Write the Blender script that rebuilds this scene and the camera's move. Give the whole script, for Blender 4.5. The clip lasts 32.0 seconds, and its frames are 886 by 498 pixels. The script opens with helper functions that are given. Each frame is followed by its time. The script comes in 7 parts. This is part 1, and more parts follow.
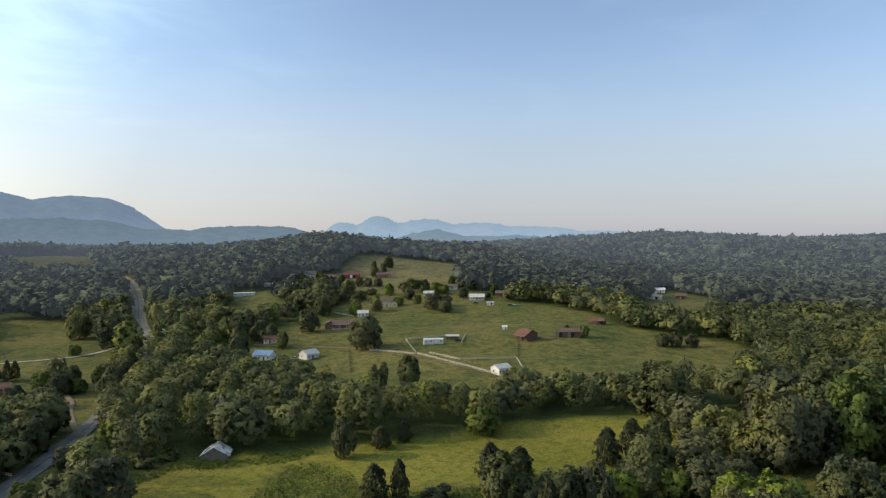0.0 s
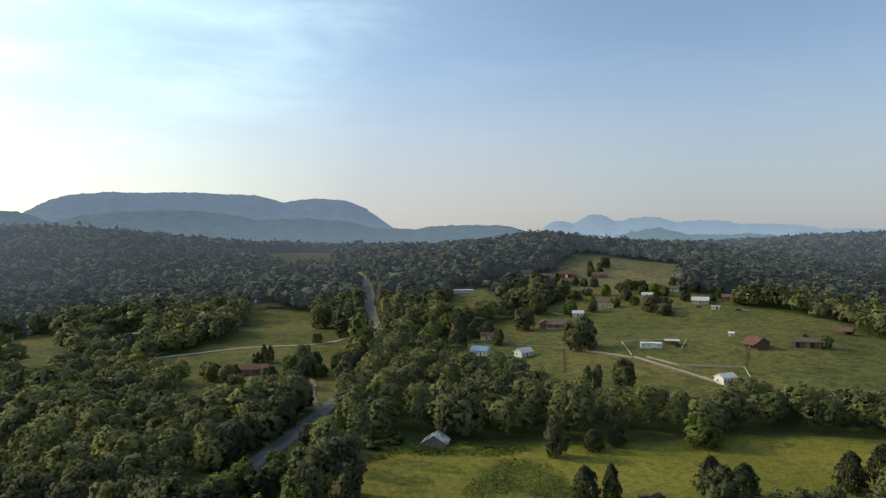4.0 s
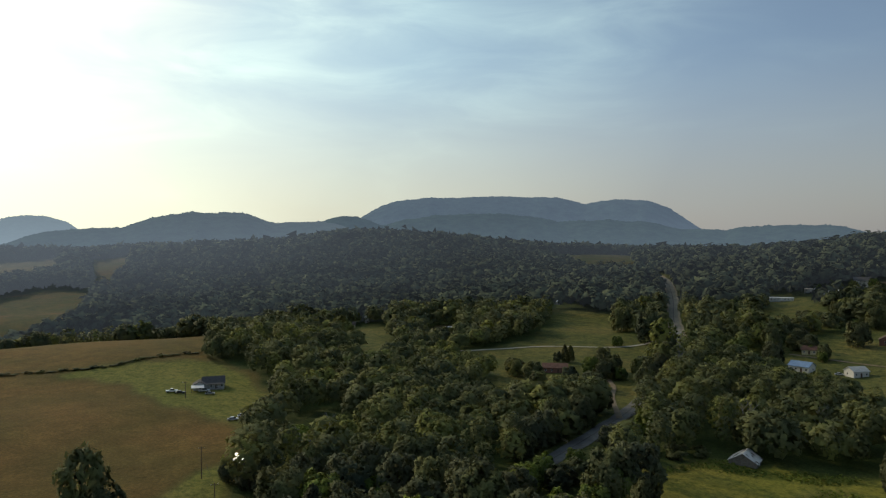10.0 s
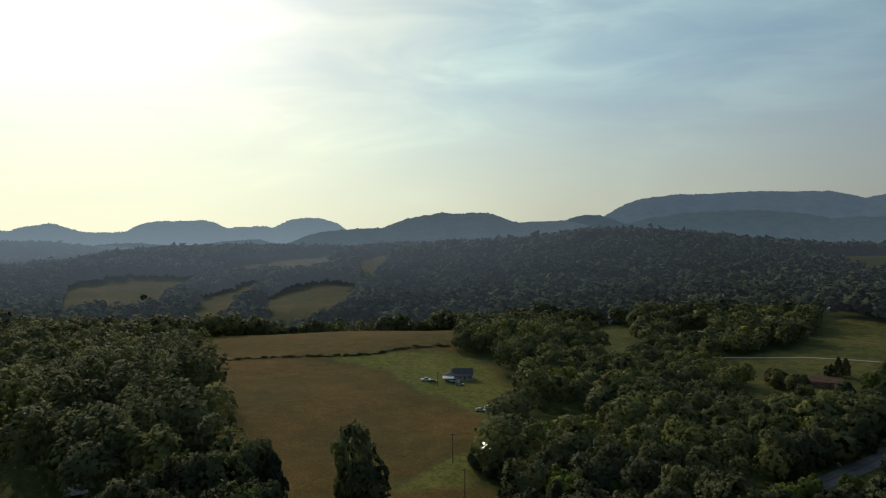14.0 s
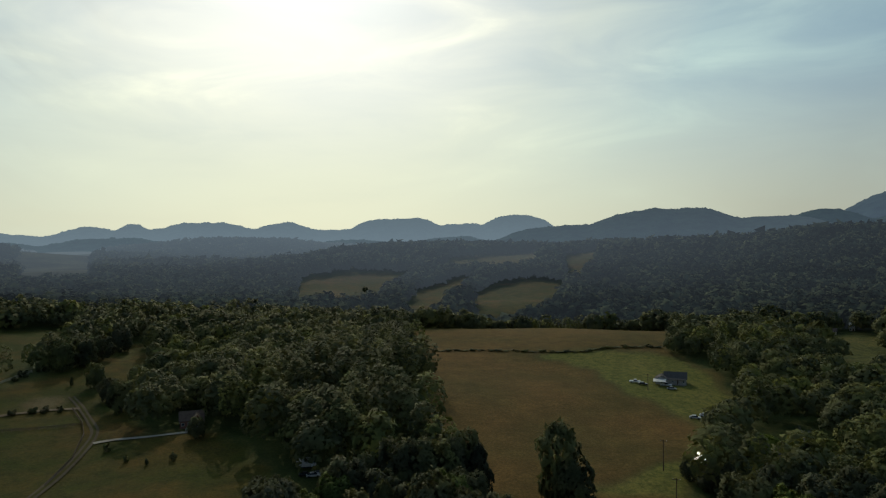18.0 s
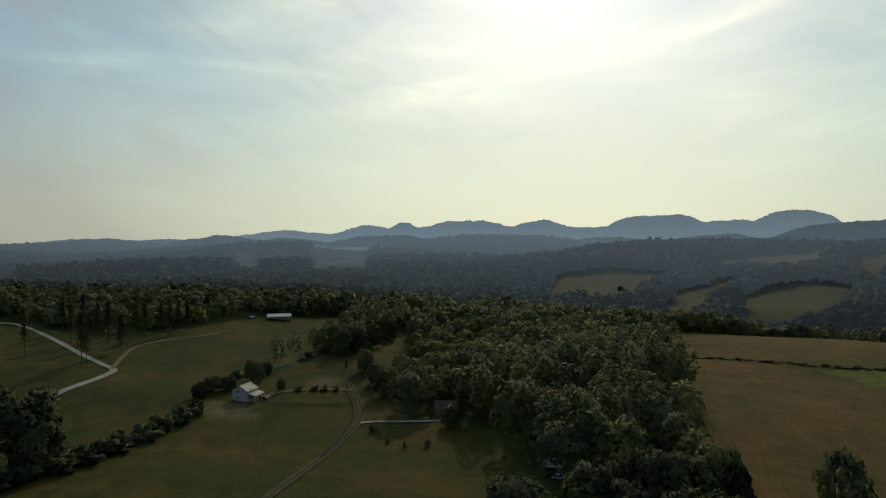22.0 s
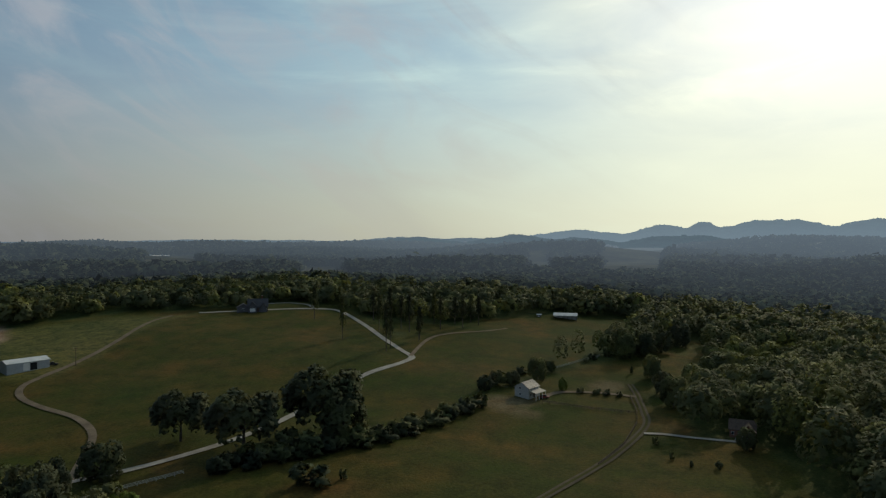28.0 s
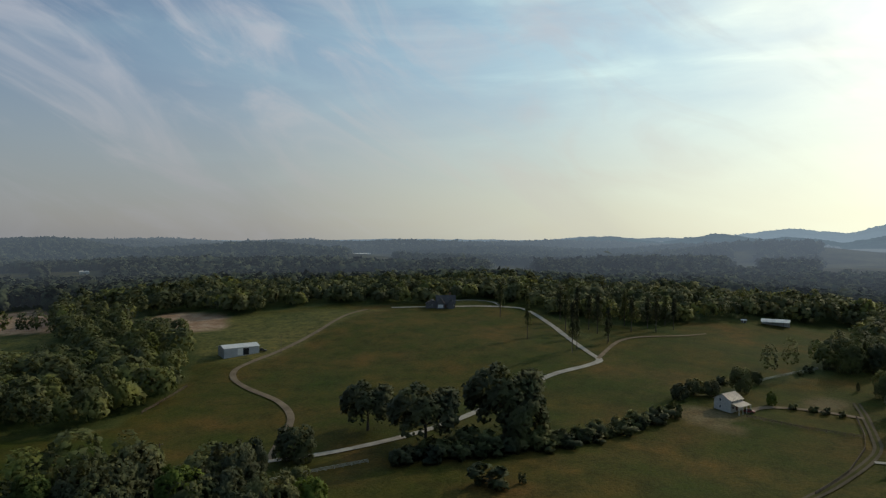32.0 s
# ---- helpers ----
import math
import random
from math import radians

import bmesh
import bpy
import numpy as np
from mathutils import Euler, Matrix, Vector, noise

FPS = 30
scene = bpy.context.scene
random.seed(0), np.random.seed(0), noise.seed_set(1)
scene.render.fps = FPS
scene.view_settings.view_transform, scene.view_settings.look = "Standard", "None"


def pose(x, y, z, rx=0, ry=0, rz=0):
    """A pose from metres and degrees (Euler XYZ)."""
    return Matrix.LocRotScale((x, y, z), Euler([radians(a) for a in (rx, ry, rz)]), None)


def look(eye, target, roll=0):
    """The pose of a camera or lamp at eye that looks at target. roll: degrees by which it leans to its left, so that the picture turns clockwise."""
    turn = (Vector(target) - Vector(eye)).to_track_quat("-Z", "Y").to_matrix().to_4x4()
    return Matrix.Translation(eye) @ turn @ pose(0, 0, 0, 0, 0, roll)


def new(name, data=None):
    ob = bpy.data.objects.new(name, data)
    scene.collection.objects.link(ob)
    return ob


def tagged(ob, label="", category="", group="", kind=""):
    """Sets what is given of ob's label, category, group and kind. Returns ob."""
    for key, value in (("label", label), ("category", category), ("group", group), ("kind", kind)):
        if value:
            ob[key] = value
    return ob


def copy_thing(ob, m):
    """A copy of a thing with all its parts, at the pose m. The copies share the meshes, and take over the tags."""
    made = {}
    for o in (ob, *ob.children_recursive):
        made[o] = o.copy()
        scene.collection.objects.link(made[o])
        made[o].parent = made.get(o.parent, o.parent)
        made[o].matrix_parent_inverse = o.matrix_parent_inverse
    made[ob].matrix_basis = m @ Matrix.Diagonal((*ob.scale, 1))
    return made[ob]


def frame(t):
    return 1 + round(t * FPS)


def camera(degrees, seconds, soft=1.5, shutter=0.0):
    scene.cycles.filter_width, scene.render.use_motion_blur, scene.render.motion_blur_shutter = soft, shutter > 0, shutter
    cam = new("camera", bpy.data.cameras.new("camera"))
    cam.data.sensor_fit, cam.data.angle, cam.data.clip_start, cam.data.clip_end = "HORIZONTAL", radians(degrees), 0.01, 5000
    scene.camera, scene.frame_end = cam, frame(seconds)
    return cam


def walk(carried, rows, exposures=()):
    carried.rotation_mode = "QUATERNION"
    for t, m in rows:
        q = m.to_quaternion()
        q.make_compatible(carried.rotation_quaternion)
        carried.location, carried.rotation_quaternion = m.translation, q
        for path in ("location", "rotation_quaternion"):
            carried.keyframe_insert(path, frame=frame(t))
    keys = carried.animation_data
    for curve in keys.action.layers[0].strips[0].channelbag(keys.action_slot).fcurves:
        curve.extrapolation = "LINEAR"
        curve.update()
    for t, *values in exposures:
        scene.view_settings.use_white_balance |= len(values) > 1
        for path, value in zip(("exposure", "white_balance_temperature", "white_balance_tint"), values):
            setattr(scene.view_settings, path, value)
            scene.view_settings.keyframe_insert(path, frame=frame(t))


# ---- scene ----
cam = camera(64.97, 32.0, soft=1.25)
# seconds, place, turn to the left, tilt, lean: it hovers, turns and drifts a little
WALK = [
    (0, -0.00, 0.00, 75.00, -0.00, -0.81, 0.51),
    (1, 0.45, -0.47, 75.16, 4.48, -0.82, 0.51),
    (2, 0.93, -1.05, 75.37, 9.37, -0.83, 0.48),
    (3, 1.31, -1.77, 75.65, 13.42, -0.83, 0.50),
    (3.5, 1.44, -2.19, 75.81, 15.59, -0.81, 0.47),
    (5.5, 1.89, -3.96, 76.44, 23.61, -0.71, 0.40),
    (6, 2.05, -4.42, 76.55, 25.59, -0.68, 0.36),
    (7, 2.48, -5.34, 76.68, 29.48, -0.59, 0.48),
    (8, 3.06, -6.13, 76.78, 33.68, -0.59, 0.41),
    (9, 3.64, -6.56, 76.93, 38.16, -0.58, 0.36),
    (10, 4.14, -6.82, 77.10, 42.09, -0.52, 0.37),
    (11, 4.58, -7.24, 77.24, 46.64, -0.56, 0.38),
    (12, 5.04, -7.87, 77.34, 51.77, -0.54, 0.37),
    (13, 5.48, -8.55, 77.38, 56.73, -0.46, 0.42),
    (14, 5.76, -8.92, 77.39, 61.83, -0.47, 0.35),
    (14.5, 5.80, -8.93, 77.37, 64.07, -0.52, 0.35),
    (16.5, 5.67, -8.46, 77.26, 72.68, -0.60, 0.39),
    (17, 5.53, -8.31, 77.24, 74.77, -0.63, 0.37),
    (18, 4.87, -7.98, 77.24, 78.79, -0.65, 0.28),
    (19, 3.80, -7.59, 77.28, 83.46, -0.68, 0.17),
    (20, 2.58, -7.04, 77.32, 88.37, -0.71, -0.01),
    (21, 1.30, -6.23, 77.38, 93.50, -0.77, 0.10),
    (21.5, 0.63, -5.74, 77.42, 96.42, -0.78, 0.14),
    (22, -0.05, -5.23, 77.47, 99.64, -0.79, 0.11),
    (23, -1.40, -4.29, 77.57, 104.04, -0.82, 0.11),
    (24, -2.77, -3.62, 77.70, 108.04, -0.86, 0.13),
    (25, -4.07, -3.29, 77.75, 112.16, -0.90, 0.04),
    (25.5, -4.70, -3.28, 77.70, 114.00, -0.88, -0.03),
    (27.5, -7.27, -3.73, 77.32, 121.56, -0.87, -0.24),
    (28, -8.07, -3.96, 77.22, 123.41, -0.87, -0.34),
    (28.5, -9.01, -4.30, 77.11, 124.22, -0.90, -0.36),
    (29, -10.05, -4.72, 77.01, 124.65, -0.90, -0.37),
    (29.5, -11.14, -5.19, 76.91, 124.86, -0.88, -0.39),
    (30, -12.22, -5.66, 76.77, 125.43, -0.87, -0.36),
    (30.5, -13.28, -6.12, 76.60, 127.75, -0.89, -0.44),
    (31, -14.30, -6.54, 76.38, 131.09, -0.95, -0.42),
    (31.5, -15.31, -6.92, 76.13, 135.16, -1.00, -0.45),
    (32, -16.33, -7.30, 75.88, 139.03, -1.00, -0.42),
]
EXPOSURES = [(0, 0.46, 6700, 14), (3, 0.3, 6700, 13), (6, 0.06, 6700, 10.5), (9, -0.34, 6850, 10.5), (13, -0.78, 6750, 8), (17, -1.1, 6600, 6), (20, -1.14, 6600, 5.5), (24, -1.12, 6600, 6), (28, -0.95, 6600, 7.5), (30, -0.88, 6650, 8), (31, -0.84, 6650, 8), (32, -0.64, 6650, 9.5)]
walk(cam, [(t, pose(x, y, z, 90 + tilt, lean, turn)) for t, x, y, z, turn, tilt, lean in WALK], EXPOSURES)

# ---------------------------------------------------------------- sky and sun
SUN_BEARING, SUN_HEIGHT = 89.8, 28.0
world = bpy.data.worlds.new("sky")
scene.world = world
world.use_nodes = True
wt = world.node_tree
wt.nodes.clear()
sky = wt.nodes.new("ShaderNodeTexSky")
sky.sky_type, sky.sun_disc = "NISHITA", False
sky.sun_elevation, sky.sun_rotation = radians(SUN_HEIGHT), radians(-SUN_BEARING)
sky.altitude, sky.air_density, sky.dust_density, sky.ozone_density = 300, 1.0, 1.1, 1.6
back = wt.nodes.new("ShaderNodeBackground")
back.inputs["Strength"].default_value = 0.15
wout = wt.nodes.new("ShaderNodeOutputWorld")
# thin high cloud: long streaks, seen as brighter, paler sky
coord = wt.nodes.new("ShaderNodeTexCoord")
stretch = wt.nodes.new("ShaderNodeMapping")
stretch.inputs["Scale"].default_value = (2.2, 2.2, 9.0)
stretch.inputs["Rotation"].default_value = (0.12, 0.08, 0.4)
streaks = wt.nodes.new("ShaderNodeTexNoise")
streaks.inputs["Scale"].default_value, streaks.inputs["Detail"].default_value = 1.6, 7
streaks.inputs["Roughness"].default_value, streaks.inputs["Distortion"].default_value = 0.55, 0.6
wisp = wt.nodes.new("ShaderNodeValToRGB")
wisp.color_ramp.elements[0].position, wisp.color_ramp.elements[1].position = 0.42, 0.76
wisp.color_ramp.elements[0].color, wisp.color_ramp.elements[1].color = (0, 0, 0, 1), (0.18, 0.18, 0.18, 1)
# haze low over the horizon, all round
rise = wt.nodes.new("ShaderNodeSeparateXYZ")
low = wt.nodes.new("ShaderNodeValToRGB")
low.color_ramp.interpolation = "EASE"
low.color_ramp.elements[0].position, low.color_ramp.elements[1].position = 0.0, 0.27
low.color_ramp.elements[0].color, low.color_ramp.elements[1].color = (0.75, 0.75, 0.75, 1), (0.0, 0.0, 0.0, 1)
# thin veil that scatters the sunlight forward: how near a part of the sky is to the sun sets its brightness
sunward = wt.nodes.new("ShaderNodeVectorMath")
sunward.operation = "DOT_PRODUCT"
_e, _b = radians(SUN_HEIGHT), radians(SUN_BEARING)
sunward.inputs[1].default_value = (-math.sin(_b) * math.cos(_e), math.cos(_b) * math.cos(_e), math.sin(_e))


def sky_ramp(stops):
    """Brightness and colour of lit haze by nearness to the sun."""
    r = wt.nodes.new("ShaderNodeValToRGB")
    e = r.color_ramp.elements
    while len(e) < len(stops):
        e.new(0.5)
    for el, (pos, col) in zip(e, stops):
        el.position, el.color = pos, (*col, 1)
    ten = wt.nodes.new("ShaderNodeVectorMath")
    ten.operation = "SCALE"
    ten.inputs["Scale"].default_value = 10.0
    wt.links.new(sunward.outputs["Value"], r.inputs["Fac"])
    wt.links.new(r.outputs["Color"], ten.inputs[0])
    return ten.outputs["Vector"]


def sky_mix(factor, a, b):
    m = wt.nodes.new("ShaderNodeMix")
    m.data_type = "RGBA"
    for source, key in ((factor, "Factor"), (a, "A"), (b, "B")):
        wt.links.new(source, m.inputs[key])
    return m.outputs["Result"]


wt.links.new(coord.outputs["Generated"], stretch.inputs["Vector"])
wt.links.new(stretch.outputs["Vector"], streaks.inputs["Vector"])
wt.links.new(streaks.outputs["Fac"], wisp.inputs["Fac"])
wt.links.new(coord.outputs["Generated"], rise.inputs["Vector"])
wt.links.new(rise.outputs["Z"], low.inputs["Fac"])
wt.links.new(coord.outputs["Generated"], sunward.inputs[0])
near_sun = wt.nodes.new("ShaderNodeMapRange")
near_sun.inputs["From Min"].default_value, near_sun.inputs["From Max"].default_value = 0.2, 0.9
near_sun.inputs["To Min"].default_value, near_sun.inputs["To Max"].default_value = 0.0, 0.62
wt.links.new(sunward.outputs["Value"], near_sun.inputs["Value"])
thick = wt.nodes.new("ShaderNodeMath")
thick.operation, thick.use_clamp = "ADD", True
wt.links.new(near_sun.outputs["Result"], thick.inputs[0])
wt.links.new(wisp.outputs["Color"], thick.inputs[1])
cool = sky_ramp(((0.0, (0.21, 0.30, 0.39)), (0.40, (0.28, 0.43, 0.54)), (0.72, (0.50, 0.74, 0.82)), (0.85, (0.72, 0.96, 0.96)), (0.92, (1.14, 1.24, 1.08)), (0.95, (1.38, 1.43, 1.26)), (0.975, (1.6, 1.62, 1.45)), (1.0, (2.1, 2.1, 1.95))))
patchy = wt.nodes.new("ShaderNodeValToRGB")
patchy.color_ramp.elements[0].position, patchy.color_ramp.elements[1].position = 0.32, 0.55
patchy.color_ramp.elements[0].color, patchy.color_ramp.elements[1].color = (0.80, 0.85, 0.92, 1), (1.0, 1.0, 1.0, 1)
patchy.color_ramp.elements.new(0.80).color = (1.40, 1.33, 1.20, 1)
wt.links.new(streaks.outputs["Fac"], patchy.inputs["Fac"])
veiled = wt.nodes.new("ShaderNodeVectorMath")
veiled.operation = "MULTIPLY"
wt.links.new(cool, veiled.inputs[0])
wt.links.new(patchy.outputs["Color"], veiled.inputs[1])
cool = veiled.outputs["Vector"]
warm = sky_ramp(((0.0, (0.215, 0.237, 0.28)), (0.40, (0.315, 0.315, 0.32)), (0.72, (0.67, 0.67, 0.53)), (0.90, (1.16, 1.18, 0.90))))
deep = wt.nodes.new("ShaderNodeVectorMath")
deep.operation = "SCALE"
deep.inputs["Scale"].default_value = 0.90
wt.links.new(sky.outputs["Color"], deep.inputs[0])
clouded = sky_mix(thick.outputs["Value"], deep.outputs["Vector"], cool)
# a bank of cirrus drawn out in slanting fibres
_c = radians(152)


def sky_dot(x, y, z):
    n = wt.nodes.new("ShaderNodeVectorMath")
    n.operation = "DOT_PRODUCT"
    n.inputs[1].default_value = (x, y, z)
    wt.links.new(coord.outputs["Generated"], n.inputs[0])
    return n.outputs["Value"]


fibre_at = wt.nodes.new("ShaderNodeCombineXYZ")
wt.links.new(sky_dot(2.6 * math.cos(_c), 2.6 * math.sin(_c), -1.5), fibre_at.inputs["X"])
wt.links.new(sky_dot(4.5 * math.cos(_c), 4.5 * math.sin(_c), 8.0), fibre_at.inputs["Y"])
fibres = wt.nodes.new("ShaderNodeTexNoise")
fibres.inputs["Scale"].default_value, fibres.inputs["Detail"].default_value = 1.5, 8
fibres.inputs["Roughness"].default_value, fibres.inputs["Distortion"].default_value = 0.58, 0.9
wt.links.new(fibre_at.outputs["Vector"], fibres.inputs["Vector"])
cirrus = wt.nodes.new("ShaderNodeMapRange")
cirrus.interpolation_type = "SMOOTHSTEP"
cirrus.inputs["From Min"].default_value, cirrus.inputs["From Max"].default_value = 0.42, 0.72
cirrus.inputs["To Max"].default_value = 0.62
wt.links.new(fibres.outputs["Fac"], cirrus.inputs["Value"])
bank = wt.nodes.new("ShaderNodeMapRange")
bank.interpolation_type = "SMOOTHSTEP"
bank.inputs["From Min"].default_value, bank.inputs["From Max"].default_value = 0.62, 0.93
wt.links.new(sky_dot(-math.sin(_c) * 0.94, math.cos(_c) * 0.94, 0.34), bank.inputs["Value"])
fleece = wt.nodes.new("ShaderNodeMath")
fleece.operation = "MULTIPLY"
wt.links.new(cirrus.outputs["Result"], fleece.inputs[0])
wt.links.new(bank.outputs["Result"], fleece.inputs[1])
white_cloud = wt.nodes.new("ShaderNodeRGB")
white_cloud.outputs[0].default_value = (5.4, 5.6, 6.2, 1)
clouded = sky_mix(fleece.outputs["Value"], clouded, white_cloud.outputs[0])
wt.links.new(sky_mix(low.outputs["Color"], clouded, warm), back.inputs["Color"])
wt.links.new(back.outputs["Background"], wout.inputs["Surface"])

sun = new("sun", bpy.data.lights.new("sun", "SUN"))
sun.data.energy, sun.data.angle, sun.data.color = 1.95, radians(0.6), (1.0, 0.85, 0.60)
sun.matrix_world = look(
    (-math.sin(radians(SUN_BEARING)) * 300, math.cos(radians(SUN_BEARING)) * 300, 300 * math.tan(radians(SUN_HEIGHT))), (0, 0, 0))

# ---------------------------------------------------------------- the lie of the land
EYE_Z = 75.0


def at(bearing, reach):
    """The place at a bearing (degrees to the left of the y axis) and a reach in metres."""
    a = radians(bearing)
    return -math.sin(a) * reach, math.cos(a) * reach


# bearing, reach, half depth, half width, height
HILLS = [
    (71, 632, 40, 125, -20), (71, 505, 55, 105, 4),
    (112, 1900, 120, 300, 22), (127, 2500, 130, 400, 24), (104, 1450, 100, 220, 18), (88, 1500, 110, 240, 18),
    (47.9, 1322, 300, 620, 56), (47.1, 1242, 190, 130, 24), (66.9, 1491, 260, 260, 16),
    (10.2, 959, 220, 250, 40), (9.8, 929, 130, 60, 16), (-2.0, 909, 150, 90, 10),
    (-24.2, 1750, 480, 900, 53), (-17.2, 1700, 240, 160, 17),
    (139.9, 593, 170, 230, 31), (113.9, 668, 160, 130, 3), (69.4, 476, 130, 120, 6),
    (98.3, 2351, 420, 560, 36), (119.0, 1257, 240, 300, 27), (130.4, 3315, 260, 700, 14), (167.7, 3011, 300, 900, 10),
    (75.8, 2293, 300, 420, 14), (-3.0, 623, 150, 160, 8), (-9.1, 480, 110, 110, 5),
]


def height(x, y):
    """The ground's height at x, y (arrays or numbers)."""
    x, y = np.asarray(x, float), np.asarray(y, float)
    d = np.hypot(x, y)
    z = 34 * np.clip((d - 1300) / 3600, 0, 1) ** 1.1
    for bearing, reach, deep, wide, tall in HILLS:
        a = radians(bearing)
        cx, cy = at(bearing, reach)
        u = -(x - cx) * math.sin(a) + (y - cy) * math.cos(a)
        v = (x - cx) * math.cos(a) + (y - cy) * math.sin(a)
        z = z + tall * np.exp(-0.5 * ((u / deep) ** 2 + (v / wide) ** 2))
    z = z + 1.3 * np.sin(x / 47 + 1.3) * np.sin(y / 53 + 0.4) + 0.8 * np.sin((x + y) / 31) * np.sin((x - y) / 37 + 2)
    far = np.clip((d - 900) / 1500, 0, 1)
    west = np.clip((np.degrees(np.arctan2(-x, y)) % 360 - 66) / 12, 0, 1) * np.clip((d - 800) / 700, 0, 1) * np.clip((4600 - d) / 1500, 0, 1)
    west = np.where(np.degrees(np.arctan2(-x, y)) % 360 > 250, 0, west)
    z = z + west * (19 * np.sin(x / 210 + 0.6 * np.sin(y / 230) + 0.5) * np.sin(y / 280 + 2) + 9 * np.sin((x + 0.5 * y) / 110 + np.sin(y / 170)))
    return z + far * (9 * np.sin(x / 210 + 2) * np.sin(y / 240 + 1) + 5 * np.sin((x - 0.6 * y) / 130))

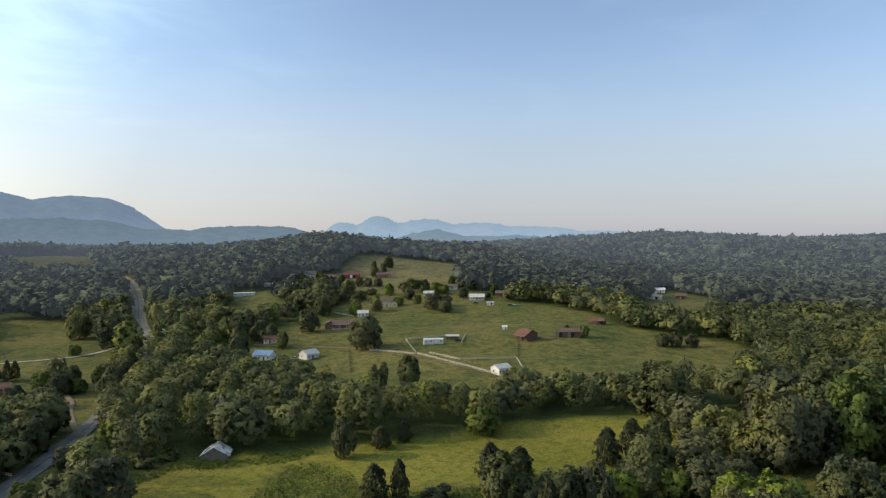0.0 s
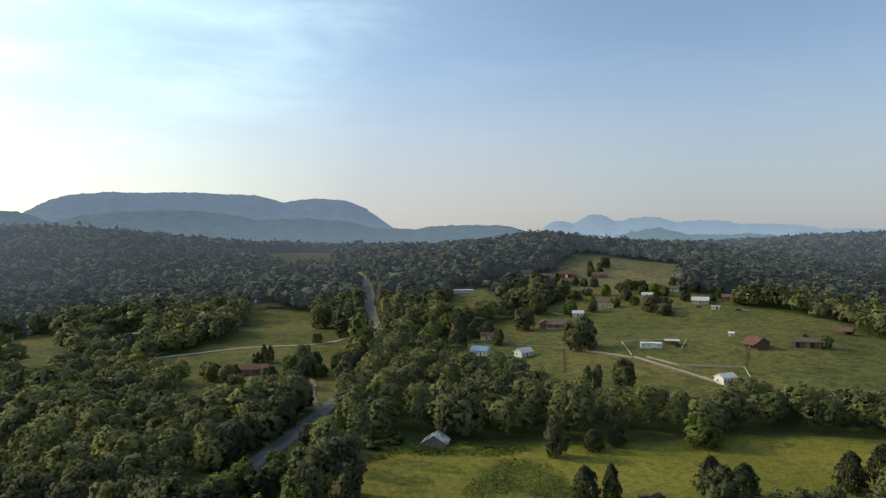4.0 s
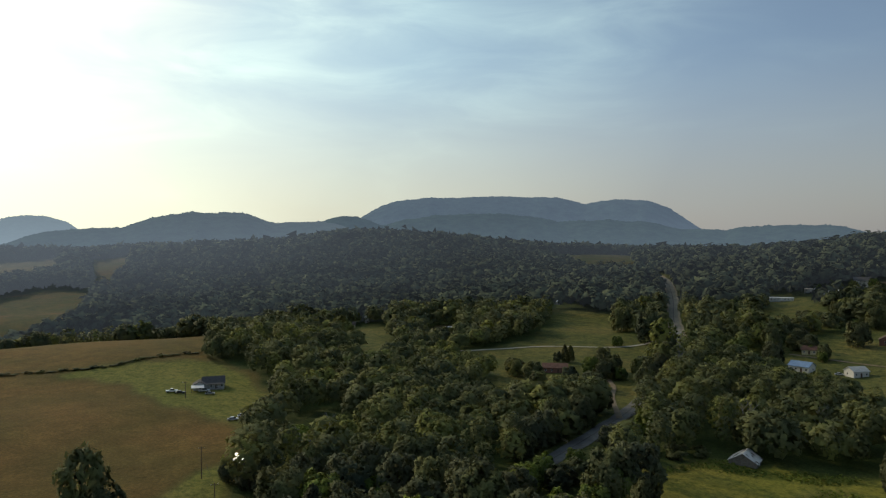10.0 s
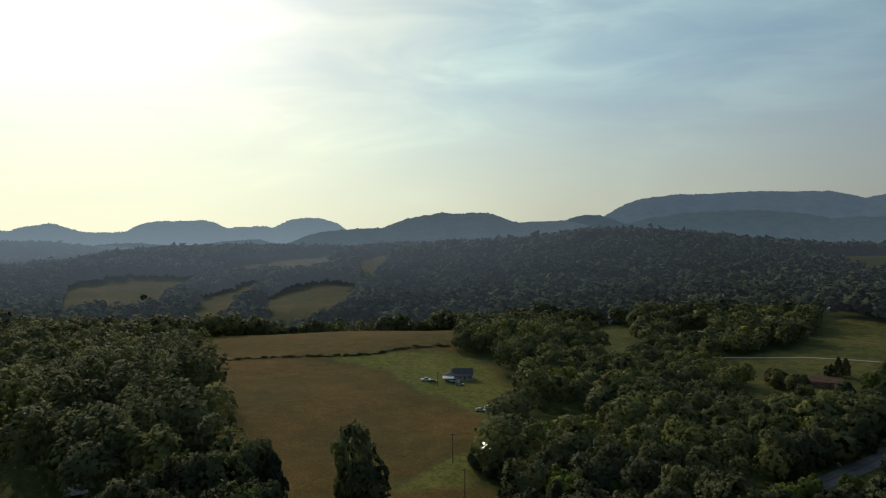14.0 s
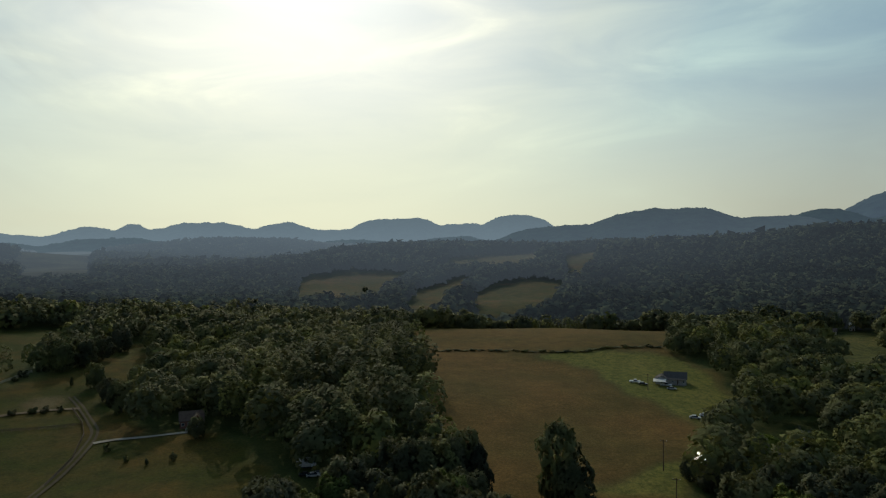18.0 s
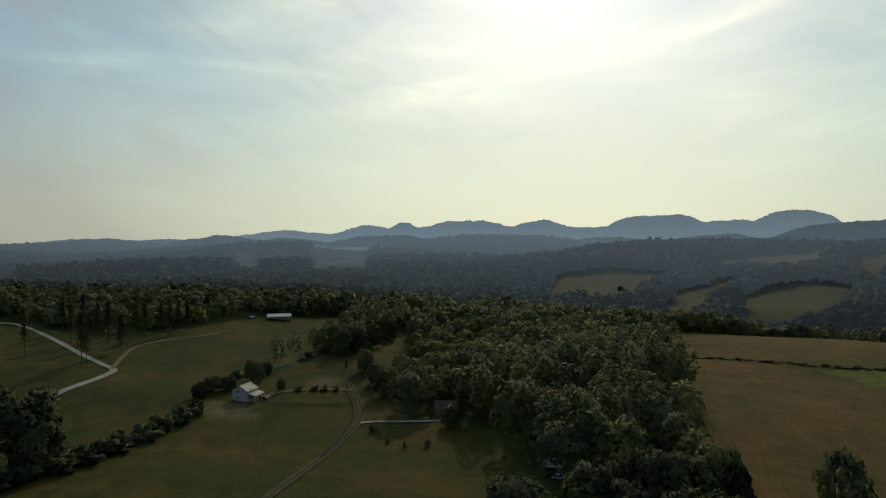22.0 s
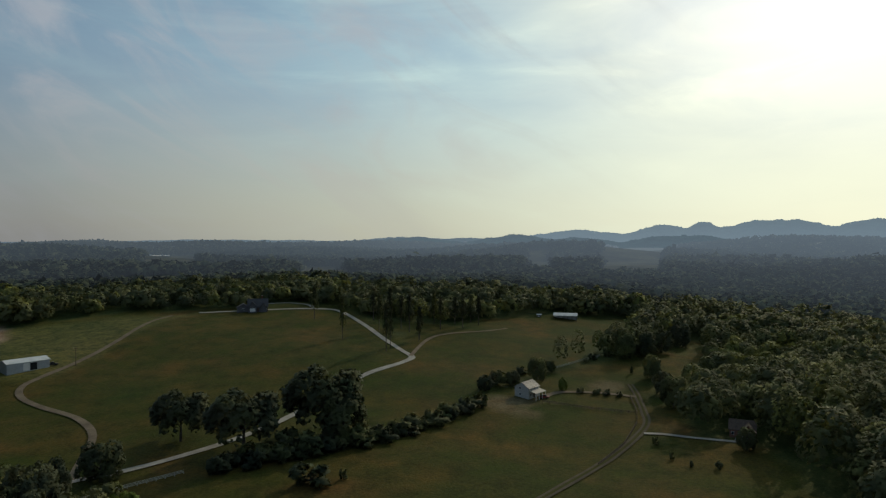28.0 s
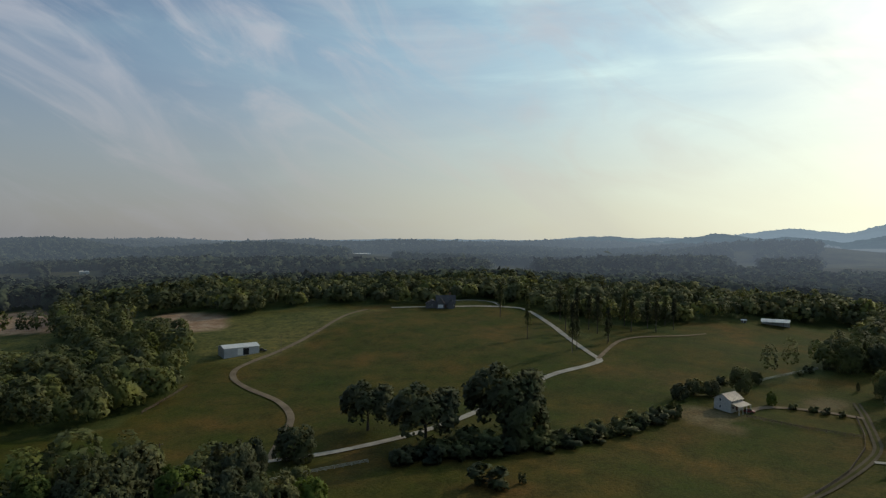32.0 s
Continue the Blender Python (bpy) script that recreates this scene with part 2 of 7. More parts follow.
# open land: name, cover, outline
FIELDS = [
    ("meadow", "meadow", [(-101, 189), (-102, 203), (-87, 230), (-61, 243), (-38, 249), (-9, 258), (21, 277), (50, 287), (72, 283), (89, 282), (45, 202), (27, 194), (20, 169), (18, 194)]),
    ("pasture", "grass", [(-142, 435), (-126, 503), (-99, 535), (-88, 573), (-47, 606), (8, 641), (56, 599), (112, 544), (126, 494), (144, 467), (180, 437), (185, 403), (147, 326), (120, 317), (81, 318), (37, 318), (18, 300), (-21, 300), (-44, 323), (-84, 360), (-136, 409)]),
    ("hill_pasture", "dry", [(-102, 849), (-67, 859), (18, 843), (22, 733), (3, 670), (-33, 632), (-91, 663), (-117, 726)]),
    ("house_row", "grass", [(-168, 674), (-153, 704), (-108, 712), (-46, 657), (30, 650), (57, 608), (7, 596), (-41, 592), (-88, 573), (-103, 644), (-151, 645)]),
    ("trailer_lot", "grass", [(-170, 536), (-201, 662), (-167, 665), (-113, 540), (-153, 498)]),
    ("left_field", "lawn", [(-379, 561), (-312, 565), (-232, 466), (-212, 442), (-187, 402), (-143, 292), (-184, 277), (-194, 247), (-218, 258), (-235, 300), (-268, 318), (-308, 340), (-290, 372), (-292, 420), (-330, 500)]),
    ("small_lawn", "grass", [(-456, 381), (-444, 419), (-315, 298), (-308, 263)]),
    ("dirt_lot", "soil", [(-397, 411), (-404, 438), (-391, 451), (-339, 388), (-347, 365)]),
    ("hayfield", "hay", [(-420, 64), (-470, 60), (-535, 72), (-548, 140), (-545, 200), (-522, 250), (-490, 270), (-430, 235), (-399, 214), (-342, 213), (-290, 191), (-262, 168), (-247, 147), (-229, 136), (-210, 121), (-173, 95), (-197, 46), (-206, 36), (-280, 42)]),
    ("hay_green", "green", [(-378, 139), (-401, 123), (-404, 160), (-396, 190), (-383, 209), (-347, 210), (-291, 191), (-261, 166), (-250, 146), (-276, 145), (-302, 142), (-349, 146)]),
    ("hay_corner", "green", [(-204, 90), (-213, 110), (-210, 121), (-173, 96), (-190, 61)]),
    ("back_field_a", "lush", [(-677, 86), (-919, 138), (-1017, 195), (-1070, 251), (-838, 190), (-726, 137), (-675, 107)]),
    ("back_field_b", "lush", [(-654, 151), (-836, 196), (-939, 251), (-950, 308), (-887, 333), (-704, 260), (-667, 214), (-646, 188)]),
    ("back_field_c", "lush", [(-758, -19), (-1048, -19), (-1120, 3), (-1151, 45), (-1167, 113), (-1160, 175), (-917, 99), (-760, 68)]),
    ("back_field_d", "lush", [(-863, 326), (-1169, 447), (-1240, 520), (-1255, 560), (-1003, 426), (-863, 345)]),
    ("back_field_e", "lush", [(-1162, 214), (-1300, 268), (-1345, 368), (-1348, 462), (-1075, 364), (-1112, 284)]),
    ("front_lawn", "lush", [(-181, -112), (-231, -116), (-255, -108), (-278, -86), (-285, -55), (-280, -40), (-233, -17), (-203, -11)]),
    ("low_pasture", "lush", [(-106, -184), (-138, -184), (-169, -165), (-198, -154), (-262, -154), (-303, -162), (-335, -156), (-397, -131), (-413, -118), (-384, -103), (-297, -73), (-229, -66), (-104, -177)]),
    ("hill_field", "lush", [(-93, -276), (-137, -327), (-170, -396), (-184, -460), (-220, -454), (-292, -439), (-347, -378), (-390, -347), (-363, -287), (-329, -234), (-282, -223), (-283, -190), (-268, -158), (-205, -160), (-172, -168), (-141, -188), (-106, -212), (-88, -246)]),
    ("right_field", "lush", [(-377, -299), (-393, -255), (-448, -256), (-500, -228), (-557, -183), (-537, -165), (-451, -152), (-379, -152), (-326, -163), (-298, -175), (-304, -211), (-327, -235)]),
    ("road_lawn", "lawn", [(-195, 341), (-173, 346), (-162, 326), (-146, 282), (-153, 278)]),
    ("corner_meadow", "meadow", [(45, 202), (89, 282), (122, 289), (128, 262), (112, 238), (95, 226), (70, 217)]),
    ("corner_rough", "verge", [(15, 180), (27, 194), (45, 204), (70, 217), (95, 227), (112, 238), (128, 236), (124, 214), (107, 207), (80, 194), (60, 175)]),
    ("corner_lawn", "lawn", [(78, 188), (92, 205), (107, 213), (124, 217), (138, 211), (130, 188), (112, 178), (85, 178)]),
    ("far_clearing", "grass", [(143, 555), (242, 754), (269, 689), (186, 503), (165, 534)]),
    ("side_lawn", "lawn", [(-240, 172), (-235, 194), (-213, 178), (-199, 149), (-210, 138)]),
    ("valley_field", "lush", [(-665, 996), (-654, 1134), (-609, 1202), (-399, 803), (-464, 789)]),
    ("old_lawn", "grass", [(-57, -280), (-76, -283), (-95, -278), (-86, -255), (-52, -248)]),
    ("road_verge_a", "verge", [(-148, 294), (-111, 226), (-108, 200), (-101, 168), (-99, 149), (-96, 123), (-132, 188), (-133, 216), (-138, 256)]),
    ("road_verge_b", "verge", [(-402, 817), (-361, 789), (-300, 669), (-250, 557), (-215, 474), (-173, 410), (-202, 478), (-244, 568), (-293, 669)]),
    ("soil_a", "soil", [(-280, -155), (-285, -148), (-287, -136), (-275, -136), (-270, -145)]),
    ("soil_c", "soil", [(-275, -159), (-278, -152), (-274, -141), (-276, -132), (-276, -127), (-267, -128), (-264, -136), (-264, -146), (-268, -154)]),
    ("soil_d", "soil", [(-334, -130), (-345, -125), (-333, -119), (-322, -122)]),
    ("soil_b", "soil", [(-338, -130), (-349, -122), (-334, -114), (-323, -122)]),
    ("yard", "lawn", [(-283, 166), (-279, 188), (-247, 169), (-236, 150), (-246, 146)]),
    ("yard_strip", "lush", [(-313, -148), (-354, -151), (-402, -130), (-483, -121), (-476, -113), (-369, -107), (-381, -118), (-351, -106), (-333, -96), (-284, -83), (-294, -95), (-295, -108), (-283, -129)]),
    ("spur_edge", "lush", [(-330, -104), (-380, -112), (-480, -116), (-500, -112), (-440, -99), (-385, -92), (-345, -92)]),
    ("clump_lawn", "lush", [(-147, -333), (-106, -293), (-82, -276), (-60, -290), (-50, -299), (-43, -240), (-50, -235), (-68, -219), (-94, -204), (-118, -209), (-143, -255), (-153, -307)]),
    ("quarry_a", "earth", [(-98, -657), (-142, -683), (-147, -617), (-117, -500), (-94, -528), (-84, -546)]),
    ("quarry_b", "earth", [(-155, -610), (-188, -578), (-158, -477), (-133, -497)]),
    ("quarry_c", "earth", [(-158, -479), (-192, -503), (-216, -462), (-193, -418), (-149, -427)]),
    ("far_field_a", "far", [(-952, -365), (-1751, -655), (-1976, -574), (-1010, -287)]),
    ("far_field_b", "far", [(-907, -460), (-1640, -814), (-1675, -764), (-935, -423)]),
    ("far_field_c", "far", [(-978, -375), (-1991, -743), (-2009, -569), (-1070, -303)]),
    ("far_field_d", "far", [(-155, -1117), (-246, -1853), (-275, -1411), (-205, -999)]),
    ("far_field_e", "far", [(-233, -1122), (-294, -1414), (-371, -1310), (-278, -983)]),
    ("far_field_f", "far", [(-470, -910), (-591, -976), (-735, -973), (-753, -934), (-586, -841), (-505, -891)]),
    ("far_field_g", "far", [(-724, -727), (-1211, -1201), (-1293, -1165), (-780, -666)]),
    ("far_field_h", "far", [(-1905, -683), (-4623, -1621), (-4719, -1312), (-2020, -526)]),
    ("far_field_i", "far", [(-1573, -572), (-2833, -1002), (-2297, -651), (-1781, -493)]),
    ("far_field_j", "far", [(-678, -1037), (-1585, -2387), (-1741, -2289), (-1054, -1380)]),
    ("back_strip", "grass", [(-74, -511), (-90, -504), (-118, -491), (-98, -389), (-73, -390), (-60, -390)]),
    ("hedge_strip", "lush", [(-97, -175), (-95, -221), (-176, -195), (-275, -188), (-307, -167), (-257, -140), (-168, -153), (-127, -171)]),
    ("near_lawn", "lush", [(-70, -12), (-212, -25), (-228, -74), (-201, -125), (-142, -179), (-84, -140), (-48, -69)]),
    ("near_meadow", "meadow", [(-35, 66), (-92, 192), (-18, 207), (15, 213), (13, 148), (7, 79)]),
    ("hay_foot", "hay", [(-81, 45), (-180, 109), (-204, 56), (-92, 22)]),
    ("field_join", "lush", [(-234, -215), (-332, -248), (-405, -257), (-328, -158), (-256, -155)]),
    ("meadow_brush", "brush", [(-58, 219), (-47, 232), (-36, 231), (-24, 214), (-20, 202), (-33, 196), (-40, 201), (-52, 194), (-57, 207)]),
    ("cedar_brush", "brush", [(-24, 206), (16, 213), (31, 207), (29, 195), (-22, 188)]),
    ("rough_strip", "rough", [(-193, -473), (-230, -449), (-278, -419), (-307, -398), (-267, -387), (-192, -338), (-173, -331), (-149, -357)]),
]
# roads: name, width, outline of the middle line
ROADS = [
    ("highway", 7.6, [(-201, 471), (-172, 390), (-142, 282), (-135, 246), (-131, 212), (-128, 186), (-119, 153)]),
    ("old_highway", 7.6, [(-470, 868), (-415, 828), (-350, 765), (-290, 658), (-242, 552), (-201, 471)]),
    ("house_loop", 2.6, [(-365, -346), (-372, -362), (-366, -378), (-350, -388)]),
    ("farm_lane", 3.0, [(-305, 343), (-283, 370), (-263, 397), (-230, 417), (-217, 435), (-212, 456)]),
    ("drive_a", 2.2, [(-123, 448), (-84, 438), (-59, 429), (-17, 401), (4, 372), (24, 352)]),
    ("concrete", 3.4, [(-309, -399), (-337, -371), (-365, -346), (-373, -331), (-356, -296), (-331, -258), (-316, -232), (-311, -223), (-296, -220), (-270, -220), (-245, -216), (-208, -207), (-188, -203), (-167, -202), (-148, -205), (-134, -209), (-122, -214), (-109, -217)]),
    ("gravel", 2.9, [(-292, -405), (-270, -396), (-229, -366), (-197, -346), (-176, -336), (-162, -328), (-155, -315), (-153, -296), (-154, -271), (-150, -252), (-142, -239), (-131, -226), (-122, -215)]),
    ("lane", 3.2, [(-171, -91), (-191, -89), (-214, -88), (-238, -87), (-265, -87), (-287, -89), (-303, -95), (-328, -106), (-345, -115)]),
    ("house_drive", 2.3, [(-274, -86), (-277, -79), (-278, -68), (-281, -52)]),
    ("barn_drive", 3.0, [(-326, -105), (-322, -118), (-313, -131), (-304, -137), (-292, -138)]),
    ("track", 2.2, [(-312, -225), (-333, -234), (-354, -241), (-373, -240), (-400, -230), (-424, -226)]),
    ("stub", 2.6, [(-136, 258), (-159, 294), (-173, 321), (-190, 342)]),
]


def inside(px, py, outline):
    """How far points lie inside an outline, in metres (negative: outside)."""
    gap = np.full(px.shape, 1e9)
    odd = np.zeros(px.shape, bool)
    for (ax, ay), (bx, by) in zip(outline, outline[1:] + outline[:1]):
        ex, ey = bx - ax, by - ay
        s = np.clip(((px - ax) * ex + (py - ay) * ey) / (ex * ex + ey * ey + 1e-9), 0, 1)
        gap = np.minimum(gap, np.hypot(px - ax - s * ex, py - ay - s * ey))
        if ay != by:
            odd ^= ((ay > py) != (by > py)) & (px < ax + (py - ay) * ex / ey)
    return np.where(odd, gap, -gap)


def from_line(px, py, line):
    """How far points lie from a line, in metres."""
    gap = np.full(px.shape, 1e9)
    for (ax, ay), (bx, by) in zip(line, line[1:]):
        ex, ey = bx - ax, by - ay
        s = np.clip(((px - ax) * ex + (py - ay) * ey) / (ex * ex + ey * ey + 1e-9), 0, 1)
        gap = np.minimum(gap, np.hypot(px - ax - s * ex, py - ay - s * ey))
    return gap


def smooth_line(points, step):
    """A smooth line through points, cut into steps."""
    p = [Vector((x, y)) for x, y in points]
    p = [2 * p[0] - p[1], *p, 2 * p[-1] - p[-2]]
    made = []
    for a, b, c, d in zip(p, p[1:], p[2:], p[3:]):
        n = max(2, int((c - b).length / step))
        for i in range(n):
            t = i / n
            made.append(0.5 * (2 * b + (c - a) * t + (2 * a - 5 * b + 4 * c - d) * t * t + (3 * b - a - 3 * c + d) * t ** 3))
    made.append(p[-2])
    return [(v.x, v.y) for v in made]


# ---------------------------------------------------------------- materials
def material(name, rough=0.8, metal=0.0, spec=0.3):
    m = bpy.data.materials.new(name)
    m.use_nodes = True
    b = m.node_tree.nodes["Principled BSDF"]
    b.inputs["Roughness"].default_value, b.inputs["Metallic"].default_value = rough, metal
    b.inputs["Specular IOR Level"].default_value = spec
    return m, m.node_tree, b


def node(t, kind, **values):
    n = t.nodes.new(kind)
    for key, value in values.items():
        n.inputs[key.replace("_", " ")].default_value = value
    return n


def ramp(t, source, stops):
    r = t.nodes.new("ShaderNodeValToRGB")
    e = r.color_ramp.elements
    while len(e) < len(stops):
        e.new(0.5)
    for el, (pos, col) in zip(e, stops):
        el.position, el.color = pos, (*col, 1)
    t.links.new(source, r.inputs["Fac"])
    return r.outputs["Color"]


def mix(t, factor, a, b, how="MIX"):
    m = t.nodes.new("ShaderNodeMix")
    m.data_type, m.blend_type = "RGBA", how
    for key, value in (("Factor", factor), ("A", a), ("B", b)):
        if isinstance(value, (int, float)):
            m.inputs[key].default_value = value
        elif isinstance(value, tuple):
            m.inputs[key].default_value = (*value, 1)
        else:
            t.links.new(value, m.inputs[key])
    return m.outputs["Result"]


def place_noise(t, scale, detail=4, rough=0.55):
    """Noise fixed to the ground, its size in metres."""
    g = t.nodes.new("ShaderNodeNewGeometry")
    n = node(t, "ShaderNodeTexNoise", Scale=1 / scale, Detail=detail, Roughness=rough)
    t.links.new(g.outputs["Position"], n.inputs["Vector"])
    return n.outputs["Fac"]


def bumped(t, b, source, strength, distance):
    n = node(t, "ShaderNodeBump", Strength=strength, Distance=distance)
    t.links.new(source, n.inputs["Height"])
    t.links.new(n.outputs["Normal"], b.inputs["Normal"])


def foliage_material(name, dark, light, glow=0.12):
    m, t, b = material(name, 0.75, 0, 0.15)
    g = t.nodes.new("ShaderNodeNewGeometry")
    c = ramp(t, g.outputs["Random Per Island"], [(0, tuple(0.65 * x + 0.35 * y for x, y in zip(dark, light))), (1, tuple(0.5 * x + 0.5 * y for x, y in zip(dark, light)))])
    c = mix(t, 1.0, c, ramp(t, place_noise(t, 11, 1), [(0.34, (0.66, 0.72, 0.76)), (0.5, (1, 1, 1)), (0.67, (1.34, 1.32, 1.12))]), "MULTIPLY")
    who = t.nodes.new("ShaderNodeObjectInfo")
    c = mix(t, 1.0, c, ramp(t, who.outputs["Random"], [(0, (0.72, 0.8, 0.9)), (0.5, (1, 1, 1)), (0.8, (1.08, 1.12, 0.95)), (1, (1.18, 1.22, 0.95))]), "MULTIPLY")
    tone = t.nodes.new("ShaderNodeAttribute")
    tone.attribute_name = "tone"
    tone_at = node(t, "ShaderNodeMapRange")
    tone_at.inputs["From Min"].default_value, tone_at.inputs["From Max"].default_value = -1, 1
    t.links.new(tone.outputs["Fac"], tone_at.inputs["Value"])
    c = mix(t, 1.0, c, ramp(t, tone_at.outputs["Result"], [(0, (0.80, 0.84, 0.88)), (0.5, (1, 1, 1)), (0.85, (1.14, 1.15, 0.98)), (1, (1.4, 1.42, 0.9))]), "MULTIPLY")
    c2 = ramp(t, place_noise(t, 45, 3), [(0.3, (0.62, 0.7, 0.66)), (0.55, (1, 1, 1)), (0.72, (1.32, 1.30, 0.86))])
    c = mix(t, 1.0, c, c2, "MULTIPLY")
    c = mix(t, 1.0, c, ramp(t, place_noise(t, 1.1, 3, 0.7), [(0.3, (0.82, 0.84, 0.84)), (0.5, (1, 1, 1)), (0.7, (1.13, 1.13, 1.1))]), "MULTIPLY")
    t.links.new(c, b.inputs["Base Color"])
    bumped(t, b, place_noise(t, 1.4, 3, 0.7), 0.35, 0.5)
    tr = t.nodes.new("ShaderNodeBsdfTranslucent")
    t.links.new(c, tr.inputs["Color"])
    mx = t.nodes.new("ShaderNodeMixShader")
    mx.inputs["Fac"].default_value = glow
    t.links.new(b.outputs["BSDF"], mx.inputs[1])
    t.links.new(tr.outputs["BSDF"], mx.inputs[2])
    t.links.new(mx.outputs["Shader"], t.nodes["Material Output"].inputs["Surface"])
    return m


LEAF = foliage_material("leaf", (0.104, 0.105, 0.062), (0.196, 0.192, 0.086), 0.3)
LEAF_LIGHT = foliage_material("leaf_light", (0.115, 0.15, 0.034), (0.24, 0.27, 0.065), 0.3)
LEAF_CEDAR = foliage_material("leaf_cedar", (0.058, 0.062, 0.034), (0.130, 0.128, 0.062), 0.36)
WEED = foliage_material("weed", (0.135, 0.165, 0.028), (0.21, 0.225, 0.048), 0.35)


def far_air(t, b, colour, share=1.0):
    """Lit haze painted on a far backdrop as emission: it grows with distance, and below the sun, as if scattered
    forward.
    """
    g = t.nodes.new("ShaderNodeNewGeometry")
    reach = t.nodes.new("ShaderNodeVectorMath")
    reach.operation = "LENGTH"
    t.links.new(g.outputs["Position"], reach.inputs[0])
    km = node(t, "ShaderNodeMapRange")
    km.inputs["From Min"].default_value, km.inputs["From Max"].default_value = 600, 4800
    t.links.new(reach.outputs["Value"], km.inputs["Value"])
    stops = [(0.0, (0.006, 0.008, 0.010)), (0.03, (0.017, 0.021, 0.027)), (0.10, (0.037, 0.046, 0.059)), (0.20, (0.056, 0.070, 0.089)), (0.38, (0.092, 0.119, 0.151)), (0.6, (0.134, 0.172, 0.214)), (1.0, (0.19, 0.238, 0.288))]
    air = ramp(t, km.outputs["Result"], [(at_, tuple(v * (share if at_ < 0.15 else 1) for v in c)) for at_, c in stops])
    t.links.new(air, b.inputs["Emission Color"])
    # base colour darkened with distance, as haze would veil the land's own colour
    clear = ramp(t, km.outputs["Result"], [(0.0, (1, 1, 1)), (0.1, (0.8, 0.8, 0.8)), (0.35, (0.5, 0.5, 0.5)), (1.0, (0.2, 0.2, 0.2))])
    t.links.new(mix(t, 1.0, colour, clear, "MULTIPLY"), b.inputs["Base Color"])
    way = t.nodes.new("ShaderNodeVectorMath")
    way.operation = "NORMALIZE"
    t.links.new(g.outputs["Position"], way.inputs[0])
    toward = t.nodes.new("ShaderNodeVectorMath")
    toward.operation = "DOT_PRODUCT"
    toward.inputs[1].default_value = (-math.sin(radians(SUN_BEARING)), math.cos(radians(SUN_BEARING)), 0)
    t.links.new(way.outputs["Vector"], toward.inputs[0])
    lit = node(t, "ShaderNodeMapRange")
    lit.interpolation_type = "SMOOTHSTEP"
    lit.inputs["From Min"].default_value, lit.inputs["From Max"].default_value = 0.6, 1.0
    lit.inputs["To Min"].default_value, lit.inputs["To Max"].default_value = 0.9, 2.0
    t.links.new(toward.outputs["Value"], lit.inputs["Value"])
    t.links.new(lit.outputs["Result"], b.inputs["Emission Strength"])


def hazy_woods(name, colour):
    """Woods and fields of the backdrop, 640 m to kilometres off, with haze painted in as glow."""
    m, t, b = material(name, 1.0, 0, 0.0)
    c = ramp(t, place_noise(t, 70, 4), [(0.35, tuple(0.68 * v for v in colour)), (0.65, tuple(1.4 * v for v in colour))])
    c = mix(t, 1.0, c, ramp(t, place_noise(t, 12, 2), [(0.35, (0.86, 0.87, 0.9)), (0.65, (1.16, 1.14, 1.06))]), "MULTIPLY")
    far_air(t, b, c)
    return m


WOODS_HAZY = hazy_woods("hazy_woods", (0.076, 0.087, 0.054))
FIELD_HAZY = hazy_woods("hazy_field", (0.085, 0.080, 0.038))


def bark_material():
    m, t, b = material("bark", 0.9)
    t.links.new(ramp(t, place_noise(t, 0.3, 5), [(0.3, (0.05, 0.04, 0.03)), (0.7, (0.16, 0.13, 0.10))]), b.inputs["Base Color"])
    return m


BARK = bark_material()


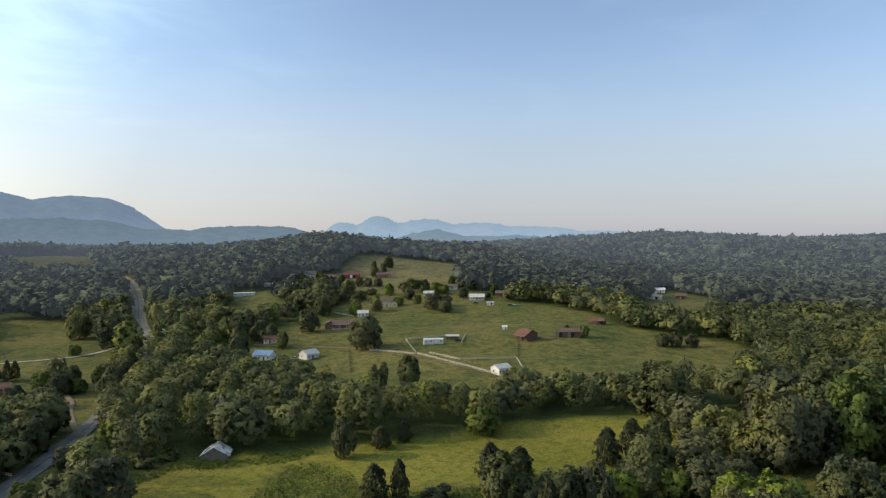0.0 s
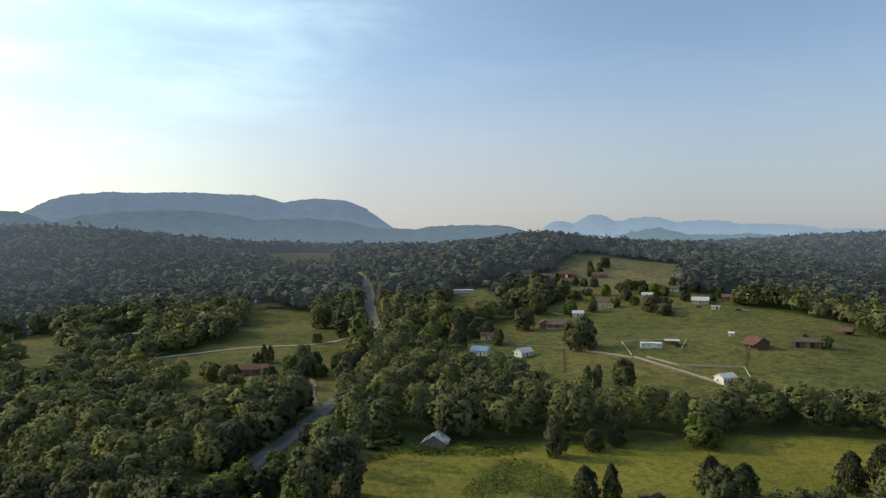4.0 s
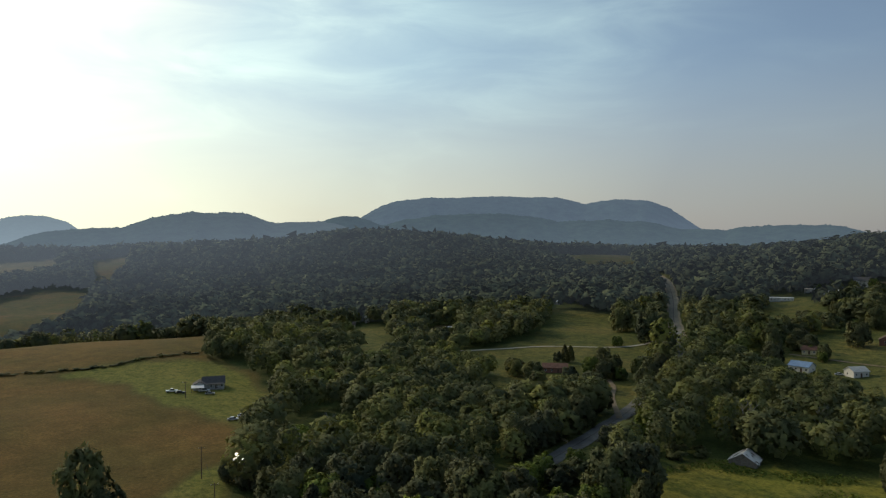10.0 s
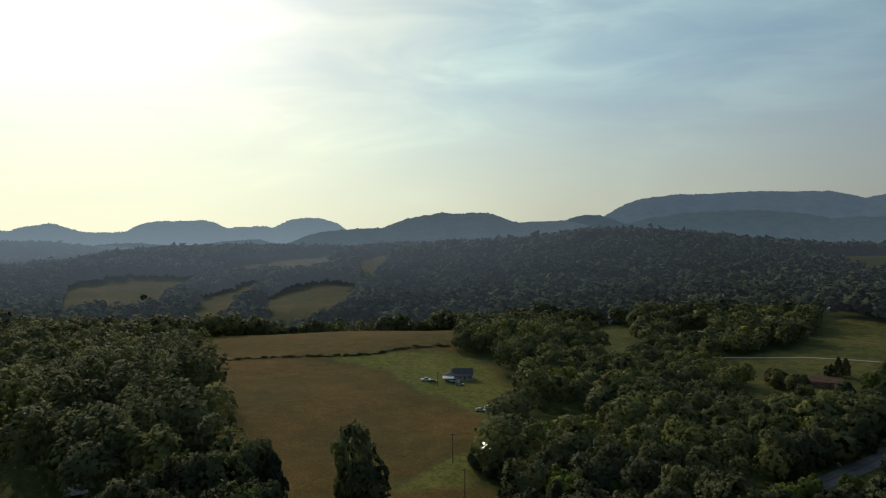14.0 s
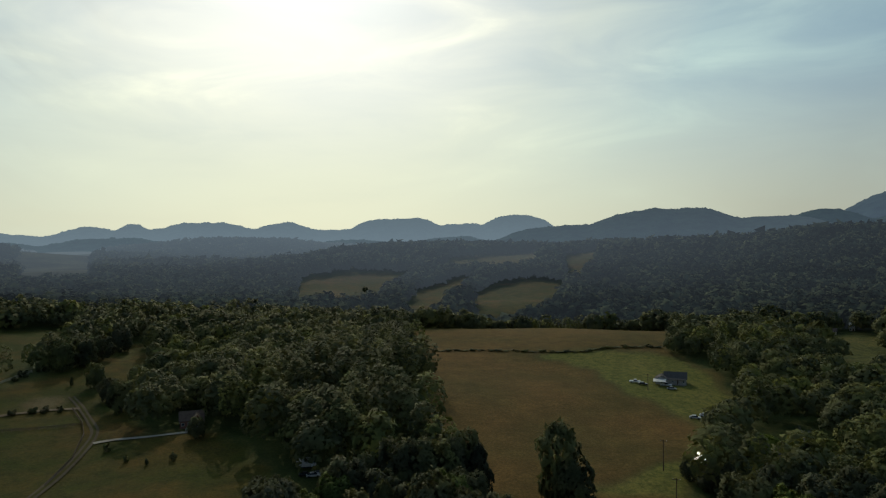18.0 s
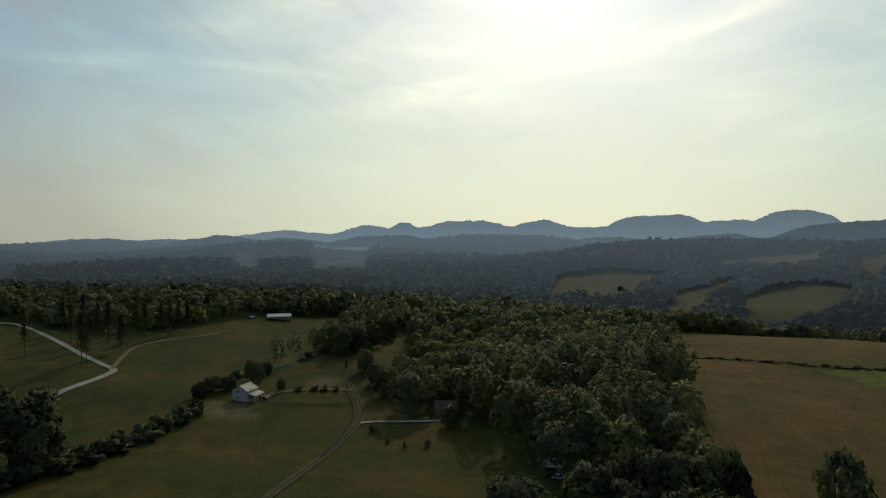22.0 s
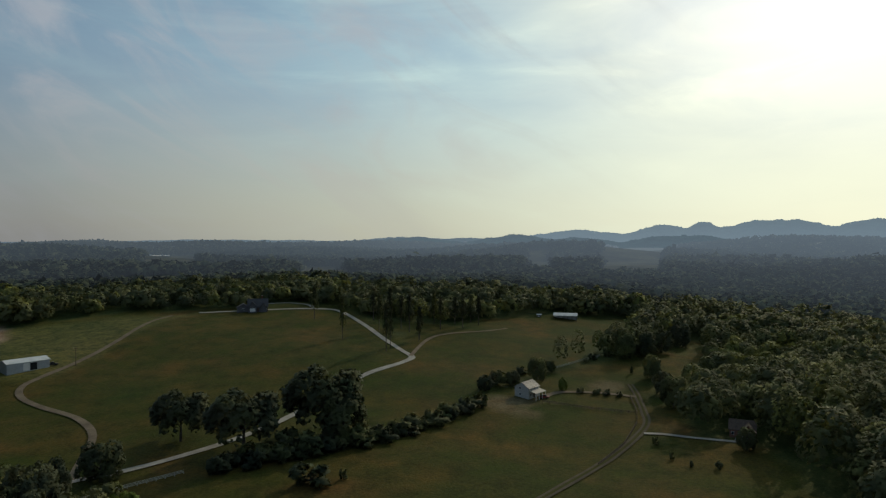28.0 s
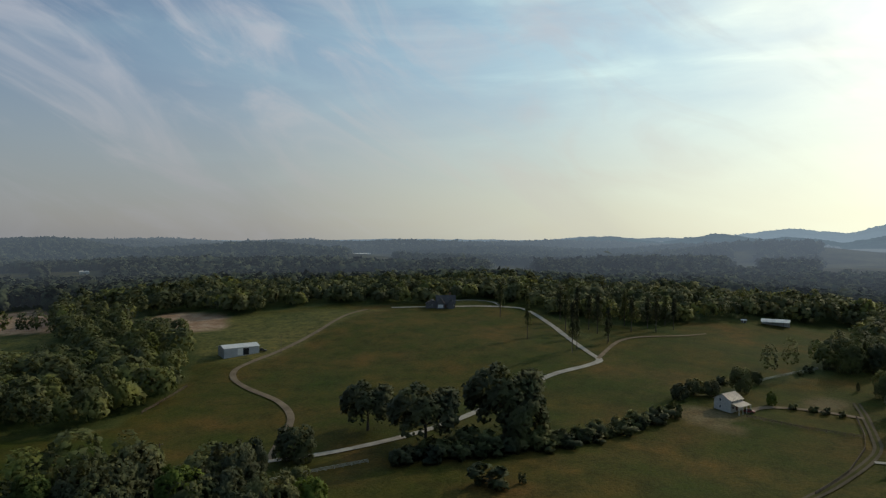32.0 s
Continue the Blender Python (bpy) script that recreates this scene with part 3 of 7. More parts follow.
def ground_material(name="ground_cover", far=False):
    m, t, b = material(name, 0.95, 0, 0.1)
    cover = t.nodes.new("ShaderNodeAttribute")
    cover.attribute_name = "cover"
    split = t.nodes.new("ShaderNodeSeparateColor")
    t.links.new(cover.outputs["Color"], split.inputs["Color"])
    wide, mid, fine = place_noise(t, 60, 4), place_noise(t, 9, 5, 0.65), place_noise(t, 1.1, 4, 0.7)
    floor_c = ramp(t, mid, [(0.3, (0.035, 0.052, 0.014)), (0.7, (0.07, 0.085, 0.024))])
    grass = ramp(t, wide, [(0.3, (0.090, 0.100, 0.031)), (0.5, (0.130, 0.127, 0.040)), (0.7, (0.176, 0.150, 0.054))])
    tufts = place_noise(t, 3.2, 3, 0.7)
    grass = mix(t, 0.9, grass, ramp(t, mid, [(0.32, (0.5, 0.62, 0.55)), (0.5, (1, 1, 1)), (0.7, (1.35, 1.22, 1.1))]), "MULTIPLY")
    grass = mix(t, 0.8, grass, ramp(t, tufts, [(0.36, (0.45, 0.56, 0.5)), (0.5, (1, 1, 1)), (0.66, (1.35, 1.25, 1.12))]), "MULTIPLY")
    lush = ramp(t, wide, [(0.3, (0.046, 0.055, 0.009)), (0.5, (0.066, 0.062, 0.011)), (0.7, (0.094, 0.066, 0.017))])
    lush = mix(t, 0.8, lush, ramp(t, mid, [(0.32, (0.6, 0.68, 0.6)), (0.5, (1, 1, 1)), (0.7, (1.3, 1.2, 1.1))]), "MULTIPLY")
    lush = mix(t, 1.0, lush, ramp(t, place_noise(t, 22, 3, 0.6), [(0.34, (0.72, 0.95, 0.7)), (0.5, (1, 1, 1)), (0.66, (1.42, 1.12, 1.15))]), "MULTIPLY")
    grass = mix(t, cover.outputs["Alpha"], lush, grass)
    sunny = t.nodes.new("ShaderNodeAttribute")
    sunny.attribute_name = "meadow"
    ripe = ramp(t, wide, [(0.35, (0.142, 0.152, 0.022)), (0.65, (0.215, 0.190, 0.040))])
    ripe = mix(t, 0.8, ripe, ramp(t, tufts, [(0.36, (0.6, 0.7, 0.6)), (0.5, (1, 1, 1)), (0.66, (1.2, 1.15, 1.05))]), "MULTIPLY")
    grass = mix(t, sunny.outputs["Fac"], grass, ripe)
    hay = ramp(t, mid, [(0.3, (0.102, 0.066, 0.020)), (0.7, (0.168, 0.107, 0.033))])
    hay = mix(t, 0.7, hay, ramp(t, wide, [(0.35, (0.66, 0.84, 0.62)), (0.65, (1.28, 1.1, 1.0))]), "MULTIPLY")
    earth = ramp(t, mid, [(0.3, (0.24, 0.13, 0.07)), (0.7, (0.42, 0.31, 0.22))])
    c = mix(t, split.outputs["Red"], floor_c, grass)
    c = mix(t, split.outputs["Green"], c, hay)
    c = mix(t, split.outputs["Blue"], c, earth)
    c = mix(t, 0.8, c, ramp(t, fine, [(0.3, (0.5, 0.54, 0.52)), (0.7, (1.4, 1.36, 1.3))]), "MULTIPLY")
    t.links.new(c, b.inputs["Base Color"])
    bumped(t, b, fine, 0.6, 0.5)
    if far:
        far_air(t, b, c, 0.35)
    return m


def road_material(name, dark, light):
    m, t, b = material(name, 0.95, 0, 0.06)
    c = ramp(t, place_noise(t, 6, 5, 0.65), [(0.3, dark), (0.7, light)])
    c = mix(t, 0.6, c, ramp(t, place_noise(t, 0.4, 3), [(0.3, (0.75, 0.75, 0.75)), (0.7, (1.2, 1.2, 1.2))]), "MULTIPLY")
    t.links.new(c, b.inputs["Base Color"])
    return m


ASPHALT = road_material("worn_asphalt", (0.115, 0.108, 0.098), (0.19, 0.178, 0.16))
ROAD_PALE = road_material("bleached_road", (0.20, 0.175, 0.14), (0.31, 0.27, 0.215))
SHOULDER = road_material("tan_shoulder", (0.26, 0.205, 0.14), (0.40, 0.32, 0.22))
SEAM = road_material("tar_seam", (0.085, 0.078, 0.07), (0.13, 0.12, 0.105))
LANE = road_material("old_lane", (0.080, 0.066, 0.043), (0.135, 0.112, 0.075))
LANE_GRASS = road_material("lane_grass", (0.044, 0.048, 0.012), (0.082, 0.074, 0.022))
CONCRETE = road_material("pale_concrete", (0.30, 0.27, 0.225), (0.47, 0.43, 0.36))
GRAVEL = road_material("gravel", (0.15, 0.115, 0.077), (0.26, 0.20, 0.135))


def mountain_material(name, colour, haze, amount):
    """Wooded slopes far off: a backdrop, its kilometres of lit haze painted in as a blue glow, strongest low down."""
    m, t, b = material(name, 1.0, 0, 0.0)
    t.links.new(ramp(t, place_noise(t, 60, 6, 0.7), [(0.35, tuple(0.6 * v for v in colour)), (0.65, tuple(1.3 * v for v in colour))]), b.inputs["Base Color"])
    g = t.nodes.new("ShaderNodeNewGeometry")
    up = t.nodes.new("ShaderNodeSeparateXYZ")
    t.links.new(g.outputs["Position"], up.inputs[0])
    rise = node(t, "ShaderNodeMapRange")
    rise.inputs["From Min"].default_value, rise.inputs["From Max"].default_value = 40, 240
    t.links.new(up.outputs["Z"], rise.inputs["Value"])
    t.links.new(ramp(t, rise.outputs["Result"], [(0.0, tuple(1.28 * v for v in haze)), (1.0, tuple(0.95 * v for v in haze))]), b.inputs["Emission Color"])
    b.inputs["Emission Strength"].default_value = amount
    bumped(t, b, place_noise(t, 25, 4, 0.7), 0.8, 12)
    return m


# ---------------------------------------------------------------- ground
def link_mesh(name, verts, faces, mat, parent=None):
    me = bpy.data.meshes.new(name)
    me.from_pydata([tuple(v) for v in verts] if not isinstance(verts, list) else verts, [], faces)
    me.materials.append(mat)
    ob = new(name, me)
    if parent is not None:
        ob.parent = parent
    return ob


def block_mesh(name, points, tris, mat, smooth=False, normals=None):
    """A mesh from arrays of corners and triangles."""
    me = bpy.data.meshes.new(name)
    me.vertices.add(len(points))
    me.vertices.foreach_set("co", np.ascontiguousarray(points, np.float32).ravel())
    me.loops.add(tris.size)
    me.loops.foreach_set("vertex_index", np.ascontiguousarray(tris, np.int32).ravel())
    me.polygons.add(len(tris))
    me.polygons.foreach_set("loop_start", np.arange(0, tris.size, tris.shape[1], dtype=np.int32))
    me.polygons.foreach_set("use_smooth", np.full(len(tris), smooth))
    me.update(calc_edges=True)
    if normals is not None:
        me.normals_split_custom_set_from_vertices(np.ascontiguousarray(normals, np.float32))
    me.materials.append(mat)
    return me


def build_ground():
    bearings = np.concatenate([np.arange(-46, 186, 0.4), np.arange(186, 313.9, 4)])
    reach = np.concatenate([[0.5, 8, 16, 23], 30 * 1.0185 ** np.arange(0, 279)])
    a, d = np.meshgrid(np.radians(bearings), reach, indexing="ij")
    x, y = -np.sin(a) * d, np.cos(a) * d
    z = height(x, y)
    n, k = x.shape
    points = np.concatenate([np.stack([x, y, z], -1).reshape(-1, 3), [[0, 0, float(height(0, 0))]]])
    i, j = np.meshgrid(np.arange(n), np.arange(k - 1), indexing="ij")
    i2 = (i + 1) % n
    quads = np.stack([i * k + j, i * k + j + 1, i2 * k + j + 1, i2 * k + j], -1).reshape(-1, 4)
    ring = np.arange(0, n, 2)
    cap = np.stack([np.full(len(ring), n * k), ring * k, (ring + 1) % n * k, (ring + 2) % n * k], -1)
    me = block_mesh("ground", points, np.concatenate([quads, cap])[:, ::-1], ground_material(), True)
    # the land beyond the farms, part of the backdrop, with haze painted into its material
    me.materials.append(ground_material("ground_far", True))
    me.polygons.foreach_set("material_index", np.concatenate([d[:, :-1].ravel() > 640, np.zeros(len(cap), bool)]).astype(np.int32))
    px, py = points[:, 0], points[:, 1]
    rough = 5 * np.sin(px / 13 + 1) * np.sin(py / 11) + 3 * np.sin((px + py) / 5.3)
    cover = np.zeros((len(points), 4), np.float32)
    cover[:, 3] = 1
    rich = np.zeros(len(points), np.float32)
    for name, kind, outline in FIELDS:
        lies = np.clip((inside(px, py, outline) + 0.5 * rough + 3) / 6, 0, 1)
        if kind == "hay":
            cover[:, 1] = np.maximum(cover[:, 1], lies)
        elif kind == "dry":
            cover[:, 0] = np.maximum(cover[:, 0], lies)
            cover[:, 2] = np.maximum(cover[:, 2], 0.13 * lies)
        elif kind == "meadow":
            rich = np.maximum(rich, lies)
            cover[:, 0] = np.maximum(cover[:, 0], lies)
            cover[:, 1] = np.maximum(cover[:, 1], lies * np.clip(0.08 + 0.12 * np.sin(px / 37 + py / 19), 0, 1))
        elif kind == "green":
            cover[:, 0] = np.maximum(cover[:, 0], lies)
            cover[:, 1] = cover[:, 1] * (1 - lies)
            rich = np.maximum(rich, 0.55 * lies)
        elif kind == "brush":
            rich = rich * (1 - lies)
            cover[:, 3] = np.minimum(cover[:, 3], 1 - 0.3 * lies)
        elif kind == "rough":
            cover[:, 3] = np.maximum(cover[:, 3], 0.75 * lies)
        elif kind == "verge":
            pass
        elif kind == "soil":
            cover[:, 2] = np.maximum(cover[:, 2], 0.35 * lies)
        elif kind == "earth":
            cover[:, 2] = np.maximum(cover[:, 2], lies)
        else:
            cover[:, 0] = np.maximum(cover[:, 0], lies)
            cover[:, 1] = cover[:, 1] * (1 - lies)
            if kind in ("lush", "lawn", "grass"):
                cover[:, 3] = np.minimum(cover[:, 3], 1 - lies * {"lush": 1.0, "lawn": 0.35, "grass": 0.15}[kind])
    for name, width, line in ROADS:
        near = np.clip(1.6 - (from_line(px, py, smooth_line(line, 8)) + 0.3 * rough) / (0.5 * width + 2.5), 0, 1)
        cover[:, 0] = np.maximum(cover[:, 0], near)
    # farmland scattered over the far plain
    far_out = np.hypot(px, py)
    plots = np.sin(px / 160 + 1.5 * np.sin(py / 310)) * np.sin(py / 140 + 1.2 * np.sin(px / 270))
    cover[:, 0] = np.maximum(cover[:, 0], np.clip((plots - 0.72) * 8, 0, 1) * np.clip((far_out - 1700) / 300, 0, 1))
    layer = me.color_attributes.new("cover", "FLOAT_COLOR", "POINT")
    layer.data.foreach_set("color", cover.ravel())
    me.attributes.new("meadow", "FLOAT", "POINT").data.foreach_set("value", rich.astype(np.float32))
    return tagged(new("ground", me), "rolling green farmland and forest floor", "ground", kind="structure")


ground = build_ground()


def build_road(name, width, line, mat, label, category, lift):
    pts = smooth_line(line, 4)
    verts, faces = [], []
    for i, (x, y) in enumerate(pts):
        ax, ay = pts[max(i - 1, 0)]
        bx, by = pts[min(i + 1, len(pts) - 1)]
        run = math.hypot(bx - ax, by - ay)
        nx, ny = -(by - ay) / run, (bx - ax) / run
        for s in (-0.5, -0.17, 0.17, 0.5):
            w = width * s * (1 + 0.06 * math.sin(i * 0.9 + s))
            top = lift + (0.05 if abs(s) < 0.3 else 0)
            verts.append((x + nx * w, y + ny * w, float(height(x + nx * w, y + ny * w)) + top))
        if i:
            b = 4 * i
            faces += [(b - 4 + k, b + k, b + k + 1, b - 3 + k) for k in range(3)]
    ob = link_mesh(name, verts, [f[::-1] for f in faces], mat)
    return tagged(ob, label, category, kind="structure")


ROAD_LOOK = {
    "highway": (ASPHALT, "worn grey asphalt two-lane country highway"), "old_highway": (ROAD_PALE, "pale sun-bleached two-lane highway"), "house_loop": (CONCRETE, "pale concrete loop round the hilltop house"), "farm_lane": (CONCRETE, "pale gravel farm lane across grass"),
    "drive_a": (GRAVEL, "pale gravel drive along the pasture fence"), "concrete": (CONCRETE, "pale concrete drive winding up the grassy hill"),
    "gravel": (GRAVEL, "curving tan gravel track on the hillside"), "lane": (LANE, "two-rut brown gravel lane between lawns"),
    "house_drive": (CONCRETE, "pale concrete house drive on a lawn"), "barn_drive": (GRAVEL, "gravel drive to the white barn house"),
    "track": (GRAVEL, "faint tan field track"), "stub": (GRAVEL, "gravel turn-off beside the highway"),
}
for k, (name, width, line) in enumerate(ROADS):
    mat, label = ROAD_LOOK[name]
    build_road("road" if "highway" in name else "drive", width, line, mat, label, "road", 0.25 + 0.012 * k)
    if "highway" in name:
        build_road("road_seam", 0.45, line, SEAM, "dark tar seam along the road's middle", "road seam", 0.34 + 0.012 * k)
    if name == "lane":
        build_road("grass_strip", 1.1, line, LANE_GRASS, "grass growing between the ruts of the lane", "grass", 0.34 + 0.012 * k)
    if name == "old_highway":
        build_road("road_shoulder", 11.0, line, SHOULDER, "tan gravel shoulders of the highway", "road shoulder", 0.16)

# ---------------------------------------------------------------- far ridges: bearing, half width, rise in degrees, squareness
RIDGES = [
    ("mountain_far", 4650, 500, "long pale blue flat-topped mountain far off", [(5.3, 2.2, 1.89, 2.2), (8.2, 1.5, 1.45, 3), (1.5, 3.2, 1.66, 2.5), (-2.5, 4, 1.32, 2.5), (-7, 5, 0.98, 3), (-12.5, 4, 0.55, 3)]),
    ("mountain_main", 4500, 700, "broad flat-topped wooded mountain, blue with haze", [(38.86, 9.3, 3.75, 5), (27.85, 5, 3.34, 3), (33.31, 6, 3.17, 3)]),
    ("mountain_low", 3900, 600, "lower wooded ridge before the blue mountain", [(39.35, 9, 2.40, 2.5), (30.25, 8, 1.76, 3), (15.75, 5, 1.17, 4), (49.95, 4, 2.24, 2), (22.26, 4, 1.01, 3)]),
    ("mountain_west", 3700, 600, "long wooded ridge, dark blue against the sun", [(60.78, 6.2, 2.52, 3), (53.67, 5, 1.80, 3), (66.23, 7, 1.27, 4)]),
    ("mountain_chain", 4400, 500, "chain of low blue hills under the sun",
     [(88.27, 17, 1.06, 6), (72.77, 3.2, 2.11, 3), (77.11, 3, 1.45, 3), (82.73, 3.7, 1.88, 4), (91.85, 2.6, 1.52, 3), (97.59, 3.4, 1.51, 4), (102.96, 1.7, 1.42, 2), (105.77, 3, 1.20, 2), (112.03, 5, 0.75, 2)]),
    ("mountain_gap", 4200, 400, "low hazy wooded hills in the gap", [(0.93, 3, 0.70, 2), (-5.05, 6, 0.27, 3), (-20.20, 12, -0.00, 4), (12.24, 5, 0.36, 3)]),
    ("mountain_foothills", 3600, 350, "low hazy wooded hills before the chain", [(125.81, 4, 0.12, 2), (117.43, 3.2, 0.38, 2), (112.19, 3.5, 0.16, 2), (104.41, 4.5, 0.34, 3), (95.06, 5, 0.36, 3), (85.77, 4, 0.22, 2), (77.71, 4, 0.42, 2)]),
    ("mountain_plain", 4800, 300, "faint level ridges along the horizon", [(121.24, 9, 0.08, 4), (138.65, 9, -0.18, 4), (154.81, 10, -0.38, 4), (168.95, 5, -0.30, 3), (181.07, 12, -0.35, 4), (111.04, 8, 0.25, 4), (-35.35, 12, -0.25, 4)]),
]
# haze painted into each ridge: slope colour, glow colour, strength of the glow
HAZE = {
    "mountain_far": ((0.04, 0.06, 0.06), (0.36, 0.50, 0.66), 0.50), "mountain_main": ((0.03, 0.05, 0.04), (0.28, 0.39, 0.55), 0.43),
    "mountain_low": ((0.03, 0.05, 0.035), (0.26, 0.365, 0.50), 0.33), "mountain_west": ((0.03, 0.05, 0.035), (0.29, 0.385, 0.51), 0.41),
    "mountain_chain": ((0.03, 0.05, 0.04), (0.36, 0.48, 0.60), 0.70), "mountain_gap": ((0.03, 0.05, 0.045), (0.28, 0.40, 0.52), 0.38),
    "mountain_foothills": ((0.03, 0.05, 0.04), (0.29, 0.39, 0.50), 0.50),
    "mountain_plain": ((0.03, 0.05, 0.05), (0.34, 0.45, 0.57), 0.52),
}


def build_ridge(name, reach, deep, label, bumps):
    lo, hi = min(b[0] - 2.4 * b[1] for b in bumps), max(b[0] + 2.4 * b[1] for b in bumps)
    bearing = np.arange(lo, hi, 0.09)
    foot = 30.0
    crest = np.full(bearing.shape, -60.0)
    for c, w, rise, square in bumps:
        top = EYE_Z + reach * math.tan(radians(rise)) - foot
        crest = np.maximum(crest, top * np.exp(-np.abs((bearing - c) / (1.25 * w)) ** square) if top > 0 else -60)
    soft = np.convolve(np.pad(crest, 12, "edge"), np.hanning(15)[1:-1] / np.hanning(15).sum(), "same")[12:-12]
    rows = np.concatenate([np.linspace(-1.5, -0.1, 15), [-0.05, 0.0, 0.05], np.linspace(0.2, 1.0, 5)])
    a, v = np.meshgrid(np.radians(bearing), rows, indexing="ij")
    d = reach + v * deep
    x, y = -np.sin(a) * d, np.cos(a) * d
    fall = np.exp(-1.6 * v * v)
    rng = np.random.default_rng(int(reach))

    def shaken(scale, spread):
        """A random line along the crest, smooth over a number of steps."""
        w = np.hanning(scale + 2)[1:-1]
        return np.convolve(rng.normal(0, spread, len(bearing)), w / np.sqrt((w * w).sum()), "same")

    spur = 1 + (0.05 * shaken(25, 1.0)[:, None] * np.abs(v) + 0.04 * shaken(60, 1.0)[:, None] * v * v) * (v < 0)
    tip = np.exp(-(v / 0.06) ** 2)
    trees = (shaken(1, 2.0) + shaken(9, 2.5))[:, None] * tip + shaken(40, 3.0)[:, None] * fall
    z = foot - 22 + (soft[:, None] + 22) * fall * spur + trees * np.clip(soft[:, None] / 60, 0, 1)
    n, k = x.shape
    i, j = np.meshgrid(np.arange(n - 1), np.arange(k - 1), indexing="ij")
    quads = np.stack([i * k + j, i * k + j + 1, (i + 1) * k + j + 1, (i + 1) * k + j], -1).reshape(-1, 4)
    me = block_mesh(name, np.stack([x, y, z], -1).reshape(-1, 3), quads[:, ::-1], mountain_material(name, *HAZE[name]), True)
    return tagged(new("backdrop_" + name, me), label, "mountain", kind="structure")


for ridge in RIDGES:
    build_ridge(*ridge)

# ---------------------------------------------------------------- woods
OCTA = np.array([(1, 0, 0), (-1, 0, 0), (0, 1, 0), (0, -1, 0), (0, 0, 1), (0, 0, -1)], float)
OCTA_TRIS = np.array([(0, 2, 4), (2, 1, 4), (1, 3, 4), (3, 0, 4), (2, 0, 5), (1, 2, 5), (3, 1, 5), (0, 3, 5)])


def lumps(centres, sizes, rng, jitter=0.35, caps=False, face=None):
    """Ragged lumps of leaves as one set of corners and triangles; caps: without the undersides."""
    n = len(centres)
    turn = rng.uniform(0, 2 * np.pi, n)
    tilt = rng.uniform(-0.6, 0.6, n)
    p = OCTA[None] * (1 + rng.uniform(-jitter, jitter, (n, 6, 3)) + 0 * sizes[:, None, None])
    p = p + rng.uniform(-0.25, 0.25, (n, 6, 3))
    c, s = np.cos(turn)[:, None], np.sin(turn)[:, None]
    x, y, z = p[..., 0], p[..., 1], p[..., 2]
    x, y = c * x - s * y, s * x + c * y
    ct, st = np.cos(tilt)[:, None], np.sin(tilt)[:, None]
    y, z = ct * y - st * z, st * y + ct * z
    if face is None:
        p = np.stack([x, y, 0.8 * z], -1)
    else:
        # each lump turned to look out of its crown
        f = face / (np.linalg.norm(face, axis=1, keepdims=True) + 1e-9)
        side = np.cross(f, np.where(np.abs(f[:, 2:]) < 0.9, (0.0, 0.0, 1.0), (1.0, 0.0, 0.0)))
        side /= np.linalg.norm(side, axis=1, keepdims=True)
        other = np.cross(f, side)
        p = x[..., None] * side[:, None] + y[..., None] * other[:, None] + 0.7 * z[..., None] * f[:, None]
    p = p * sizes[:, None, None] + centres[:, None]
    if caps:
        p = p[:, :5]
    tris = (OCTA_TRIS[:4] if caps else OCTA_TRIS)[None] + p.shape[1] * np.arange(n)[:, None, None]
    return p.reshape(-1, 3), tris.reshape(-1, 3)


def sprays(centres, sizes, rng, face, each=3, ragged=0.4):
    """Sprays of leaves, a few loose blades at each place, turned to look out of their crown."""
    n = len(centres) * each
    mid = np.repeat(centres, each, 0) + rng.normal(0, 0.36, (n, 3)) * np.repeat(sizes, each)[:, None]
    out = face / (np.linalg.norm(face, axis=1, keepdims=True) + 1e-9)
    out = np.repeat(out, each, 0)
    way = out + rng.normal(0, ragged, (n, 3))
    way /= np.linalg.norm(way, axis=1, keepdims=True)
    way = np.where((way * out).sum(1, keepdims=True) < 0, -way, way)
    side = np.cross(way, rng.normal(0, 1, (n, 3)))
    side /= np.linalg.norm(side, axis=1, keepdims=True) + 1e-9
    other = np.cross(way, side)
    turn = np.array([0.0, 2.1, 4.2]) + rng.uniform(-0.4, 0.4, (n, 3))
    long = np.repeat(sizes, each)[:, None] * rng.uniform(0.7, 1.45, (n, 3))
    p = mid[:, None] + (np.cos(turn) * long)[..., None] * side[:, None] + (np.sin(turn) * long)[..., None] * other[:, None]
    return p.reshape(-1, 3), np.arange(3 * n).reshape(-1, 3)


def crown_normals(points, hearts, centres, soft=0.62):
    """Normals that turn outward with the whole crown, so that light falls over it softly."""
    def unit(v):
        return v / (np.linalg.norm(v, axis=-1, keepdims=True) + 1e-6)
    k = len(points) // len(centres)
    out = unit(points - np.repeat(hearts, k, 0))
    own = unit(points - np.repeat(centres, k, 0))
    return unit(soft * out + (0.85 - soft) * own + np.array([0, 0, 0.2]))


def open_land(px, py, margin=0.0):
    """True where no wood stands: in fields and along roads."""
    free = np.zeros(px.shape, bool)
    edge = 3 * np.sin(px / 9) * np.sin(py / 12 + 1)
    for name, kind, outline in FIELDS:
        free |= inside(px, py, outline) + edge > -2 - margin
    for name, width, line in ROADS:
        free |= from_line(px, py, smooth_line(line, 8)) < 0.5 * width + 4 + margin
    for x, y, r in CLEARED:
        free |= np.hypot(px - x, py - y) < r + margin
    return free


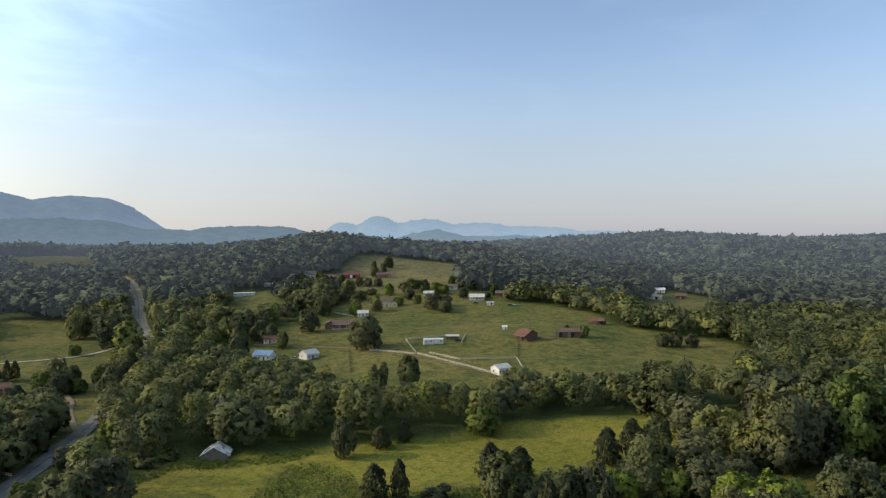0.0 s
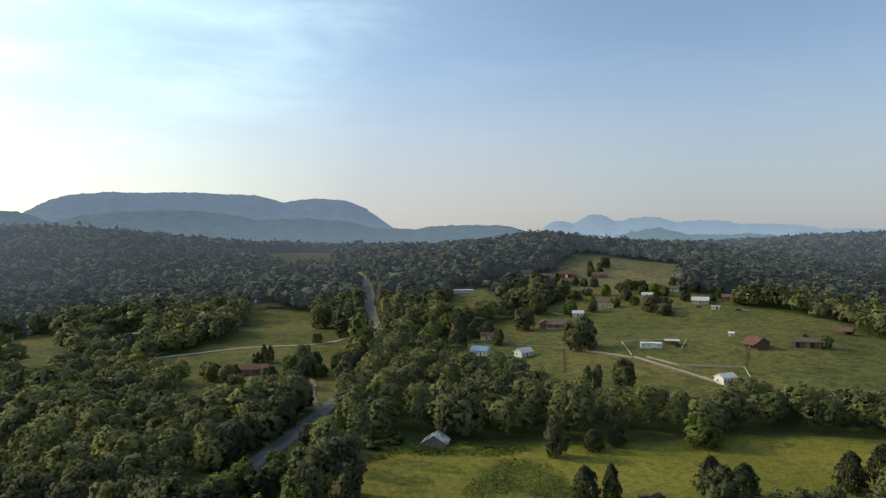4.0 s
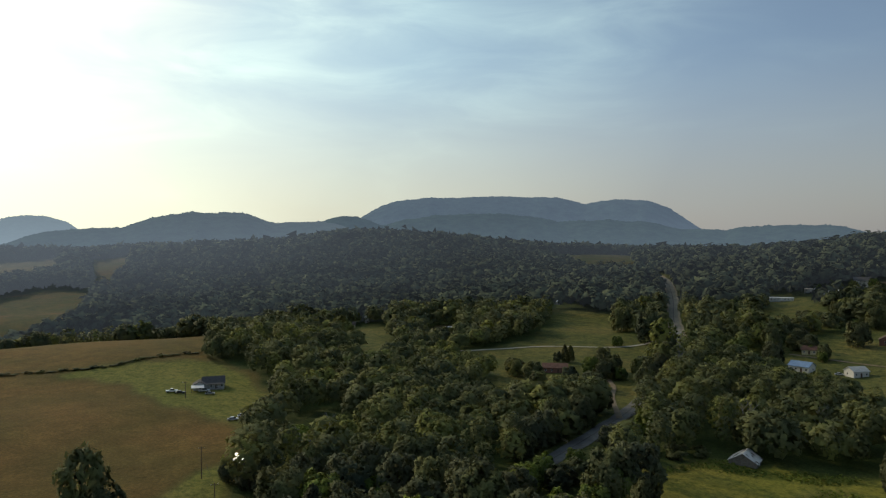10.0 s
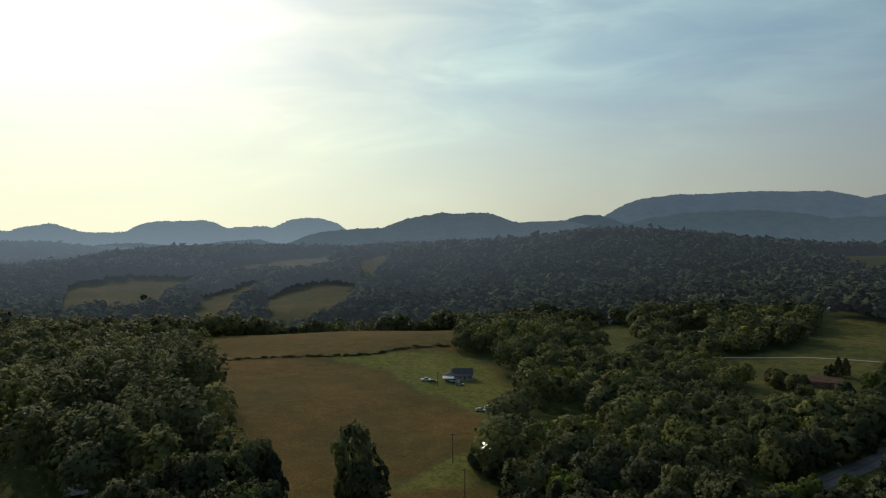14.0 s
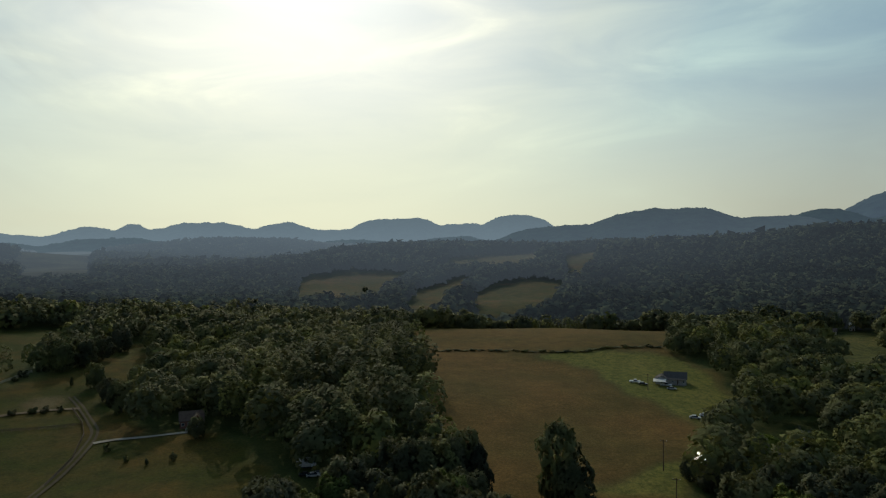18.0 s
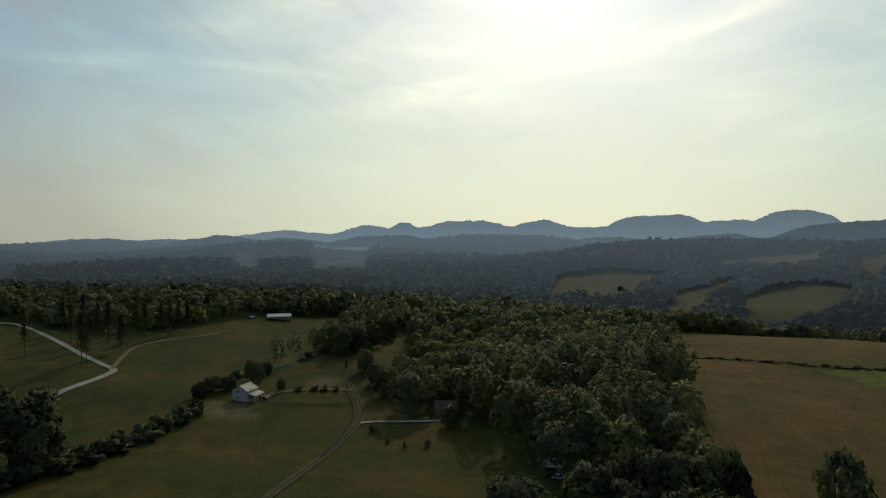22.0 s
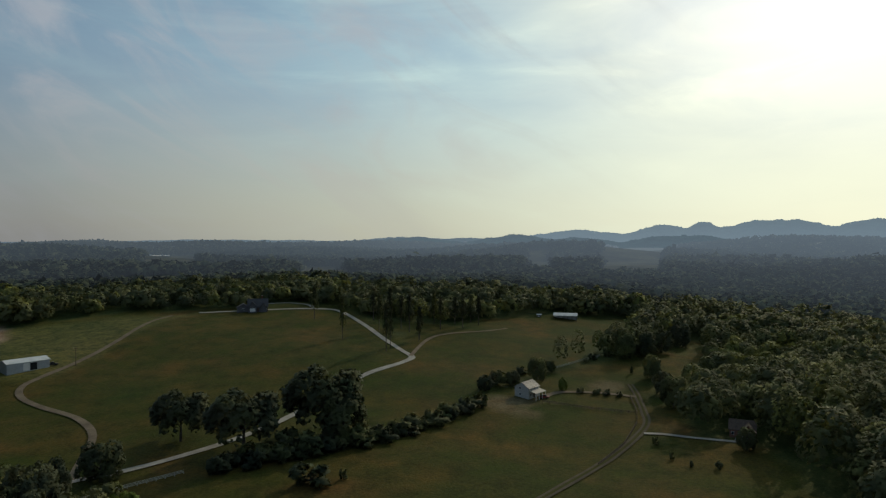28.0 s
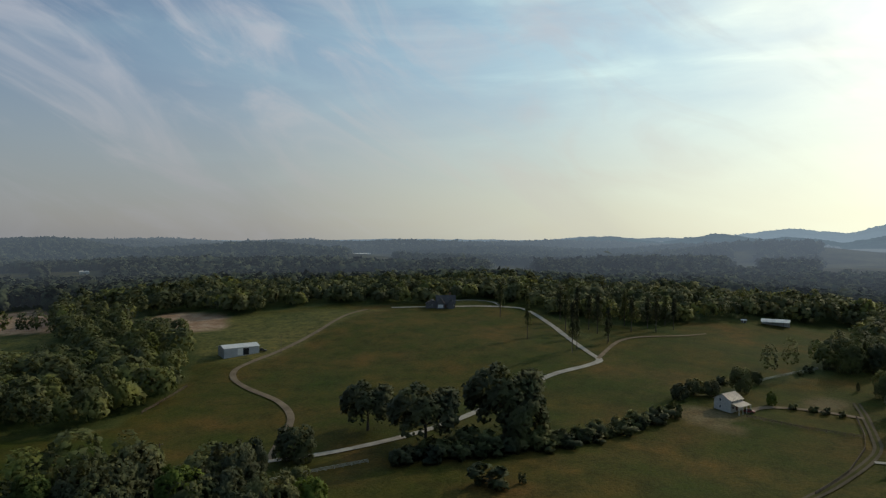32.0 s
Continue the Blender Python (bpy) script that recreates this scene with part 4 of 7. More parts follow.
def scatter(lo, hi, spacing, rng, first=-44, last=184):
    """Places over a ring sector, one to a cell, shaken."""
    span = hi + 20
    gx = np.arange(-span, span, spacing)
    x, y = np.meshgrid(gx, gx, indexing="ij")
    x = x + rng.uniform(-0.45, 0.45, x.shape) * spacing
    y = y + rng.uniform(-0.45, 0.45, y.shape) * spacing
    d, b = np.hypot(x, y), np.degrees(np.arctan2(-x, y))
    b = np.where(b < -100, b + 360, b)
    keep = (d > lo) & (d < hi) & (b > first) & (b < last)
    return x[keep], y[keep]


def build_wood(name, lo, hi, spacing, per, radius, tall, mat, label, seed):
    rng = np.random.default_rng(seed)
    x, y = scatter(lo, hi, spacing, rng)
    keep = ~open_land(x, y)
    # thin and thick places in the wood
    keep &= rng.uniform(0, 1, x.shape) < 0.93 + 0.1 * np.sin(x / 41) * np.sin(y / 37)
    x, y = x[keep], y[keep]
    n = len(x)
    r = radius * rng.uniform(0.5, 1.0, n) ** 0.8 * rng.choice([0.85, 1.0, 1.35], n)
    h = tall * (rng.uniform(0.74, 1.16, n) if lo < 700 else rng.uniform(0.88, 1.06, n)) * (1 + 0.12 * np.sin(x / 63 + 1) * np.sin(y / 71) + 0.22 * np.sin(x / 19 + np.sin(y / 23)) * np.sin(y / 17 + 2) * (lo < 600))
    for gx, gy, reach, more in GROVES:
        h = h * (1 + more * np.exp(-((x - gx) ** 2 + (y - gy) ** 2) / reach ** 2))
    z = height(x, y)
    up = rng.uniform(-0.55, 1, (n, per))
    around = rng.uniform(0, 2 * np.pi, (n, per))
    # uneven crowns: a few bulges round each
    bulge = 1 + 0.22 * np.sin(3 * around + 7 * up + rng.uniform(0, 6, (n, 1))) * np.sin(5 * up + rng.uniform(0, 6, (n, 1)))
    out = np.sqrt(np.clip(1 - up ** 2, 0, 1)) * bulge * rng.uniform(0.9, 1.0, (n, per))
    rise = (0.44 * h)[:, None] * up * (0.9 + 0.1 * bulge)
    cz = z[:, None] + 0.55 * h[:, None] + rise
    centres = np.stack([x[:, None] + np.cos(around) * out * r[:, None], y[:, None] + np.sin(around) * out * r[:, None], cz], -1).reshape(-1, 3)
    sizes = (r[:, None] * rng.uniform(0.34, 0.62, (n, per)) * min(1.35, (14 / per) ** 0.5) * (1.2 if 600 < lo < 1900 else 1)).ravel()
    hearts = np.repeat(np.stack([x, y, z + 0.5 * h], -1), per, 0)
    face = centres - hearts + np.array([0, 0, 1.0]) * r.repeat(per)[:, None] * 0.5 + rng.normal(0, 0.35, centres.shape) * r.repeat(per)[:, None]
    p, tris = sprays(centres, sizes, rng, face, 3, 0.3 if lo < 600 else 0.2) if hi < 2000 else lumps(centres, sizes, rng, 0.4, True, face)
    me = block_mesh(name, p, tris, mat, True, crown_normals(p, hearts, centres, 0.74 if lo < 600 else 0.84))
    # each tree of the wood has its own tone of green
    tone = np.repeat(rng.uniform(-1, 1, n), len(p) // n)
    me.attributes.new("tone", "FLOAT", "POINT").data.foreach_set("value", tone.astype(np.float32))
    ob = new(name, me)
    return tagged(ob, label, "forest", kind="stuff")


CLEARED = [(18, 212, 16), (-100, 190, 10)]
# stands of taller and of lower trees: place, reach, how much taller
GROVES = [(-275, 20, 75, 0.5), (-330, 20, 80, 0.3), (-205, 285, 90, -0.3), (-330, 340, 80, -0.3), (165, 560, 90, -0.4), (-330, -440, 150, -0.4), (-430, -300, 110, -0.3), (-470, 300, 60, -0.3), (-100, 382, 40, -0.45), (10, 325, 45, -0.3), (-390, -80, 45, -0.4)]


# ---------------------------------------------------------------- helpers for things
def root(name, x, y, turn=0, label="", category="", group="", sink=0.0):
    ob = new(name)
    ob.matrix_world = pose(x, y, float(height(x, y)) - sink, 0, 0, turn)
    return tagged(ob, label, category, group)


def part(name, bm, mat, parent, label=""):
    me = bpy.data.meshes.new(name)
    bm.to_mesh(me)
    bm.free()
    me.materials.append(mat)
    ob = new(name, me)
    ob.parent = parent
    return tagged(ob, label)


def box(bm, cx, cy, cz, sx, sy, sz, bevel=0.0):
    """A box with its middle at cx, cy, cz."""
    made = bmesh.ops.create_cube(bm, size=1.0, matrix=Matrix.Translation((cx, cy, cz)) @ Matrix.Diagonal((sx, sy, sz, 1)))
    if bevel:
        edges = {e for v in made["verts"] for e in v.link_edges}
        bmesh.ops.bevel(bm, geom=list(edges), offset=bevel, segments=1, affect="EDGES", profile=0.5)
    return bm


def box_part(name, mat, parent, *dims, bevel=0.0, label=""):
    return part(name, box(bmesh.new(), *dims, bevel=bevel), mat, parent, label)


def solid(name, verts, faces, mat, parent, label=""):
    ob = link_mesh(name, verts, faces, mat, parent)
    return tagged(ob, label)


def cone(bm, x, y, z, r1, r2, tall, sides=8, tilt=None):
    m = Matrix.Translation((x, y, z + tall / 2)) if tilt is None else tilt @ Matrix.Translation((0, 0, tall / 2))
    bmesh.ops.create_cone(bm, cap_ends=True, segments=sides, radius1=r1, radius2=r2, depth=tall, matrix=m)
    return bm


def plain(name, colour, rough=0.7, metal=0.0, spread=0.25, size=1.2, spec=0.3):
    """A painted or weathered surface: its colour with stains and streaks."""
    m, t, b = material(name, rough, metal, spec)
    dark = tuple(v * (1 - spread) for v in colour)
    light = tuple(min(1, v * (1 + spread * 0.6)) for v in colour)
    c = ramp(t, place_noise(t, size, 5, 0.65), [(0.3, dark), (0.7, light)])
    c = mix(t, 0.5, c, ramp(t, place_noise(t, size / 8, 3), [(0.3, (0.82, 0.82, 0.82)), (0.7, (1.1, 1.1, 1.1))]), "MULTIPLY")
    t.links.new(c, b.inputs["Base Color"])
    bumped(t, b, place_noise(t, size / 6, 3), 0.25, 0.03)
    return m


WHITE_WALL = plain("white_siding", (0.66, 0.63, 0.56), 0.7, 0, 0.12)
CREAM_WALL = plain("cream_siding", (0.66, 0.56, 0.33), 0.7, 0, 0.12)
BRICK_WALL = plain("red_brick", (0.26, 0.13, 0.09), 0.85, 0, 0.3, 0.5)
# a darker, greyer copy of the white siding
DULL_WALL = plain("dull_white", (0.53, 0.50, 0.44), 0.8, 0, 0.2, 0.8)
SLATE_WALL = plain("dark_siding", (0.15, 0.14, 0.135), 0.85, 0, 0.25, 0.8)
WOOD_WALL = plain("grey_boards", (0.20, 0.17, 0.14), 0.9, 0, 0.4, 0.8)
BROWN_WALL = plain("brown_boards", (0.13, 0.075, 0.05), 0.9, 0, 0.35, 0.8)
GREY_METAL = plain("grey_metal", (0.45, 0.46, 0.47), 0.45, 0.3, 0.15, 2.0)
WHITE_ROOF = plain("white_metal_roof", (0.74, 0.72, 0.67), 0.5, 0.1, 0.15, 2.5)


def patched_roof():
    """White tin sheets, some of them gone brown or torn."""
    m, t, b = material("patched_tin_roof", 0.6, 0.05, 0.3)
    worn = place_noise(t, 2.6, 2, 0.4)
    c = ramp(t, worn, [(0.40, (0.16, 0.13, 0.10)), (0.45, (0.66, 0.63, 0.58)), (0.7, (0.80, 0.77, 0.72))])
    c = mix(t, 0.5, c, ramp(t, place_noise(t, 0.4, 3), [(0.3, (0.8, 0.8, 0.8)), (0.7, (1.1, 1.1, 1.1))]), "MULTIPLY")
    t.links.new(c, b.inputs["Base Color"])
    return m


PATCHED_ROOF = patched_roof()
TIN_ROOF = plain("bright_tin_roof", (0.72, 0.73, 0.74), 0.38, 0.7, 0.12, 1.5)
PALE_ROOF = plain("pale_grey_roof", (0.54, 0.52, 0.48), 0.6, 0, 0.2, 1.5)
DARK_ROOF = plain("dark_shingles", (0.09, 0.085, 0.085), 0.9, 0, 0.3, 1.0)
BROWN_ROOF = plain("brown_shingles", (0.15, 0.105, 0.08), 0.9, 0, 0.3, 1.0)
RUST_ROOF = plain("rusted_tin_roof", (0.17, 0.085, 0.06), 0.85, 0.0, 0.4, 2.2)
RED_ROOF = plain("red_metal_roof", (0.25, 0.075, 0.055), 0.75, 0, 0.3, 2.0)
BLUE_ROOF = plain("blue_metal_roof", (0.20, 0.30, 0.46), 0.5, 0.1, 0.2, 2.0)
TAN_ROOF = plain("tan_metal_roof", (0.42, 0.37, 0.31), 0.6, 0.1, 0.2, 2.0)
DARK = plain("dark_inside", (0.02, 0.02, 0.02), 0.9)
TRIM = plain("white_trim", (0.80, 0.77, 0.70), 0.6, 0, 0.1)
FENCE_WHITE = plain("white_fence_paint", (0.52, 0.49, 0.39), 0.7, 0, 0.2)
POST_WOOD = plain("pole_wood", (0.14, 0.10, 0.075), 0.9, 0, 0.3)
DECK_RED = plain("red_deck_boards", (0.36, 0.12, 0.06), 0.8, 0, 0.2)
RUBBER = plain("rubber", (0.02, 0.02, 0.02), 0.8)
CHROME = plain("bright_metal", (0.6, 0.6, 0.62), 0.25, 0.9, 0.1)
DEAD_WOOD = plain("dead_wood", (0.30, 0.28, 0.25), 0.9, 0, 0.2)
EARTHY = plain("spoil_heap_earth", (0.34, 0.27, 0.20), 0.95, 0, 0.25, 5.0)


def window_glass():
    m, t, b = material("window_glass", 0.08, 0.0, 0.6)
    b.inputs["Base Color"].default_value = (0.03, 0.035, 0.04, 1)
    return m


GLASS = window_glass()


# ---------------------------------------------------------------- buildings
def gable_walls(bm, w, d, h, rise, base=-1.2):
    x, y = w / 2, d / 2
    v = [bm.verts.new(p) for p in ((-x, -y, base), (x, -y, base), (x, y, base), (-x, y, base), (-x, -y, h), (x, -y, h), (x, y, h), (-x, y, h), (-x, 0, h + rise), (x, 0, h + rise))]
    for f in ((0, 1, 5, 4), (2, 3, 7, 6), (1, 2, 6, 9, 5), (3, 0, 4, 8, 7), (3, 2, 1, 0), (4, 5, 9, 8), (6, 7, 8, 9)):
        bm.faces.new([v[i] for i in f])
    return bm


def gable_roof(bm, w, d, h, rise, over=0.45, thick=0.18, ribs=0):
    x, y = w / 2 + over, d / 2 + over
    slope = rise / (d / 2)
    for s in (-1, 1):
        low, top = h - over * slope + 0.04, h + rise + 0.04
        p = [(-x, s * y, low), (x, s * y, low), (x, 0, top), (-x, 0, top)]
        v = [bm.verts.new(q) for q in p] + [bm.verts.new((a, b, c + thick)) for a, b, c in p]
        for f in ((0, 1, 2, 3), (4, 5, 6, 7), (0, 1, 5, 4), (1, 2, 6, 5), (2, 3, 7, 6), (3, 0, 4, 7)):
            bm.faces.new([v[i] for i in f])
        for k in range(ribs):
            cx = -x + 2 * x * (k + 0.5) / ribs
            q = [(cx - 0.05, s * y, low + thick), (cx + 0.05, s * y, low + thick), (cx + 0.05, 0, top + thick), (cx - 0.05, 0, top + thick)]
            u = [bm.verts.new(a) for a in q] + [bm.verts.new((a, b, c + 0.06)) for a, b, c in q]
            for f in ((4, 5, 6, 7), (0, 1, 5, 4), (1, 2, 6, 5), (3, 0, 4, 7)):
                bm.faces.new([u[i] for i in f])
    bmesh.ops.recalc_face_normals(bm, faces=bm.faces)
    return bm


def window(parent, x, y, z, w=1.0, h=1.2, side=0):
    """A framed window on a wall; side 0: front or back, 1: an end wall."""
    out = 0.05 * (1 if (y if side == 0 else x) > 0 else -1)
    size = (w, 0.1, h) if side == 0 else (0.1, w, h)
    f = box_part("window", TRIM, parent, x, y, z, *size)
    inner = (w - 0.2, 0.06, h - 0.2) if side == 0 else (0.06, w - 0.2, h - 0.2)
    at_x, at_y = (x, y + out) if side == 0 else (x + out, y)
    box_part("pane", GLASS, f, at_x, at_y, z, *inner, label="dark window pane")
    return f


def house(name, x, y, turn, w, d, h, rise, wall, roof, label, windows=3, door=True, chimney=False, porch=0.0, floors=1, ribs=0, wing=None, category="house", deck=False, spin=0, group="houses of the valley"):
    """A gabled house: walls, roof, windows, door, and a chimney, porch or wing where it has them."""
    r = root(name, x, y, turn + spin, label, category, group)
    near = 1 - 11 / max(60.0, math.hypot(x, y))
    CLEARED.extend([(x, y, 0.6 * max(w, d) + 4), (x * near, y * near, 0.5 * w + 3)])
    base = min(float(height(x + a * w / 2, y + b * d / 2)) for a in (-1, 1) for b in (-1, 1)) - float(height(x, y))
    part("wall", gable_walls(bmesh.new(), w, d, h, rise, min(-0.8, base - 0.4)), wall, r)
    part("roof", gable_roof(bmesh.new(), w, d, h, rise, ribs=ribs), roof, r)
    for f in range(floors):
        z = 1.5 + 2.7 * f
        for i in range(windows):
            wx = -w / 2 + w * (i + 0.5) / windows
            if door and f == 0 and i == windows // 2:
                continue
            window(r, wx, -d / 2 - 0.02, z)
            if i % 2 == 0:
                window(r, wx, d / 2 + 0.02, z)
        for s in (-1, 1):
            window(r, s * (w / 2 + 0.02), 0.12 * d, z, side=1)
    if door:
        wx = -w / 2 + w * (windows // 2 + 0.5) / max(windows, 1)
        leaf = box_part("door", BROWN_WALL if wall is not BROWN_WALL else TRIM, r, wx, -d / 2 - 0.02, 1.05, 1.0, 0.12, 2.1)
        box_part("door_handle", CHROME, leaf, wx + 0.38, -d / 2 - 0.12, 1.0, 0.12, 0.06, 0.05)
    if chimney:
        c = box_part("chimney", BRICK_WALL, r, 0.22 * w, 0.12 * d, h + rise * 0.8, 0.8, 0.6, rise + 1.6)
        box_part("chimney_cap", CONCRETE, c, 0.22 * w, 0.12 * d, h + rise * 1.3 + 0.86, 0.95, 0.75, 0.12)
    if porch:
        p = solid("porch_roof", *slab_pts(-0.45 * w, 0.45 * w, -d / 2 - porch, -d / 2, h - 0.35, h + 0.1, 0.12), roof, r)
        for i in range(4):
            px = -0.43 * w + 0.86 * w * i / 3
            box_part("porch_post", TRIM, r, px, -d / 2 - porch + 0.15, (h - 0.35) / 2 - 0.2, 0.14, 0.14, h - 0.1)
        box_part("porch_floor", CONCRETE, r, 0, -d / 2 - porch / 2 - 0.03, -0.35, 0.9 * w, porch, 1.0)
    if wing:
        ww, wd, wh, wr, wx, wy = wing
        bm = gable_walls(bmesh.new(), wd, ww, wh, wr)
        bmesh.ops.transform(bm, matrix=pose(wx, wy, 0, 0, 0, 90), verts=bm.verts)
        part("wing_wall", bm, wall, r)
        bm = gable_roof(bmesh.new(), wd, ww, wh, wr, ribs=0)
        bmesh.ops.transform(bm, matrix=pose(wx, wy, 0.02, 0, 0, 90), verts=bm.verts)
        part("wing_roof", bm, roof, r)
        window(r, wx, wy - wd / 2 - 0.02, 1.5, 1.3, 1.2)
    if deck:
        box_part("deck", DECK_RED, r, 0.32 * w, -d / 2 - 1.9, 0.35, 0.42 * w, 3.4, 0.25, label="red-brown wooden deck")
        for i in range(4):
            box_part("deck_post", DECK_RED, r, 0.12 * w + 0.13 * w * i, -d / 2 - 3.4, 0.3, 0.12, 0.12, 2.4)
        box_part("deck_rail", DECK_RED, r, 0.32 * w, -d / 2 - 3.5, 1.35, 0.42 * w, 0.08, 0.12)
    return r


def slab_pts(x0, x1, y0, y1, z0, z1, thick):
    """A slab that slopes from z0 at y0 to z1 at y1."""
    v = [(x0, y0, z0), (x1, y0, z0), (x1, y1, z1), (x0, y1, z1)]
    v += [(a, b, c + thick) for a, b, c in v]
    return v, [(3, 2, 1, 0), (4, 5, 6, 7), (0, 1, 5, 4), (1, 2, 6, 5), (2, 3, 7, 6), (3, 0, 4, 7)]


def shed(name, x, y, turn, w, d, h, rise, wall, roof, label, bays=0, ribs=12, category="shed", spin=0, doors=1, lean=0.0, posts=0):
    """A farm building: plain walls, ribbed tin roof, wide dark panels for doorways, a lean-to, or open sides on posts.
    """
    r = root(name, x, y, turn + spin, label, category, "farm buildings")
    near = 1 - 9 / max(60.0, math.hypot(x, y))
    CLEARED.extend([(x, y, 0.55 * max(w, d) + 3), (x * near, y * near, 0.45 * w + 2)])
    base = min(float(height(x + a * w / 2, y + b * d / 2)) for a in (-1, 1) for b in (-1, 1)) - float(height(x, y)) - 0.4
    if posts:
        for i in range(posts):
            for s in (-1, 1):
                px = -w / 2 + w * i / (posts - 1)
                box_part("post", POST_WOOD, r, px * 0.98, s * (d / 2 - 0.15), (h + base) / 2, 0.25, 0.25, h - base)
        box_part("back_wall", wall, r, 0, d / 2 - 0.35, (h + base) / 2, w, 0.15, h - base)
    else:
        part("wall", gable_walls(bmesh.new(), w, d, h, rise, base), wall, r)
        for i in range(doors):
            dx = w * (0.12 + 0.34 * i) * (1 if i % 2 == 0 else -1)
            # no opening is cut: the shade inside is painted as a near-black panel
            box_part("doorway", DARK, r, dx, -d / 2 - 0.01, h * 0.42, 0.16 * w, 0.08, h * 0.84, label="near-black panel painted as a doorway's dark inside")
            leaf = box_part("sliding_door", TRIM if wall is not BROWN_WALL else WOOD_WALL, r, dx - 0.17 * w, -d / 2 - 0.06, h * 0.44, 0.15 * w, 0.08, h * 0.86)
            box_part("door_rail", CHROME, leaf, dx - 0.08 * w, -d / 2 - 0.08, h * 0.89, 0.34 * w, 0.06, 0.08)
    part("roof", gable_roof(bmesh.new(), w, d, h, rise, 0.35, 0.1, ribs), roof, r)
    for i in range(bays):
        bx = -w / 2 + w * (i + 0.5) / bays
        window(r, bx, -d / 2 - 0.02, h * 0.6, 0.9, 0.8)
    if lean:
        solid("lean_to_roof", *slab_pts(-w / 2, w / 2, -d / 2 - lean, -d / 2, h * 0.62, h * 0.92, 0.1), roof, r)
        for i in range(4):
            box_part("lean_to_post", POST_WOOD, r, -w / 2 + 0.2 + (w - 0.4) * i / 3, -d / 2 - lean + 0.15, h * 0.3 + base / 2, 0.16, 0.16, h * 0.6 - base)
    return r


def trailer_home(x, y, turn, w, label, spin=0):
    """A long white mobile home on a skirting, with a near-flat roof, windows and steps."""
    r = root("mobile_home", x, y, turn + spin, label, "mobile home", "mobile homes")
    near = 1 - 9 / math.hypot(x, y)
    CLEARED.extend([(x, y, 0.6 * w + 3), (x * near, y * near, 0.5 * w + 2)])
    box_part("body", WHITE_WALL, r, 0, 0, 1.75, w, 4.0, 2.7, bevel=0.06)
    box_part("skirting", GREY_METAL, r, 0, 0, -0.1, w - 0.2, 3.8, 1.0)
    part("roof", gable_roof(bmesh.new(), w, 4.0, 3.1, 0.45, 0.15, 0.1), WHITE_ROOF, r)
    n = int(w / 2.6)
    for i in range(n):
        if i != n // 2:
            window(r, -w / 2 + w * (i + 0.5) / n, -2.02, 2.0, 1.1, 0.9)
    box_part("door", TRIM, r, -w / 2 + w * (n // 2 + 0.5) / n, -2.03, 1.5, 0.95, 0.1, 2.0)
    for i in range(3):
        box_part("step", POST_WOOD, r, -w / 2 + w * (n // 2 + 0.5) / n, -2.4 - 0.3 * i, 0.3 - 0.2 * i, 1.3, 0.32, 0.6)
    return r


# ---------------------------------------------------------------- vehicles
def paint(colour):
    m, t, b = material("car_paint", 0.3, 0.1, 0.5)
    b.inputs["Base Color"].default_value = (*colour, 1)
    b.inputs["Coat Weight"].default_value = 0.6
    return m


PAINT = {k: paint(c) for k, c in {"white": (0.75, 0.75, 0.74), "black": (0.02, 0.02, 0.022), "silver": (0.45, 0.46, 0.47), "red": (0.3, 0.03, 0.03), "blue": (0.05, 0.08, 0.16)}.items()}


def profile(bm, outline, half):
    a = [bm.verts.new((x, -half, z)) for x, z in outline]
    b = [bm.verts.new((x, half, z)) for x, z in outline]
    n = len(outline)
    bm.faces.new(a)
    bm.faces.new(b[::-1])
    for i in range(n):
        bm.faces.new((a[i], b[i], b[(i + 1) % n], a[(i + 1) % n]))
    bmesh.ops.recalc_face_normals(bm, faces=bm.faces)
    bmesh.ops.bevel(bm, geom=list(bm.edges), offset=0.05, segments=1, affect="EDGES", profile=0.5)
    return bm


def car(x, y, turn, colour, label, pickup=False, on=0.0):
    r = root("pickup_truck" if pickup else "car", x, y, turn, label, "pickup" if pickup else "car", "parked vehicles")
    r.location.z += on
    CLEARED.append((x, y, 4))
    if pickup:
        body = [(-2.7, 0.45), (2.7, 0.45), (2.7, 1.0), (1.4, 1.12), (-2.7, 1.12)]
        cab = [(1.35, 1.1), (0.75, 1.8), (-0.7, 1.82), (-0.85, 1.1)]
    else:
        body = [(-2.3, 0.4), (2.3, 0.4), (2.3, 0.8), (1.2, 0.98), (-2.2, 1.0)]
        cab = [(1.2, 0.96), (0.5, 1.48), (-1.1, 1.5), (-2.0, 0.98)]
    part("body", profile(bmesh.new(), body, 0.92), PAINT[colour], r)
    part("glazing", profile(bmesh.new(), cab, 0.78), GLASS, r, "dark glass all round")
    box_part("cab_top", PAINT[colour], r, sum(p[0] for p in cab) / 4, 0, max(p[1] for p in cab) + 0.01, 1.35, 1.5, 0.08, bevel=0.03)
    long = 2.7 if pickup else 2.3
    for sx in (-0.62, 0.62):
        for s in (-1, 1):
            bm = bmesh.new()
            bmesh.ops.create_cone(bm, cap_ends=True, segments=14, radius1=0.36, radius2=0.36, depth=0.24, matrix=pose(sx * long, s * 0.84, 0.36, 90))
            tyre = part("wheel", bm, RUBBER, r)
            bm = bmesh.new()
            bmesh.ops.create_cone(bm, cap_ends=True, segments=12, radius1=0.2, radius2=0.2, depth=0.06, matrix=pose(sx * long, s * 0.97, 0.36, 90))
            part("rim", bm, CHROME, tyre)
    for s in (-1, 1):
        box_part("headlight", CHROME, r, long, s * 0.66, 0.72, 0.06, 0.3, 0.16)
    return r


